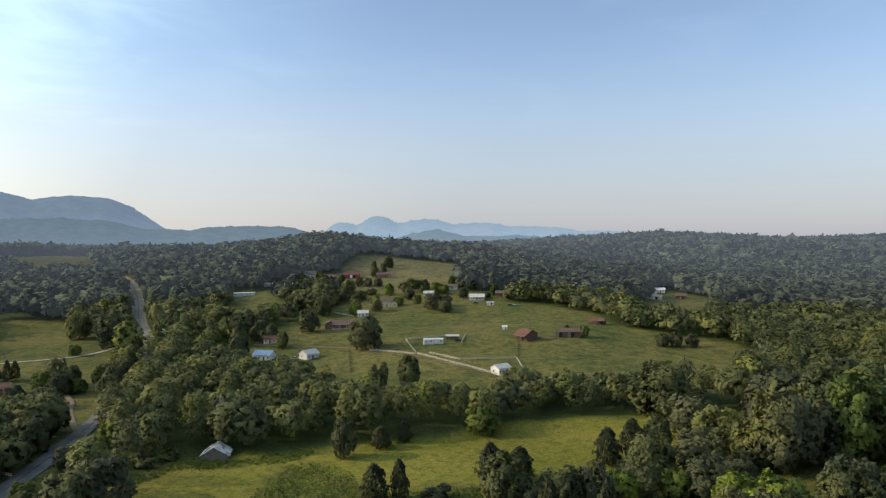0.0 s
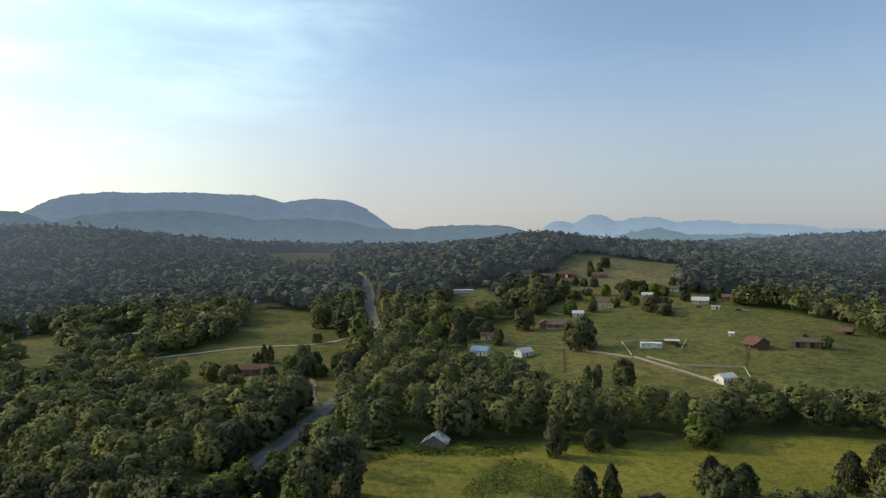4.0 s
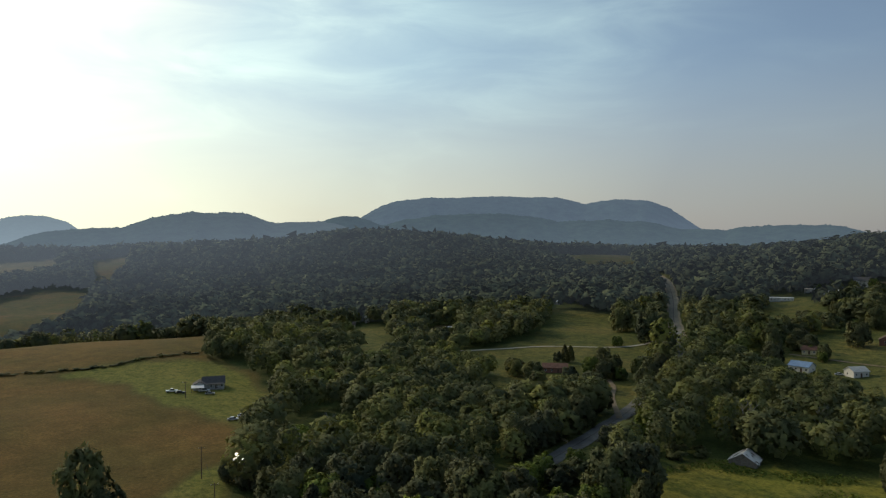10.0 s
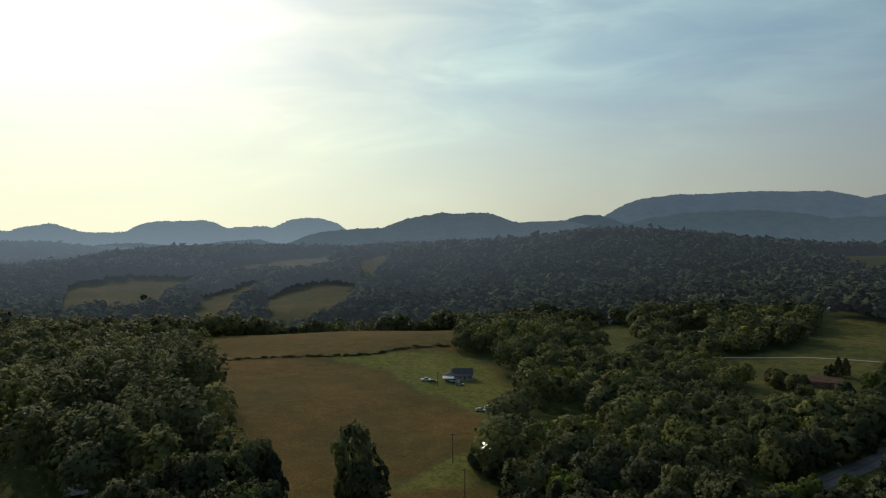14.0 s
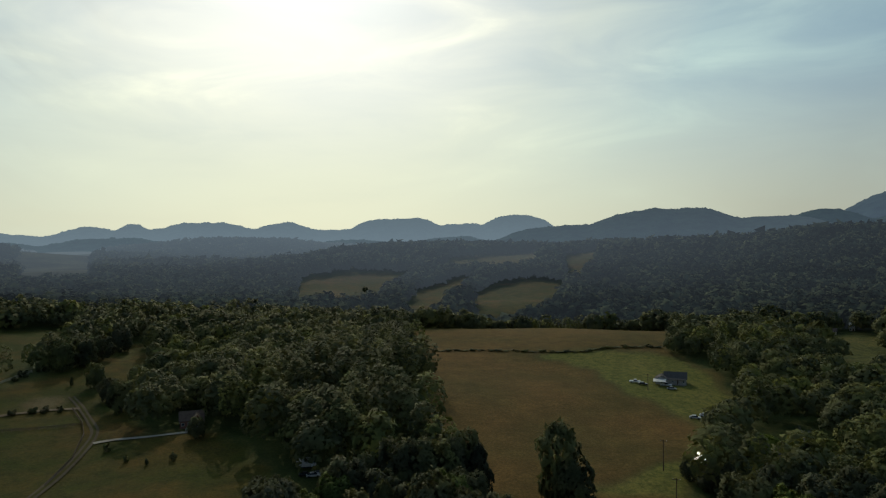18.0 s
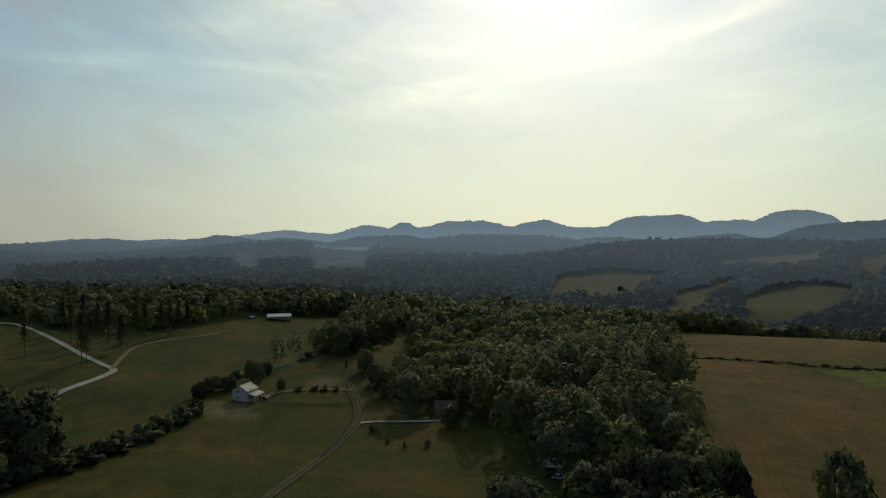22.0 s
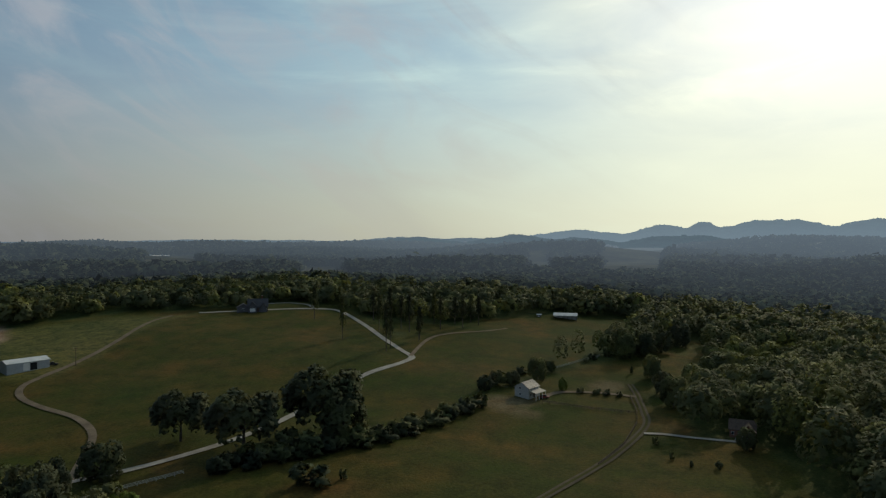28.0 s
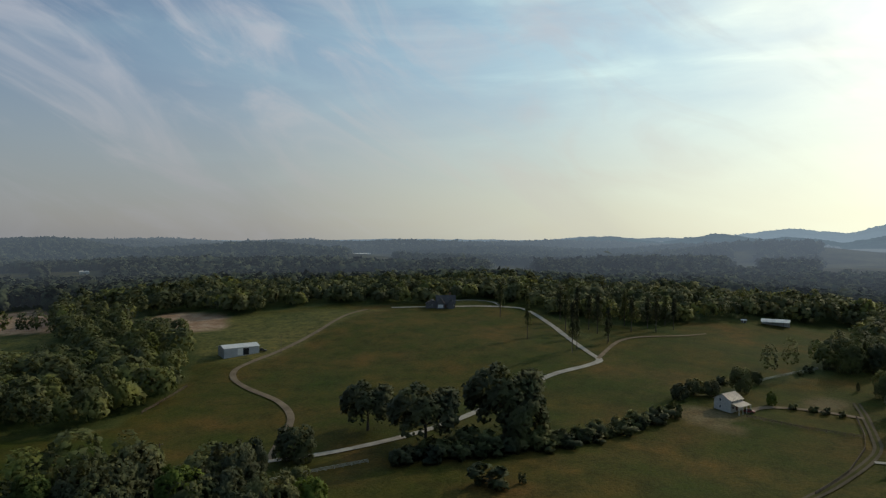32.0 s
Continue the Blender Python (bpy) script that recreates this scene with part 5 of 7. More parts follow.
def box_truck(x, y, turn, label):
    r = root("box_truck", x, y, turn, label, "truck", "parked vehicles")
    CLEARED.extend([(x, y, 6), (0.95 * x, 0.95 * y, 7), (0.88 * x, 0.88 * y, 7), (0.80 * x, 0.80 * y, 6)])
    box_part("cargo_box", WHITE_WALL, r, -0.8, 0, 2.05, 4.6, 2.4, 2.5, bevel=0.05)
    box_part("chassis", RUBBER, r, 0.2, 0, 0.62, 6.6, 1.6, 0.3)
    part("cab", profile(bmesh.new(), [(1.6, 0.6), (3.4, 0.6), (3.4, 1.3), (2.7, 1.5), (2.3, 2.3), (1.6, 2.35)], 1.0), PAINT["white"], r)
    box_part("windscreen", GLASS, r, 2.62, 0, 1.9, 0.5, 1.7, 0.55)
    for sx in (-2.1, 2.4):
        for s in (-1, 1):
            bm = bmesh.new()
            bmesh.ops.create_cone(bm, cap_ends=True, segments=14, radius1=0.45, radius2=0.45, depth=0.3, matrix=pose(sx, s * 0.92, 0.45, 90))
            part("wheel", bm, RUBBER, r)
    return r


# ---------------------------------------------------------------- fences, poles and wires
POST_MESH = {}


def fence(label, line, mat, name="rail_fence", step=3.0, tall=1.25, rails=3, closed_look=0.14):
    """A fence of posts and rails along a line on the ground."""
    pts = []
    for (ax, ay), (bx, by) in zip(line, line[1:]):
        n = max(1, round(math.hypot(bx - ax, by - ay) / step))
        pts += [(ax + (bx - ax) * i / n, ay + (by - ay) * i / n) for i in range(n)]
    pts.append(line[-1])
    r = root(name, *pts[0], 0, label, "fence", "fences")
    ox, oy, oz = r.location
    if mat.name not in POST_MESH:
        bm = box(bmesh.new(), 0, 0, tall / 2 - 0.15, 0.16, 0.16, tall + 0.3, bevel=0.02)
        POST_MESH[mat.name] = bpy.data.meshes.new("post")
        bm.to_mesh(POST_MESH[mat.name])
        bm.free()
        POST_MESH[mat.name].materials.append(mat)
    for x, y in pts:
        p = new("post", POST_MESH[mat.name])
        p.parent = r
        p.location = (x - ox, y - oy, float(height(x, y)) - oz)
    for k in range(rails):
        z = tall * (0.35 + 0.58 * k / max(1, rails - 1))
        verts, faces = [], []
        for i, (x, y) in enumerate(pts):
            h = float(height(x, y)) - oz + z
            ax, ay = pts[max(i - 1, 0)]
            bx, by = pts[min(i + 1, len(pts) - 1)]
            run = math.hypot(bx - ax, by - ay) or 1
            nx, ny = -(by - ay) / run * 0.04, (bx - ax) / run * 0.04
            verts += [(x - ox - nx, y - oy - ny, h), (x - ox + nx, y - oy + ny, h), (x - ox + nx, y - oy + ny, h + closed_look), (x - ox - nx, y - oy - ny, h + closed_look)]
            if i:
                b = 4 * i
                faces += [(b - 4 + q, b - 4 + (q + 1) % 4, b + (q + 1) % 4, b + q) for q in range(4)]
        solid("rail", verts, faces, mat, r)
    return r


def power_pole(x, y, turn, tall, label="weathered wooden utility pole in a field", arm=True):
    r = root("utility_pole", x, y, turn, label, "utility pole", "utility poles")
    CLEARED.append((x, y, 5))
    part("pole", cone(bmesh.new(), 0, 0, -0.5, 0.19, 0.12, tall + 0.5, 10), POST_WOOD, r)
    if arm:
        a = box_part("crossarm", POST_WOOD, r, 0, 0.16, tall - 0.6, 2.2, 0.1, 0.14)
        for i in (-1, 1):
            part("insulator", cone(bmesh.new(), i * 0.95, 0.16, tall - 0.53, 0.06, 0.04, 0.16, 8), TRIM, a)
    return r


def wire(a, b, sag, name="power_cable"):
    """A cable hung between two points."""
    curve = bpy.data.curves.new(name, "CURVE")
    curve.dimensions, curve.bevel_depth, curve.bevel_resolution = "3D", 0.02, 1
    s = curve.splines.new("POLY")
    s.points.add(12)
    for i in range(13):
        t = i / 12
        p = Vector(a).lerp(Vector(b), t)
        s.points[i].co = (p.x, p.y, p.z - sag * 4 * t * (1 - t), 1)
    curve.materials.append(RUBBER)
    ob = new(name, curve)
    return tagged(ob, "thin black power cable between poles", "cable")


# ---------------------------------------------------------------- trees
def crown_points(rng, shape, n):
    """Where a crown's tufts of leaves sit, for a tree one unit high and one wide."""
    if shape == "cone":
        h = rng.uniform(0, 1, n) ** 0.8
        r = 0.5 * (1 - h ** 2.3) ** 0.7 * (0.7 + 0.3 * np.minimum(1, 4 * h)) * rng.uniform(0.55, 1.0, n)
        a = rng.uniform(0, 2 * np.pi, n)
        r = r * (1 + 0.13 * np.sin(3 * a + 7 * h) + 0.12 * np.sin(13 * h + 2 * a))
        return np.stack([np.cos(a) * r, np.sin(a) * r, 0.06 + 0.92 * h], -1)
    if shape == "poplar":
        h = rng.uniform(0, 1, n)
        r = 0.5 * np.sqrt(np.sin(np.pi * np.clip(h * 0.9 + 0.08, 0, 1))) * rng.uniform(0.5, 1.0, n) * (1 + 0.2 * np.sin(9 * h + 1))
        a = rng.uniform(0, 2 * np.pi, n)
        return np.stack([np.cos(a) * r, np.sin(a) * r, 0.05 + 0.93 * h], -1)
    if shape == "high":
        h = rng.uniform(0, 1, n) ** 0.8
        a = rng.uniform(0, 2 * np.pi, n)
        r = 0.5 * rng.uniform(0.1, 1.0, n) * (0.45 + 0.55 * np.abs(np.sin(9 * h + 1.3 * np.sin(a)))) * (1.05 - 0.5 * h)
        return np.stack([np.cos(a) * r, np.sin(a) * r, 0.3 + 0.68 * h], -1)
    if shape == "shrub":
        k, low, high = 7, 0.12, 0.75
    elif shape == "spread":
        k, low, high = 24, 0.34, 0.84
    else:
        k, low, high = 24, 0.14, 0.86
    heart = np.stack([np.zeros(k), np.zeros(k), np.linspace(low, high, k) + rng.uniform(-0.05, 0.05, k)], -1)
    ang = np.arange(k) * 2.4 + rng.uniform(-0.5, 0.5, k)
    mid = 0.46 if shape == "round" else (low + high) / 2
    reach = 0.50 if shape == "round" else 0.62 * (high - low) + 0.05
    spread = 0.35 * np.sqrt(np.clip(1 - ((heart[:, 2] - mid) / reach) ** 2, 0.1, 1)) * rng.uniform(0.72, 1.1, k)
    heart[:, 0], heart[:, 1] = np.cos(ang) * spread, np.sin(ang) * spread
    size = rng.uniform(0.12, 0.21, k)
    pick = rng.integers(0, k, n)
    away = np.stack([np.cos(ang), np.sin(ang), np.zeros(k)], -1)[pick]
    d = rng.normal(size=(n, 3)) + 0.55 * away + np.array([0, 0, 0.35])
    d /= np.linalg.norm(d, axis=1)[:, None]
    return heart[pick] + d * size[pick][:, None] * rng.uniform(0.7, 1.05, n)[:, None]


def make_tree(name, shape, n, tuft, leaf, seed, label):
    """A tree one unit high and wide: trunk with limbs, and a crown of many tufts."""
    rng = np.random.default_rng(seed)
    r = tagged(new(name), label, "shrub" if shape == "shrub" else "tree", "trees")
    bm = bmesh.new()
    top = {"shrub": 0.35, "cone": 0.9, "poplar": 0.85, "high": 0.95}.get(shape, 0.6)
    wide = {"shrub": 0.02, "cone": 0.02, "poplar": 0.02, "high": 0.045}.get(shape, 0.03)
    cone(bm, 0, 0, -0.03, wide, wide * 0.35, top, 7)
    for i in range(6):
        a, z = i * 2.4 + seed, top * (0.45 + 0.08 * i)
        tilt = Matrix.Translation((0, 0, z)) @ Euler((radians(52 - 4 * i), 0, a)).to_matrix().to_4x4()
        if shape == "spread":
            limb = bmesh.new()
            cone(limb, 0, 0, 0, wide * 0.4, wide * 0.12, 0.3, 5, tilt)
            part("limb", limb, BARK, r)
        else:
            cone(bm, 0, 0, 0, wide * 0.4, wide * 0.12, 0.3, 5, tilt)
    part("trunk", bm, BARK, r, "grey-brown trunk with limbs")
    c = crown_points(rng, shape, n)
    hearts = np.stack([0.45 * c[:, 0], 0.45 * c[:, 1], 0.22 + 0.5 * c[:, 2]], -1)
    face = c - hearts + rng.normal(0, 0.14, c.shape) + np.array([0, 0, 0.12])
    p, tris = sprays(c, tuft * rng.uniform(0.6, 1.25, n), rng, face)
    ob = new("crown", block_mesh("crown", p, tris, leaf, True, crown_normals(p, hearts, c, 0.55)))
    ob.parent = r
    return r


TREES = {
    "oak": make_tree("oak_tree", "round", 1700, 0.036, LEAF, 21, "broad green broadleaf tree in full summer leaf"),
    "field_oak": make_tree("field_oak", "spread", 1500, 0.038, LEAF, 28, "great spreading oak standing alone in grass"),
    "maple": make_tree("maple_tree", "round", 1500, 0.036, LEAF_LIGHT, 22, "rounded light green broadleaf tree"),
    "elm": make_tree("elm_tree", "round", 1500, 0.037, LEAF, 23, "uneven dark green broadleaf tree"),
    "cedar": make_tree("cedar_tree", "cone", 900, 0.04, LEAF_CEDAR, 24, "dense dark green conical cedar"),
    "poplar": make_tree("poplar_tree", "poplar", 520, 0.058, LEAF, 25, "tall slender dark green tree"),
    "pine": make_tree("pine_tree", "high", 460, 0.036, LEAF_CEDAR, 26, "tall bare-stemmed tree with a thin high crown"),
    "shrub": make_tree("shrub", "shrub", 200, 0.09, LEAF, 27, "low dense green shrub"),
}
planted = 0


def tree(kind, x, y, turn, tall, wide):
    global planted
    planted += 1
    m = pose(x, y, float(height(x, y)), 0, 0, turn * 7 + planted * 37) @ Matrix.Diagonal((wide, wide, tall, 1))
    return copy_thing(TREES[kind], m)


# ---------------------------------------------------------------- the valley farm
shed("weathered_barn", -78.0, 236.7, 18.4, 7.6, 9.0, 1.3, 2.7, WOOD_WALL, PATCHED_ROOF, "old grey board barn with a patched white tin roof", spin=77, category="barn")
house("farmhouse", 28.8, 353.6, -4.6, 8.0, 6.5, 3.0, 1.6, TRIM, PALE_ROOF, "white farmhouse with pale metal roof and red deck", windows=4, deck=True, spin=42, ribs=10)
trailer_home(-6.5, 425.2, 0.9, 12, "long white mobile home in the pasture", spin=6)
shed("open_shed", 5.4, 436.6, -0.7, 8, 5, 2.4, 0.7, WOOD_WALL, PALE_ROOF, "low grey open-fronted shed beside the mobile home", posts=4)
shed("red_barn", 51.9, 435.5, -6.8, 11, 8.5, 3.8, 2.6, BROWN_WALL, RUST_ROOF, "brown board barn with a rusted tin roof", spin=-50, category="barn", lean=3)
shed("long_barn", 79.9, 441.6, -10.3, 13, 6.5, 3.6, 1.8, BROWN_WALL, BROWN_ROOF, "long dark brown barn on the pasture slope", spin=8, category="barn", doors=2)
shed("rust_roof_shed", 109.3, 494.5, -12.4, 11, 5.5, 2.4, 1.7, WOOD_WALL, RUST_ROOF, "low shed with a rust-red tin roof at the wood's edge", posts=5, spin=-12)
shed("white_hut", 41.1, 469.2, -5.0, 3.2, 2.4, 2.0, 0.7, WHITE_WALL, WHITE_ROOF, "small white hut standing in the pasture", ribs=4)
house("grey_roof_house", 29.3, 610.3, -2.7, 13, 8, 2.8, 2.2, WHITE_WALL, PALE_ROOF, "white house with a pale grey roof and porch", windows=5, porch=2.4, chimney=True)
shed("camper", 39.0, 578.8, -3.8, 6, 2.5, 2.5, 0.3, WHITE_WALL, WHITE_ROOF, "small white camper parked by the house", ribs=0, category="camper", bays=2, doors=1)
house("brown_house", 52.0, 626.5, -4.7, 10, 7, 2.8, 2.0, BRICK_WALL, BROWN_ROOF, "small brown house under trees", windows=3)
house("cream_house", -46.8, 572.7, 4.8, 10, 8, 4.4, 2.8, CREAM_WALL, BROWN_ROOF, "cream house with a brown roof and dormer wing", windows=3, chimney=True, wing=(5, 7, 2.8, 1.8, 6, -1))
house("white_cottage", -13.4, 624.0, 1.2, 9, 6, 2.8, 1.8, WHITE_WALL, PALE_ROOF, "small white cottage among trees", windows=3)
house("white_cottage", 8.1, 657.2, -0.7, 10, 6, 2.8, 1.8, WHITE_WALL, BROWN_ROOF, "low white cottage with a brown roof", windows=3)
house("brick_house", -72.0, 496.7, 8.3, 17, 9, 3.0, 2.4, BRICK_WALL, BROWN_ROOF, "long red brick house with a brown shingle roof", windows=5, chimney=True, wing=(7, 8, 3.0, 2.2, -9, 1), porch=2.0)
house("white_house", -62.3, 537.0, 6.7, 8, 6, 2.7, 1.8, WHITE_WALL, PALE_ROOF, "white house partly hidden by a large tree", windows=3)
house("blue_roof_house", -106.5, 411.3, 14.6, 11, 8, 3.0, 2.2, WHITE_WALL, BLUE_ROOF, "white house with a pale blue metal roof", windows=4, spin=-25, ribs=10)
house("pale_roof_house", -79.7, 409.8, 11.1, 9, 7, 3.0, 2.0, WHITE_WALL, PALE_ROOF, "white house with a worn pale roof", windows=3, spin=40, ribs=8)
house("brown_cottage", -113.7, 453.7, 14.1, 8, 6, 2.8, 2.0, CREAM_WALL, RUST_ROOF, "small cottage with a reddish roof", windows=3)
shed("red_roof_barn", -94.2, 717.1, 7.5, 16, 9, 3.6, 2.6, RED_ROOF, RUST_ROOF, "red barn with a rusty roof on the hill", category="barn", doors=1)
house("hill_brick_house", -61.4, 716.1, 5.0, 15, 8, 3.2, 2.2, BRICK_WALL, BROWN_ROOF, "red brick house below the hill pasture", windows=4, chimney=True)
house("two_storey_house", -135.7, 711.0, 10.9, 13, 9, 5.6, 2.6, WHITE_WALL, DARK_ROOF, "white two-storey house with a dark roof", windows=4, floors=2, porch=2.0)
house("low_brick_house", -114.9, 709.5, 9.3, 12, 7, 2.8, 2.0, BRICK_WALL, BROWN_ROOF, "low brown brick house in the row", windows=4)
trailer_home(-153.4, 674.8, 12.9, 14, "white mobile home by the road on the hill", spin=8)
trailer_home(-170.8, 682.6, 14.1, 10, "short white mobile home in trees")
trailer_home(-185.0, 646.0, 16.1, 19, "long pale mobile home in a small clearing", spin=3)
house("road_cottage", -302.7, 756.1, 21.8, 9, 6, 2.8, 1.8, WHITE_WALL, WHITE_ROOF, "small white cottage near the highway", windows=3)
house("valley_house", 197.4, 744.1, -14.8, 12, 7, 3.0, 2.0, WHITE_WALL, PALE_ROOF, "white house across the valley, small with distance", windows=4)
house("valley_house", 211.5, 730.2, -16.2, 15, 9, 3.6, 2.6, WHITE_WALL, PALE_ROOF, "large white house across the valley", windows=5, wing=(7, 7, 3, 2, 9, -2))
house("valley_house", 229.4, 739.7, -17.3, 12, 7, 3.0, 1.8, WHITE_WALL, WHITE_ROOF, "white house with a white roof across the valley", windows=4)
shed("tan_shed", 204.4, 673.4, -16.9, 14, 7, 2.8, 1.5, CREAM_WALL, TAN_ROOF, "low tan shed across the valley")
shed("small_barn", 236.1, 690.7, -18.9, 10, 6, 3.0, 2.2, BROWN_WALL, BROWN_ROOF, "small brown barn on a far lawn", category="barn")

# by the highway and in the wooded hills
house("wood_edge_house", -216.1, 332.4, 32.9, 14, 8, 2.8, 2.0, BRICK_WALL, RUST_ROOF, "low house with a red-brown roof among trees", windows=4)
house("field_head_house", -391.5, 580.5, 34.0, 12, 8, 4.6, 2.6, WHITE_WALL, DARK_ROOF, "white house at the head of a green field", windows=3, floors=1, chimney=True)
shed("white_garage", -376.2, 584.0, 32.7, 6, 4.5, 2.6, 1.2, WHITE_WALL, WHITE_ROOF, "small white garage beside the field", ribs=5)
house("tall_white_house", -473.6, 417.8, 48.4, 3.6, 3.6, 5.4, 1.6, WHITE_WALL, PALE_ROOF, "narrow white house with a tall gable", windows=2, floors=2)
house("lane_house", -459.4, 385.6, 49.8, 9, 6, 2.8, 2.0, CREAM_WALL, BROWN_ROOF, "tan cottage at the end of a lane", windows=3)
shed("lot_shed", -380.9, 425.7, 41.6, 5, 3.5, 2.2, 0.8, WHITE_WALL, WHITE_ROOF, "white shed on a bare earth lot", ribs=5)
shed("roadside_shed", -206.3, 474.4, 23.5, 9, 6, 2.6, 1.4, CREAM_WALL, TAN_ROOF, "tan shed beside the highway", spin=20)

# the hayfield
field_home = house("hayfield_house", -318.5, 176.2, 60.3, 10.5, 8, 2.9, 2.6, DULL_WALL, DARK_ROOF, "weathered white house with pale carport in a mown field", windows=4, wing=(6, 6, 2.8, 1.6, -6.5, -3.5), porch=1.6)
solid("carport_roof", *slab_pts(-10.5, -4.5, -11.5, -6.9, 2.3, 2.9, 0.12), WHITE_ROOF, field_home, "pale metal carport roof")
for k in range(4):
    box_part("carport_post", POST_WOOD, field_home, (-10.2, -4.8)[k % 2], (-11.2, -7.3)[k // 2], 0.9, 0.15, 0.15, 3.2)
shed("tin_shed", -206.5, 122.6, 0.0, 5.2, 4.4, 2.2, 1.45, WOOD_WALL, TIN_ROOF, "little shed with a bright tin roof under trees", spin=4, ribs=6)
shed("tool_shed", -200.1, 149.2, 52.5, 4, 3.5, 2.4, 1.2, WOOD_WALL, DARK_ROOF, "small dark shed in a side yard", ribs=0)

# the lawns, the hill and its drives
shed("metal_shed", -174.7, -352.6, 155.3, 19, 8.5, 4.0, 1.3, GREY_METAL, WHITE_ROOF, "large grey metal shed with white roof on the hill", spin=22, doors=1, ribs=20)
hill_home = house("hill_house", -335.3, -371.3, 138.8, 13, 10, 3.2, 4.9, SLATE_WALL, DARK_ROOF, "large dark stone house with steep gables on the hilltop", windows=5, floors=1, chimney=True, wing=(8, 7, 2.6, 2.2, -9.6, 0.5))
for gx, gw, gr in ((-3.4, 5.2, 3.6), (3.6, 3.8, 2.7)):
    gable = gable_walls(bmesh.new(), 8, gw, 3.2, gr)
    bmesh.ops.transform(gable, matrix=pose(gx, -2.6, 0, 0, 0, 90), verts=gable.verts)
    part("front_gable", gable, SLATE_WALL, hill_home)
    gable = gable_roof(bmesh.new(), 8, gw, 3.2, gr)
    bmesh.ops.transform(gable, matrix=pose(gx, -2.6, 0.03, 0, 0, 90), verts=gable.verts)
    part("front_gable_roof", gable, DARK_ROOF, hill_home)
box_part("garage_door", TRIM, hill_home, -3.4, -6.66, 1.15, 3.6, 0.1, 2.2, label="white panelled garage door")
barn_home = house("white_barn_house", -291.6, -144.9, 116.3, 8.6, 7.5, 4.4, 2.2, DULL_WALL, TAN_ROOF, "white two-storey barn house with a tan metal roof", windows=3, floors=2, spin=58, ribs=12, category="barn house")
solid("side_roof", *slab_pts(-4.3, 4.3, -7.6, -3.77, 2.5, 3.4, 0.12), TAN_ROOF, barn_home)
for k in range(4):
    box_part("side_post", TRIM, barn_home, -4.1 + 2.7 * k, -7.3, 0.9, 0.18, 0.18, 3.0)
shed("open_barn", -492.3, -213.2, 113.3, 17, 8.5, 3.2, 1.6, GREY_METAL, WHITE_ROOF, "long open-sided barn with a white metal roof", posts=6, ribs=17, spin=-4, category="barn")
shed("far_house", -984.1, -221.9, 102.5, 13, 7, 4.2, 2.2, WHITE_WALL, PALE_ROOF, "pale house far off among woods", doors=1, ribs=0, category="house")
shed("far_house", -1016.4, -184.6, 100.0, 15, 7, 4.2, 2.2, WHITE_WALL, PALE_ROOF, "pale house far off among woods", doors=1, ribs=0, category="house")
shed("far_house", -1073.7, -103.1, 95.2, 12, 7, 4.2, 2.2, WHITE_WALL, PALE_ROOF, "pale house far off among woods", doors=1, ribs=0, category="house")
shed("far_house", -992.4, -279.3, 105.6, 14, 7, 4.2, 2.2, WHITE_WALL, PALE_ROOF, "pale house far off among woods", doors=1, ribs=0, category="house")
shed("far_house", -886.0, -294.9, 108.3, 13, 7, 4.2, 2.2, WHITE_WALL, PALE_ROOF, "pale house far off among woods", doors=1, ribs=0, category="house")
shed("far_house", -909.8, -205.9, 102.5, 12, 7, 4.2, 2.2, WHITE_WALL, PALE_ROOF, "pale house far off among woods", doors=1, ribs=0, category="house")
shed("far_house", -1889.7, -1082.1, 119.8, 26, 13, 4.2, 2.2, WHITE_WALL, PALE_ROOF, "pale house far off among woods", doors=1, ribs=0, category="house")
shed("far_house", -982.3, -104.2, 95.7, 12, 7, 4.2, 2.2, WHITE_WALL, PALE_ROOF, "pale house far off among woods", doors=1, ribs=0, category="house")
shed("far_house", -543.8, 852.7, 32.5, 12, 7, 4.2, 2.2, WHITE_WALL, PALE_ROOF, "pale house far off among woods", doors=1, ribs=0, category="house")
shed("far_house", -1686.4, -1356.9, 128.9, 22, 11, 4.2, 2.2, WHITE_WALL, PALE_ROOF, "pale house far off among woods", doors=1, ribs=0, category="house")
house("lawn_house", -291.0, -53.6, 99.4, 9, 8, 3.0, 2.8, BRICK_WALL, BROWN_ROOF, "brown-roofed house at the wood's edge by a lawn", windows=4, wing=(5, 5, 2.9, 2.4, 2, -4.2))
shed("far_white_barn", -979.4, -102.7, 95.7, 16, 8, 4, 2, WHITE_WALL, WHITE_ROOF, "white barn far off in the woods", doors=1)
shed("far_warehouse", -4181.9, -2299.2, 118.8, 90, 30, 7, 3, GREY_METAL, WHITE_ROOF, "long white warehouse far across the plain", doors=2, category="warehouse")
shed("far_warehouse", -1600.5, -2328.2, 145.7, 70, 26, 6, 2, GREY_METAL, WHITE_ROOF, "long pale building far across the plain", doors=2, category="warehouse")
shed("far_white_barn", -651.8, -2045.5, 162.7, 26, 12, 5, 2, WHITE_WALL, WHITE_ROOF, "white building far across the plain", doors=1)
house("far_house", -327.1, -1281.9, 166.3, 14, 9, 4, 2.5, WHITE_WALL, PALE_ROOF, "white house far across the plain", windows=4)
house("far_house", -565.4, -1030.3, 151.8, 16, 9, 4, 2.5, CREAM_WALL, PALE_ROOF, "tan house beyond the wooded hilltop", windows=4)
shed("earth_heap_shed", -483.2, -230.6, 115.4, 3.2, 2.2, 1.6, 0.5, WOOD_WALL, GREY_METAL, "low grey lean-to near the open barn", ribs=4)

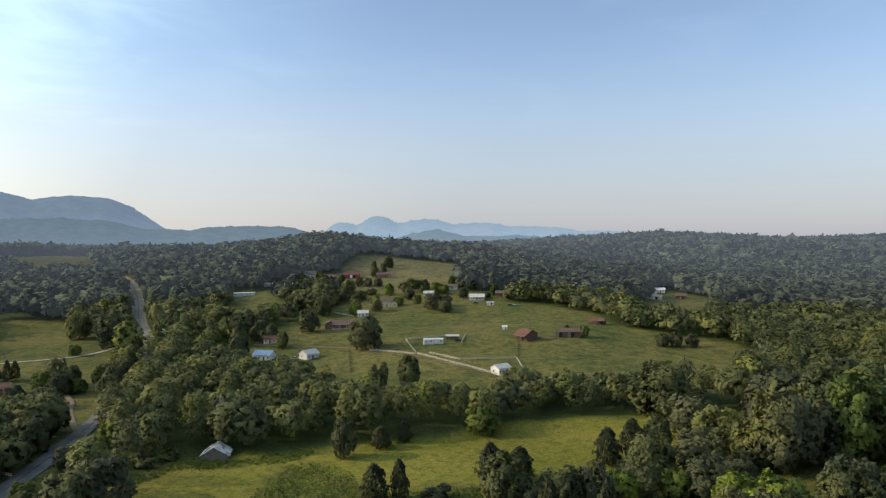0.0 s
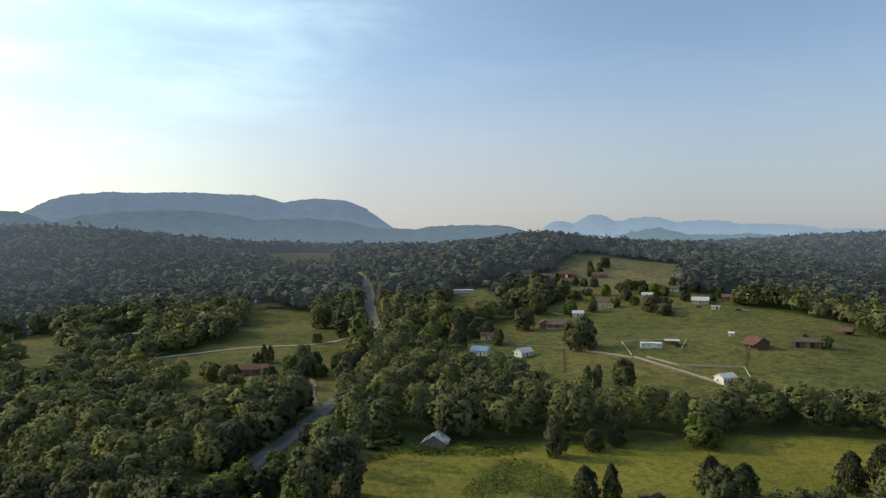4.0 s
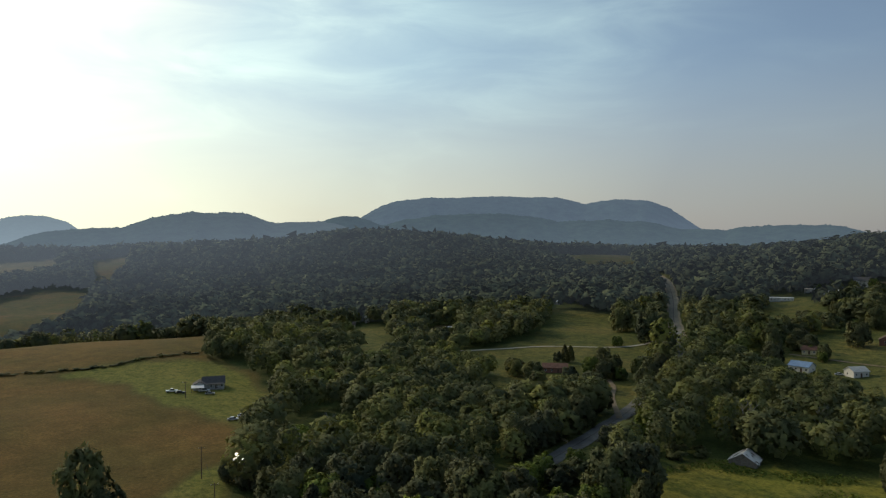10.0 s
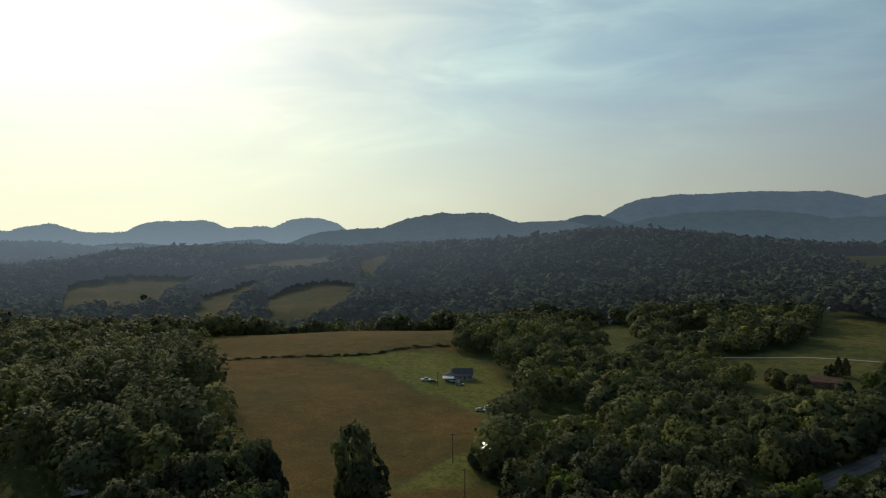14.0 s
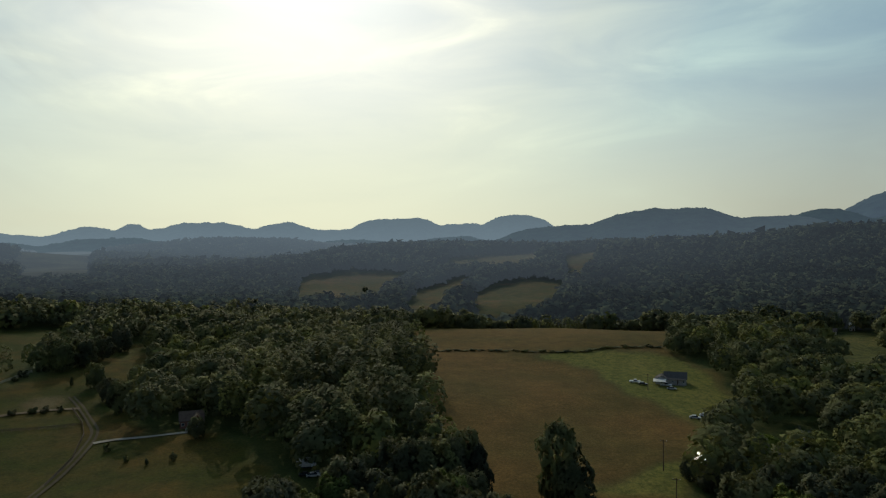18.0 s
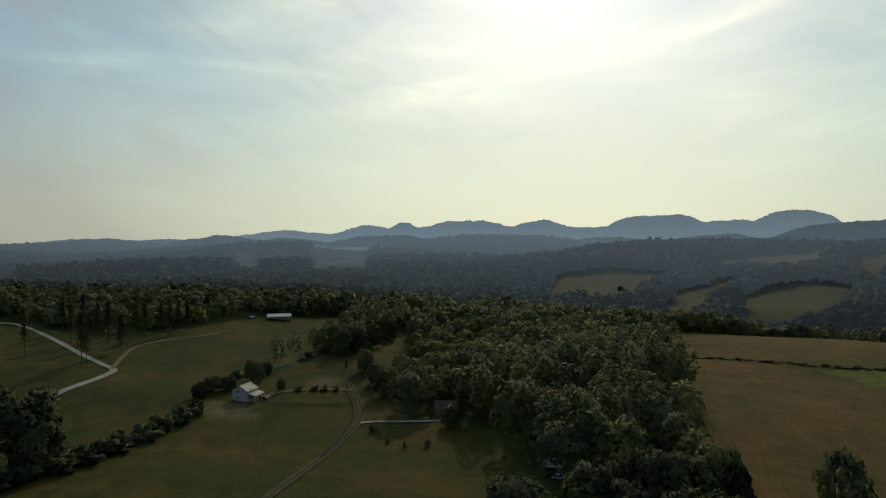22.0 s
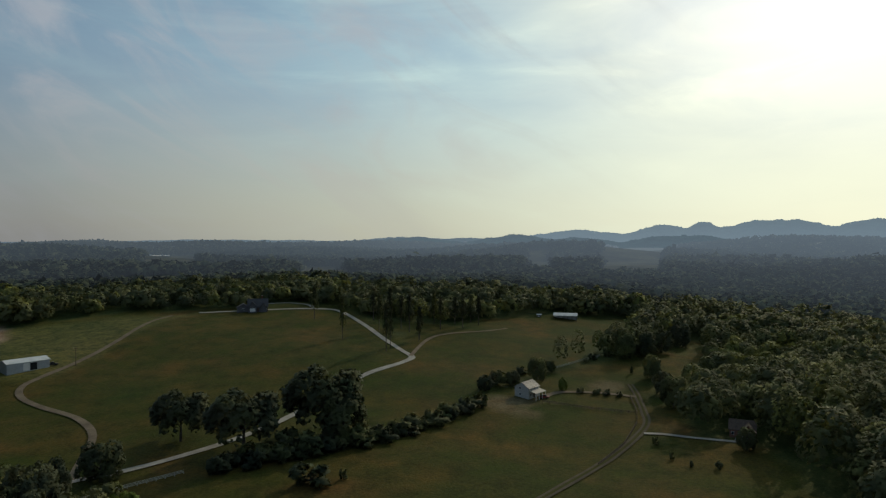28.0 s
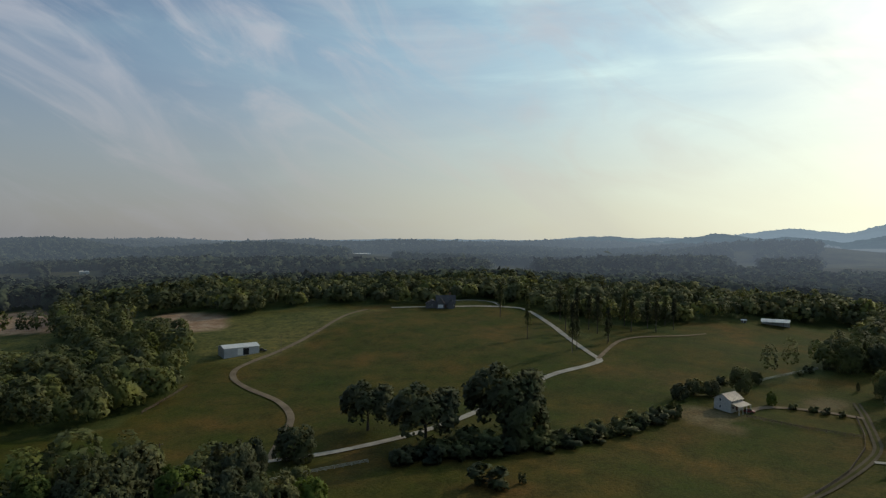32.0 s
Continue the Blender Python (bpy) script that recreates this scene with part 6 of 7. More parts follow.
# vehicles
car(-312.7, 167.8, 61.0, "white", "white pickup parked before the dark house", True)
car(-305.9, 167.1, 60.6, "silver", "silver car parked before the dark house")
car(-317.4, 168.0, 61.4, "blue", "dark blue car parked before the dark house")
car(-322.0, 155.8, 63.3, "white", "white pickup parked on the field track", True)
car(-316.8, 157.4, 62.7, "black", "black car parked on the field track")
car(-264.3, 163.2, 57.5, "black", "black pickup parked on the grass", True)
car(-261.9, 157.7, 58.1, "white", "white car parked on the grass")
car(-259.7, 151.7, 58.8, "silver", "old silver car in long grass")
car(-262.0, 164.9, 57.0, "silver", "silver car beside the black pickup")
box_truck(-232.9, -8.2, 90.3, "white box truck parked under trees")
car(-223.6, -5.9, 89.7, "white", "white car in tree shade")
car(-225.6, -3.1, 89.0, "silver", "silver car in tree shade")
car(-224.7, -8.3, 90.4, "black", "black car behind the box truck")
car(9.3, 431.4, -1.2, "black", "dark car by the open shed")
car(-87.4, 408.4, 12.2, "silver", "silver car on the grass between houses")
car(54.9, 572.4, -5.5, "black", "dark car beside the pasture houses")
car(60.4, 571.9, -6.1, "silver", "silver pickup beside the pasture houses", True)
car(27.3, 588.7, -2.6, "blue", "blue car before the grey-roofed house")
car(-283.7, -52.5, 99.4, "white", "white car by the lawn house")
car(-294.0, -137.5, 114.9, "red", "red car under the barn house's side roof")
car(-185.9, -349.4, 153.6, "black", "dark pickup beside the metal shed", True)
car(-110.8, 223.0, 26.4, "white", "white pickup in the brush beside the highway", True)
fence("low weathered guard rail along the highway's edge", [(-137.2, 276), (-132.5, 258), (-130.4, 246), (-128.2, 232), (-126.8, 222)], WOOD_WALL, name="guard_rail", step=2.2, tall=0.85, rails=2)
fence("short pale rail at the highway's edge", [(-146, 221.5), (-140.5, 219.0), (-135.8, 217)], FENCE_WHITE, name="guard_rail", step=2.2, tall=0.9, rails=2)
slab = root("culvert_slab", -121.2, 188.6, 30, "pale concrete culvert slab in the roadside brush", "slab")
box_part("slab", CONCRETE, slab, 0, 0, 0.3, 5.0, 2.2, 1.0, bevel=0.08)

# fences
fence("white rail fence along the gravel drive", [(-15.3, 399.7), (1.3, 378.0), (26.2, 349.8)], FENCE_WHITE)
fence("white rail fence round the farmhouse yard", [(-8.3, 400.0), (8.2, 381.9), (40.3, 385.9), (41.6, 347.4)], FENCE_WHITE)
fence("white rail fence beside the drive", [(-45.4, 418.0), (-17.1, 398.5)], FENCE_WHITE)
fence("white rail fence from the drive to the mobile home", [(-16.5, 403.6), (-24.3, 439.6), (1.6, 445.7)], FENCE_WHITE)
fence("white rail fence by the open shed", [(14.0, 448.5), (10.9, 427.4)], FENCE_WHITE)
fence("white rail fence below the large tree", [(-41.9, 415.2), (-48.3, 444.2)], FENCE_WHITE)
fence("weathered wooden fence down the pasture", [(-58.9, 426.7), (-49.4, 363.8)], POST_WOOD, "post_fence")
fence("weathered wooden fence by the brown barn", [(40.8, 388.0), (45.3, 430.2)], POST_WOOD, "post_fence")
fence("weathered wooden corral fence beside the barn", [(58.3, 435.7), (67.4, 430.4)], POST_WOOD, "post_fence")
fence("white rail fence before the cream house", [(-85.5, 548.6), (-69.1, 534.4)], FENCE_WHITE)
fence("white rail fence by the hill drive", [(-111.7, -196.4), (-127.8, -194.3), (-143.8, -189.8)], FENCE_WHITE)
fence("weathered grey rail fence along the lane", [(-230.0, -87.6), (-257.5, -88.1), (-285.3, -92.4), (-301.1, -97.5), (-323.9, -108.0)], POST_WOOD)
fence("wooden fence between the barn house and the lane", [(-287.2, -135.1), (-291.9, -116.9), (-299.1, -97.3)], POST_WOOD, "post_fence")
fence("wooden fence along the wood's edge", [(-134.4, -318.4), (-106.8, -293.1)], POST_WOOD, "post_fence")

fence("pale rail fence below the bean field", [(-345, -156), (-367, -151), (-386, -146)], FENCE_WHITE)
# poles
pole_a = power_pole(-204.9, 107.2, 61.2, 10.5)
pole_b = power_pole(-175.2, 94.9, 60.1, 10)
pa, pb = pole_a.location, pole_b.location
wire((pa.x, pa.y, pa.z + 10.0), (pb.x, pb.y, pb.z + 9.5), 0.8)
power_pole(-193.2, -341.3, 152.1, 9, "wooden utility pole beside the gravel track")
power_pole(75.3, 389.9, -10.9, 7, "thin wooden pole in the pasture", False)
power_pole(-202.8, -23.4, 94.9, 8, "wooden pole at the edge of the lawn", False)
power_pole(-92.2, -230.1, 161.2, 8, "wooden yard pole among trees")
power_pole(-306.7, 154.9, 62.3, 8, "wooden pole beside the hayfield track")
power_pole(44.8, 526.0, -4.8, 8, "wooden pole near the pasture houses")

# single trees of the farm
tree("maple", 14.6, 263.2, -3.1, 11.5, 14)
tree("cedar", 14.2, 215.1, -3.8, 12, 9.5)
# the mixed clump at the meadow's end, and the great trees over the corner lawn
CORNER = [("cedar", 53.7, 228.8, 12.2, 9.6), ("cedar", 64, 236.5, 12.5, 10), ("elm", 72.9, 238.1, 12.5, 10.1), ("oak", 62.6, 209.8, 15.5, 15), ("oak", 89.3, 251.6, 15.5, 20), ("elm", 93.7, 238.2, 14.5, 17), ("oak", 79.4, 216.9, 12.5, 16.5), ("maple", 66.8, 199.1, 9, 9.5), ("elm", 74.9, 198.3, 12, 14), ("oak", 85.9, 203.4, 9.5, 11),
          ("oak", 105, 216, 24, 21), ("oak", 98.4, 219.8, 15, 15.8), ("elm", 116.4, 220.3, 21, 17), ("maple", 122.1, 219.9, 8, 9.5), ("maple", 133.6, 224.4, 28, 20), ("oak", 141.5, 225, 24, 16), ("maple", 49.4, 193.8, 10.7, 10.2), ("oak", 31.6, 191.4, 12.5, 12.8), ("elm", 41.4, 193.6, 13, 11), ("oak", 128, 268, 22, 24), ("oak", 88.9, 284, 21, 22), ("elm", 137.2, 250, 24, 22), ("elm", 23.4, 188.5, 10, 9), ("shrub", 100, 222, 4, 8), ("shrub", 57, 222, 3.5, 7), ("elm", 113, 246, 13, 14), ("elm", 82, 227, 11, 12), ("oak", 55, 197, 11, 12)]
# trees and brush close along the highway
ROADSIDE = [("elm", -121, 222, 8, 9), ("elm", -112, 214, 10, 11), ("shrub", -106, 225, 4, 8), ("shrub", -100, 231, 4, 8), ("shrub", -97, 224, 3.5, 7), ("maple", -117, 243, 10, 9), ("oak", -113, 253, 13, 12), ("oak", -143, 238, 13, 13), ("oak", -146, 226, 14, 13), ("elm", -141, 211, 13, 12), ("oak", -140, 200, 13, 12), ("elm", -138, 189, 12, 12), ("oak", -151, 250, 14, 13), ("elm", -149, 264, 11, 11), ("shrub", -113, 203, 4, 7), ("maple", -118, 193, 7, 7), ("shrub", -104, 211, 3.5, 7), ("shrub", -92, 232, 3.5, 7)]
for kind, x, y, tall, wide in CORNER + ROADSIDE:
    tree(kind, x, y, 0, tall, wide)
tree("cedar", 23.5, 217.4, -6.2, 10, 9.5)
tree("cedar", -20.5, 199.4, 6.0, 11, 9)
tree("cedar", -13.2, 200.0, 3.9, 12, 6)
tree("elm", -34.5, 237.0, 8.5, 13.5, 8.5)
tree("cedar", -22.7, 246.4, 5.4, 8, 8)
tree("cedar", -14.9, 252.9, 3.4, 8, 6.5)
tree("shrub", -2.6, 200.6, 0.7, 4.5, 9)
tree("elm", -16.3, 323.1, 3.0, 17, 11)
tree("poplar", -32.3, 318.0, 5.8, 15, 4.5)
tree("poplar", -27.9, 319.3, 5.1, 15.5, 4.5)
tree("oak", -47.8, 422.9, 6.5, 20, 21)
tree("oak", -93.5, 541.0, 9.9, 17, 16)
tree("oak", -93.7, 483.7, 11.0, 15.5, 15)
tree("elm", -123.2, 416.2, 16.6, 14, 13)
tree("maple", -69.0, 543.6, 7.3, 9, 11)
tree("shrub", -50.3, 435.9, 6.7, 6, 8)
tree("oak", -8.4, 560, 0.8, 13, 16)
tree("oak", 0.8, 548.3, -0.1, 9, 13)
tree("oak", -59.7, 765.7, 4.4, 11, 10)
tree("oak", -70.8, 718.3, 5.7, 11, 9)
tree("oak", -63.1, 736.8, 5.0, 8, 7)
tree("oak", -111.9, 681.4, 9.4, 9, 10)
tree("elm", -102.2, 669.8, 8.8, 7, 8)
tree("elm", -81.3, 671.7, 6.9, 8, 9)
tree("elm", -72.4, 668.9, 6.3, 8, 9)
tree("elm", -62.4, 667.0, 5.4, 8, 9)
tree("maple", -57.1, 587.8, 5.6, 7, 7)
tree("maple", -22.1, 585.3, 2.2, 8, 8)
tree("maple", -17.4, 633.2, 1.6, 9, 9)
tree("maple", -7.1, 640.1, 0.7, 10, 11)
tree("maple", 0.1, 636.1, -0.0, 9, 10)
tree("elm", 17.6, 616.0, -1.6, 10, 9)
tree("elm", 59.4, 608.1, -5.6, 10, 11)
tree("elm", -30.9, 663.1, 2.7, 8, 9)
tree("elm", 88.5, 440.9, -11.3, 7, 8)
tree("shrub", 112.8, 493.6, -12.8, 3, 5)
tree("maple", -112.9, 454.9, 14.0, 5.5, 6)
tree("maple", -102.2, 436.5, 13.3, 6, 6)
tree("elm", -123.0, 460.6, 15.1, 7, 7)
tree("oak", -214.3, 450.1, 25.5, 21, 20)
tree("oak", -252.7, 481.2, 27.7, 18, 17)
tree("maple", -226.9, 426.5, 27.9, 7, 8)
tree("cedar", -224.4, 356.1, 32.1, 11, 5)
tree("elm", -196.1, 351.3, 29.1, 14, 11)
tree("elm", -187.9, 349.1, 28.2, 11, 10)
for tx, ty, th, tw in ((-160.7, 336.6, 13, 11), (-165.9, 361.1, 12, 10), (-152.4, 316.3, 13, 11), (-181.5, 404.8, 12, 11), (-175.3, 384.5, 14, 12), (-189.9, 428.3, 11, 10)):
    tree("elm", tx, ty, 0.0, th, tw)
tree("shrub", -230.1, 356.1, 32.7, 6, 7)
tree("cedar", -222.5, 359.7, 31.7, 10, 5.5)
tree("maple", 115.5, 177.0, -31.8, 15, 10)
tree("maple", 128.6, 220.8, -30.2, 8, 10)

# shade trees and thickets round the houses
for k, (tx, ty) in enumerate(((-140.9, 511.9), (-132.3, 524.9), (-124.1, 539.6), (-115.3, 549.6), (-105.8, 566.1), (-92.7, 583.1), (-85.5, 596.8), (-124.7, 572.2), (-133.8, 552.4), (-118.6, 600.5),
                              (-95.2, 623.7), (-73.8, 608.7), (-86.2, 636.7), (-107.6, 597.3), (-142.3, 550.1), (-140.6, 496.1), (-128.3, 483.6), (-143.8, 473.0))):
    tree("oak" if k % 3 else "elm", tx, ty, 0.0, 11 + 3 * math.sin(k * 2.2), 12 + 2 * math.sin(k * 1.3))
for k, (tx, ty) in enumerate(((-35.1, 640.7), (-25.7, 652.7), (-16.0, 651.3), (8.4, 673.1), (16.8, 663.3), (25.1, 655.5), (38.8, 618.0), (46.3, 632.1), (-65.4, 628.9), (-49.1, 628.2), (-141.5, 702.0),
                              (-125.1, 701.0), (-149.4, 686.4), (-160.5, 674.4), (-100.9, 689.7), (-37.4, 577.3), (-30.0, 605.6), (-3.3, 650.8))):
    tree("maple" if k % 2 else "elm", tx, ty, 0.0, 8.5 + 2.5 * math.sin(k * 2.9), 9 + 2 * math.sin(k * 1.7))
# thicket below the oaks by the hill drive
for k, (tx, ty) in enumerate(((-162.7, -178.8), (-165.5, -173.8), (-172.8, -172.4), (-180.2, -170.7), (-185.4, -166.6), (-194.0, -164.3), (-201.3, -161.8), (-175.5, -179.3))):
    tree("shrub", tx, ty, 0.0, 6 + 1.5 * math.sin(k * 2.9), 11.0)


def bare_tree(x, y, turn, tall):
    """A dead grey tree: trunk and forked limbs, no leaves."""
    r = root("dead_tree", x, y, turn, "bare grey dead tree standing in the woods", "tree", "trees")
    CLEARED.append((x, y, 3))
    part("trunk", cone(bmesh.new(), 0, 0, -0.3, 0.25, 0.06, tall, 7), DEAD_WOOD, r)
    for i in range(8):
        a, z = i * 2.4, tall * (0.35 + 0.07 * i)
        tilt = Matrix.Translation((0, 0, z)) @ Euler((radians(38), 0, a)).to_matrix().to_4x4()
        bm = cone(bmesh.new(), 0, 0, 0, 0.11, 0.03, tall * 0.34, 5, tilt)
        for s in (-1, 1):
            cone(bm, 0, 0, 0, 0.05, 0.015, tall * 0.17, 4, tilt @ Matrix.Translation((0, 0, tall * 0.17)) @ Euler((radians(30 * s), radians(20), 0)).to_matrix().to_4x4())
        part("limb", bm, DEAD_WOOD, r)
    return r


bare_tree(-83.6, 260.4, 18.0, 15)
bare_tree(-88.1, 264.2, 18.6, 14)
bare_tree(-64.5, 275.1, 13.3, 15)
bare_tree(165.5, 363.0, -24.5, 16)
bare_tree(-201.0, 156.7, 51.4, 11)

# brush along the highway and below the green field
for k, (tx, ty) in enumerate(((-118.4, 166.0), (-116.2, 157.6), (-111.0, 172.3), (-116.9, 173.2), (-110.9, 182.2), (-184.6, 333.3), (-178.2, 338.2), (-173.2, 349.3), (-181.5, 373.8), (-195.9, 338.3), (-152.3, 320.2), (-161.9, 349.5))):
    tree("maple" if k % 3 == 0 else "elm", tx, ty, 0.0, 9 + 2 * math.sin(k * 2.9), 10 + 2 * math.sin(k * 1.7))
for k, (tx, ty) in enumerate(((-192.4, 119.8), (-201.9, 129.7), (-186.9, 113.3), (-195.9, 112.5))):
    tree("elm", tx, ty, 0.0, 6.5 + 1.5 * math.sin(k * 2.9), 8.5)

# trees half hiding the red-roofed house
for k, (tx, ty) in enumerate(((-226, 309), (-211, 303), (-203, 296), (-190, 306), (-178, 309), (-236, 318))):
    tree("elm" if k % 2 else "oak", tx, ty, 0.0, 9.5 + 2 * math.sin(k * 2.3), 10.5 + 1.5 * math.sin(k * 1.9))

# trees of the hayfield
tree("poplar", -187.6, 64.2, 69.3, 23, 13)
tree("oak", -182.8, 67.6, 68.0, 14, 12)
tree("oak", -199.8, 37.3, 77.5, 19, 14)
tree("elm", -299.1, 35.2, 82.0, 20, 12)
tree("elm", -212.5, 141.9, 55.3, 7, 11)
tree("maple", -209.3, 148.5, 53.9, 7.5, 10)
tree("elm", -214.3, 137.0, 56.5, 6.5, 9)
tree("elm", -962.3, 73.4, 85.2, 7, 9)

# trees of the valley farms
tree("oak", -131.0, 599.5, 12.4, 16, 15)
tree("oak", -103.3, 595.0, 9.9, 15, 13)
tree("elm", -70.2, 557.0, 7.2, 9, 9)
tree("elm", -53.3, 553.0, 5.5, 10, 10)
tree("shrub", -40.0, 655.2, 3.5, 6, 7)
tree("shrub", -32.5, 659.9, 2.9, 6, 7)
tree("shrub", -25.0, 663.4, 2.2, 7, 8)
tree("elm", -18.0, 655.3, 1.6, 9, 8)
tree("oak", 18.9, 660.0, -1.6, 11, 10)
tree("elm", 27.3, 655.4, -2.4, 10, 9)
tree("elm", 0.9, 576.1, -0.1, 9, 12)
tree("elm", -5.6, 579.0, 0.6, 8, 9)
tree("oak", -132.5, 446.4, 16.6, 17, 13)
tree("elm", -124.1, 459.3, 15.3, 10, 9)
tree("elm", -113.6, 457.9, 14.0, 11, 9)
tree("elm", -102.9, 442.6, 13.2, 9, 8)
tree("elm", -117.9, 455.7, 14.6, 8, 8)
tree("elm", 134.0, 425.9, -17.5, 8, 9)
tree("elm", 142.2, 426.3, -18.5, 9, 9)
tree("elm", 152.8, 427.0, -19.7, 8, 8)
tree("elm", 79.6, 449.8, -10.0, 6, 5)
tree("elm", -61.6, 783.1, 4.5, 10, 10)
tree("elm", -74.8, 752.6, 5.7, 10, 7)
tree("elm", -64.3, 750.1, 5.0, 9, 7)
tree("oak", -118.2, 574.3, 11.7, 14, 12)
tree("elm", 83.8, 643.7, -7.4, 9, 9)
tree("elm", 90.2, 633.3, -8.1, 10, 9)

# trees of the hill and lawns
tree("field_oak", -162.7, -217.2, 145.1, 18, 19)
tree("field_oak", -167.1, -189.2, 140.4, 21, 24)
tree("field_oak", -196.2, -179.5, 133.6, 25, 28)
tree("elm", -193.6, -167.8, 132.0, 18, 18)
tree("oak", -127.1, -207.1, 151.0, 12, 14)
tree("elm", -107.2, -196.4, 154.3, 14, 10)
tree("elm", -95.6, -195.2, 157.1, 12, 9)
tree("shrub", -157.4, -148.8, 135.0, 7, 12)
tree("shrub", -166.7, -144.3, 132.1, 3.5, 2.5)
tree("oak", -320.5, -153.9, 115.5, 11, 10)
tree("elm", -338.4, -155.1, 114.5, 6, 6)
tree("elm", -302.3, -157.9, 117.5, 7, 8)
tree("shrub", -322.6, -163.4, 116.8, 5, 6)
tree("elm", -297.0, -163.3, 118.8, 7, 9)
tree("elm", -285.4, -163.1, 119.8, 7, 8)
tree("maple", -311.7, -136.3, 113.4, 6, 4.5)
tree("shrub", -314.0, -128.4, 112.0, 3, 3.5)
tree("shrub", -317.8, -121.8, 110.7, 3, 4)
tree("shrub", -319.1, -117.7, 109.9, 3.2, 4)
tree("shrub", -320.7, -112.2, 108.9, 2.6, 3.5)
tree("cedar", -363.7, -120.5, 108.0, 4.5, 1.8)
tree("shrub", -375.7, -146.4, 111.0, 4, 5)
tree("shrub", -388.6, -142.2, 109.8, 5, 6)
tree("shrub", -368.5, -147.3, 111.6, 2.5, 4)
tree("oak", -391.0, -132.9, 108.4, 15, 13)
tree("oak", -404.1, -126.7, 107.1, 15, 14)
tree("elm", -424.4, -122.4, 105.7, 14, 13)
tree("oak", -455.3, -119.7, 104.3, 14, 13)
tree("elm", -362.0, -109.1, 106.3, 12, 10)
tree("elm", -338.2, -96.8, 105.5, 11, 10)
tree("oak", -319.1, -87.0, 104.6, 14, 13)
tree("elm", -273.6, -49.2, 99.1, 8, 7)
tree("shrub", -263.5, -78.5, 106.0, 3.5, 2.5)
tree("shrub", -249.7, -68.8, 104.6, 3, 2)
tree("shrub", -245.7, -61.2, 103.0, 2.5, 1.6)
tree("shrub", -249.0, -53.1, 100.9, 3, 3)
tree("pine", -311.6, -273.6, 131.9, 25, 5)
tree("pine", -309.5, -239.8, 128.3, 27, 6)
tree("pine", -317.2, -242.8, 127.9, 22, 4)
tree("pine", -342.7, -241.5, 125.5, 14, 4)
tree("pine", -346.3, -243.3, 125.4, 20, 6.2)
tree("pine", -380.9, -251.5, 123.6, 20, 7.0)
tree("pine", -401.1, -253.2, 122.4, 19, 7.0)
tree("pine", -362.3, -269.2, 127.0, 21, 7.0)
tree("pine", -369.6, -297.7, 129.3, 22, 7.0)
tree("pine", -422.5, -253.8, 121.0, 19, 7.0)
tree("pine", -343.1, -325.9, 134.3, 22, 6.2)
tree("pine", -347.3, -275.0, 128.8, 23, 6.2)
tree("pine", -357.6, -259.3, 126.3, 24, 7.0)
tree("pine", -392.5, -264.3, 124.1, 23, 6.2)
tree("pine", -397.5, -244.8, 121.7, 22, 7.0)
tree("pine", -377.1, -289.7, 127.9, 22, 6.2)
tree("pine", -415.7, -243.6, 120.4, 20, 6.2)

# the hedge between the lawns and the hill
hedge_line = smooth_line([(-149.3, -182.1), (-174.7, -167.8), (-203.0, -158.1), (-229.7, -155.8), (-265.3, -154.7)], 3.0)
for k, (hx, hy) in enumerate(hedge_line):
    tree("shrub", hx + 2 * math.sin(k * 2.1), hy + 2 * math.cos(k * 1.7), 25.0 * k, 3.8 + 2.6 * (0.5 + 0.5 * math.sin(k * 1.9)), 7.5 + 2 * math.sin(k * 2.7))
# the dark brush line across the hayfield
ditch_line = smooth_line([(-436.2, 67.7), (-422.5, 107.2), (-398.9, 153.9), (-402.6, 178.9), (-401.3, 211.0)], 5.0)
for k, (hx, hy) in enumerate(ditch_line):
    tree("shrub", hx, hy, 31.0 * k, 1.3 + 0.6 * math.sin(k * 2.3), 5.5)

# woodland nearest the camera, tree by tree
near_rng = np.random.default_rng(5)
nx_, ny_ = scatter(100, 212, 10.5, near_rng, -40, 178)
for x, y in zip(nx_[~open_land(nx_, ny_)], ny_[~open_land(nx_, ny_)]):
    kind = near_rng.choice(["oak", "elm", "maple", "cedar", "oak", "elm"])
    tall = near_rng.uniform(11, 19)
    tree(str(kind), float(x), float(y), 0.0, tall, tall * (0.55 if kind == "cedar" else near_rng.uniform(0.75, 1.0)))
for proto in TREES.values():
    for ob in (*proto.children_recursive, proto):
        bpy.data.objects.remove(ob)


build_wood("woods", 212, 480, 9.4, 200, 6.3, 17.0, LEAF, "dense green broadleaf woodland canopy in summer leaf", 11)
build_wood("woods", 480, 640, 9.6, 70, 6.4, 16.5, LEAF, "dense green broadleaf woodland on low hills", 12)
# from 640 m out the woods' material has haze painted in as glow
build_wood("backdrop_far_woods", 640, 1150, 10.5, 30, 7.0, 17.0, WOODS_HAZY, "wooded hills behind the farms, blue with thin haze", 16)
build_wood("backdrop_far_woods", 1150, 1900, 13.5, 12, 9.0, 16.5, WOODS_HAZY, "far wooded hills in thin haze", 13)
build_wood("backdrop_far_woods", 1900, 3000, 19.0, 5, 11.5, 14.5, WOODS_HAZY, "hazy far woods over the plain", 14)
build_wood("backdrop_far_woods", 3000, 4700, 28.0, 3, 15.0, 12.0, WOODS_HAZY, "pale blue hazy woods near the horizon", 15)


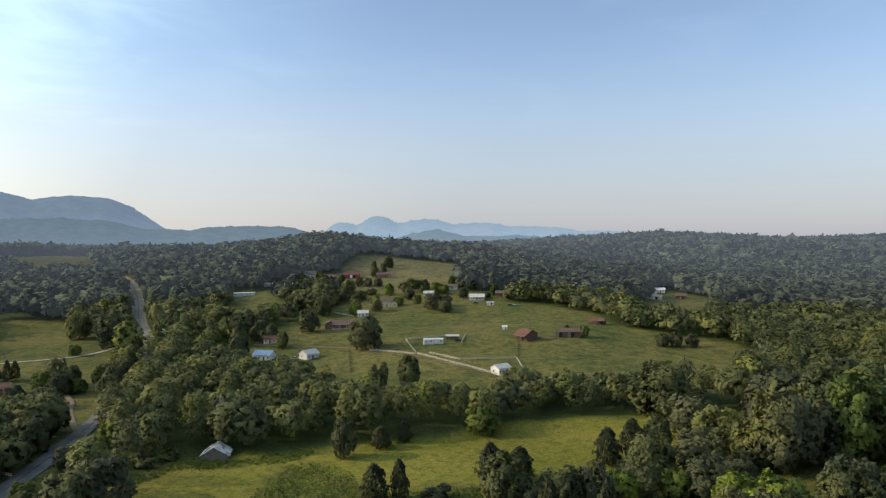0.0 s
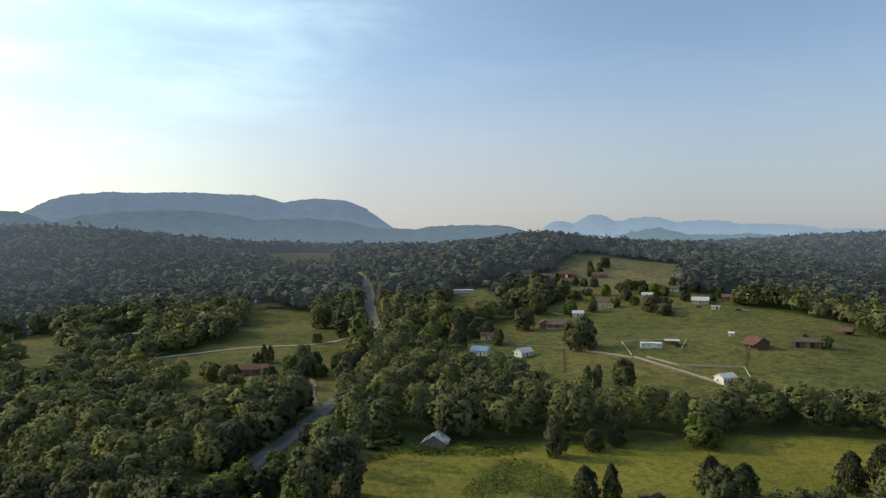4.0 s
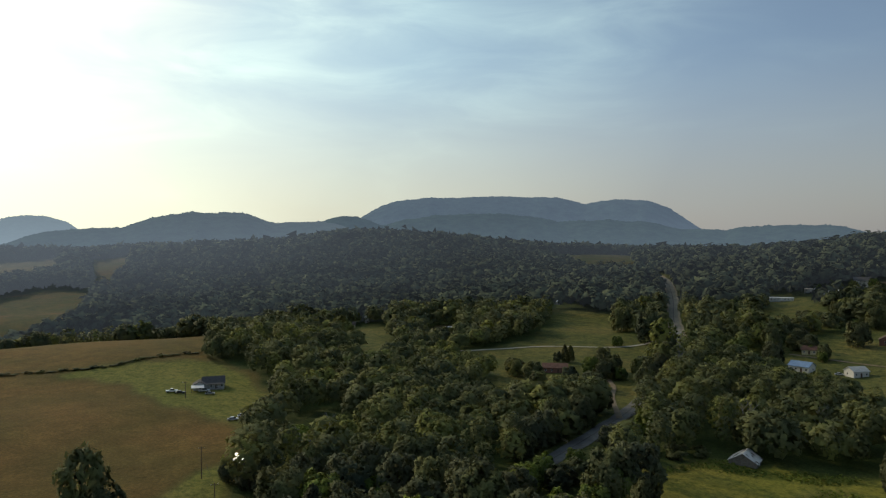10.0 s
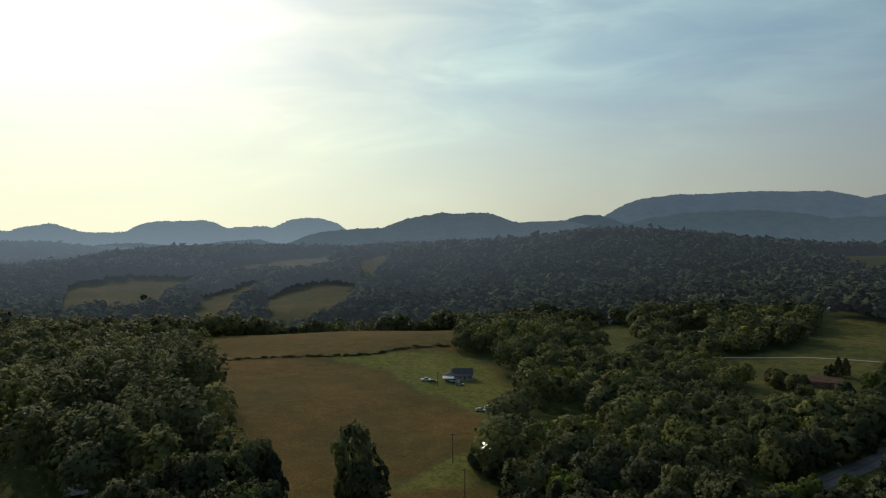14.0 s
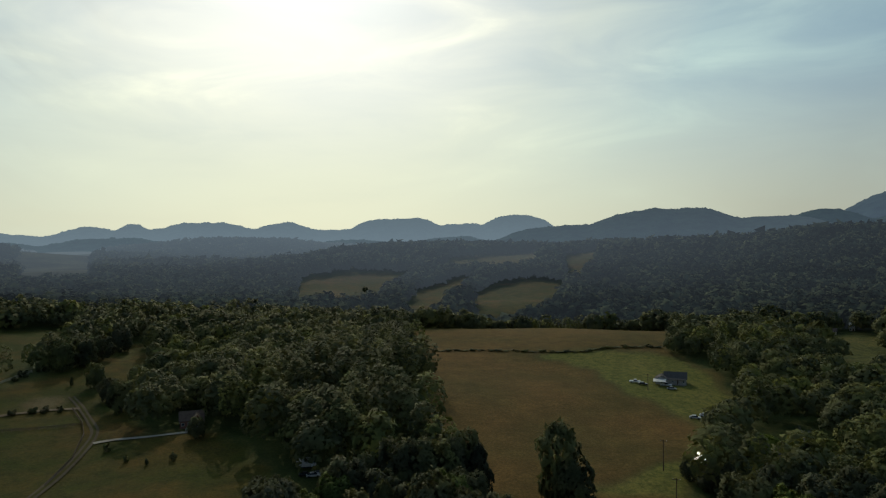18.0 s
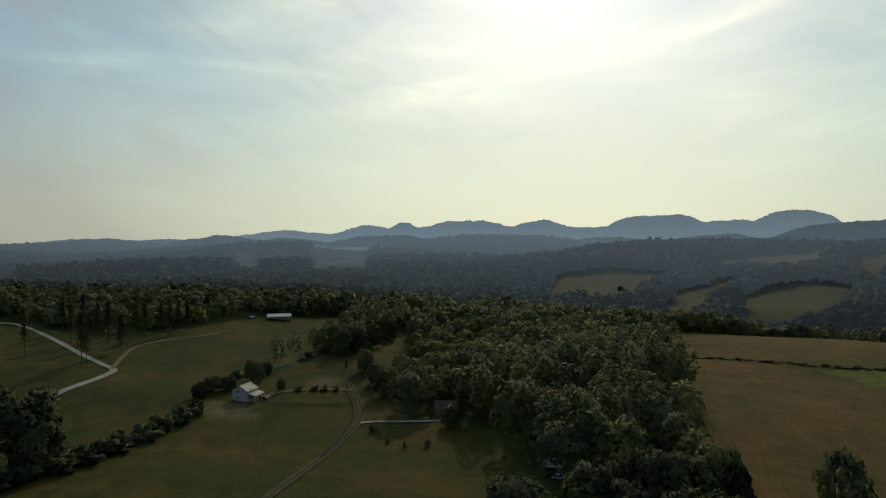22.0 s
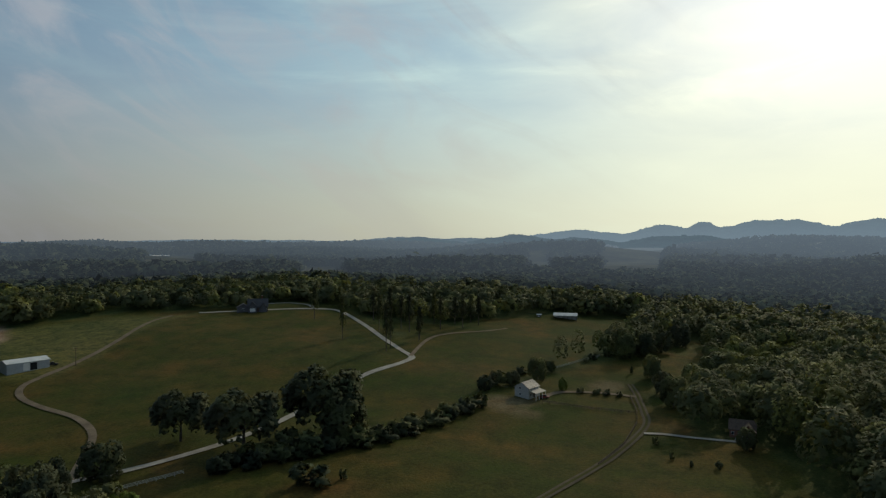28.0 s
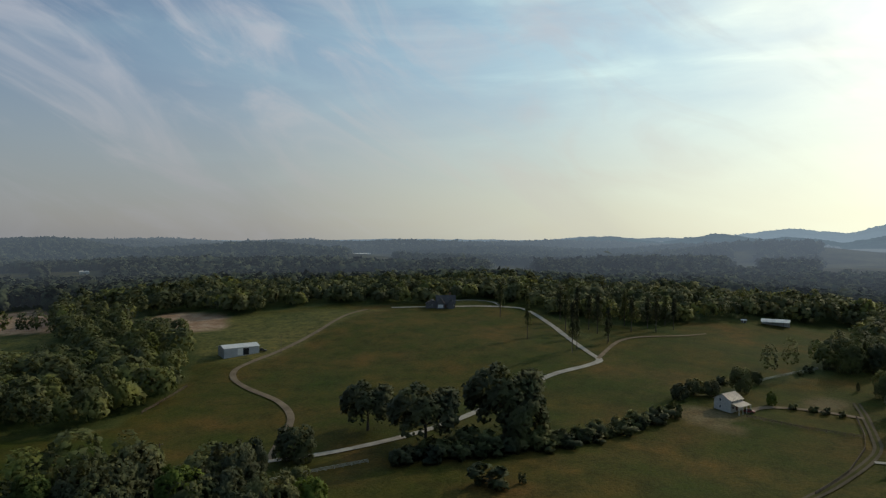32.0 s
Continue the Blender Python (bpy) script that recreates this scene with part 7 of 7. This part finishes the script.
def build_far_field(outline):
    """A clearing kilometres off, part of the backdrop, its haze painted in."""
    xs, ys = [q[0] for q in outline], [q[1] for q in outline]
    x, y = np.meshgrid(np.arange(min(xs), max(xs) + 15, 15.0), np.arange(min(ys), max(ys) + 15, 15.0), indexing="ij")
    n, k = x.shape
    i, j = np.meshgrid(np.arange(n - 1), np.arange(k - 1), indexing="ij")
    quads = np.stack([i * k + j, (i + 1) * k + j, (i + 1) * k + j + 1, i * k + j + 1], -1).reshape(-1, 4)
    mid = inside((x[:-1, :-1] + 7.5).ravel(), (y[:-1, :-1] + 7.5).ravel(), outline) > -8
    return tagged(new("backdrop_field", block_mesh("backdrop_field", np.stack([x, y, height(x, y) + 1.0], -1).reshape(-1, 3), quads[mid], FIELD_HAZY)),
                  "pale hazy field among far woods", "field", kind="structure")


for name, kind, outline in FIELDS:
    if kind == "far":
        build_far_field(outline)


def build_weeds(outline, spacing, tall, seed, label):
    """Rank weeds and tussocks over a patch of ground."""
    rng = np.random.default_rng(seed)
    xs, ys = [q[0] for q in outline], [q[1] for q in outline]
    x, y = np.meshgrid(np.arange(min(xs), max(xs), spacing), np.arange(min(ys), max(ys), spacing), indexing="ij")
    x = (x + rng.uniform(-0.5, 0.5, x.shape) * spacing).ravel()
    y = (y + rng.uniform(-0.5, 0.5, y.shape) * spacing).ravel()
    keep = (inside(x, y, outline) + 3 * np.sin(x / 5) * np.sin(y / 6) > 4 * rng.uniform(0, 1, x.shape) ** 2 - 1)
    x, y = x[keep], y[keep]
    size = tall * rng.uniform(0.4, 1.3, len(x))
    p, tris = sprays(np.stack([x, y, height(x, y) + 0.3 * size], -1), size, rng, rng.normal(0, 0.4, (len(x), 3)) + np.array([0, 0, 1.0]))
    return tagged(new("weeds", block_mesh("weeds", p, tris, WEED)), label, "weeds", kind="stuff")


for outline, spacing, tall, label in (
        ([(-95.6, 208.0), (-90.8, 226.8), (-45.7, 246.2), (-44.5, 239.2), (-83.0, 221.0)], 0.8, 0.5, "tall weeds along the wood's edge"),
        ([(-58, 219), (-47, 232), (-36, 231), (-24, 214), (-20, 202), (-33, 196), (-40, 201), (-52, 194), (-57, 207)], 0.75, 0.36, "rank green brush spreading over the meadow"),
        ([(-22, 204), (16, 212), (30, 206), (28, 196), (-20, 190)], 0.6, 0.4, "rank green brush below the meadow's cedars")):
    build_weeds(outline, spacing, tall, len(label), label)
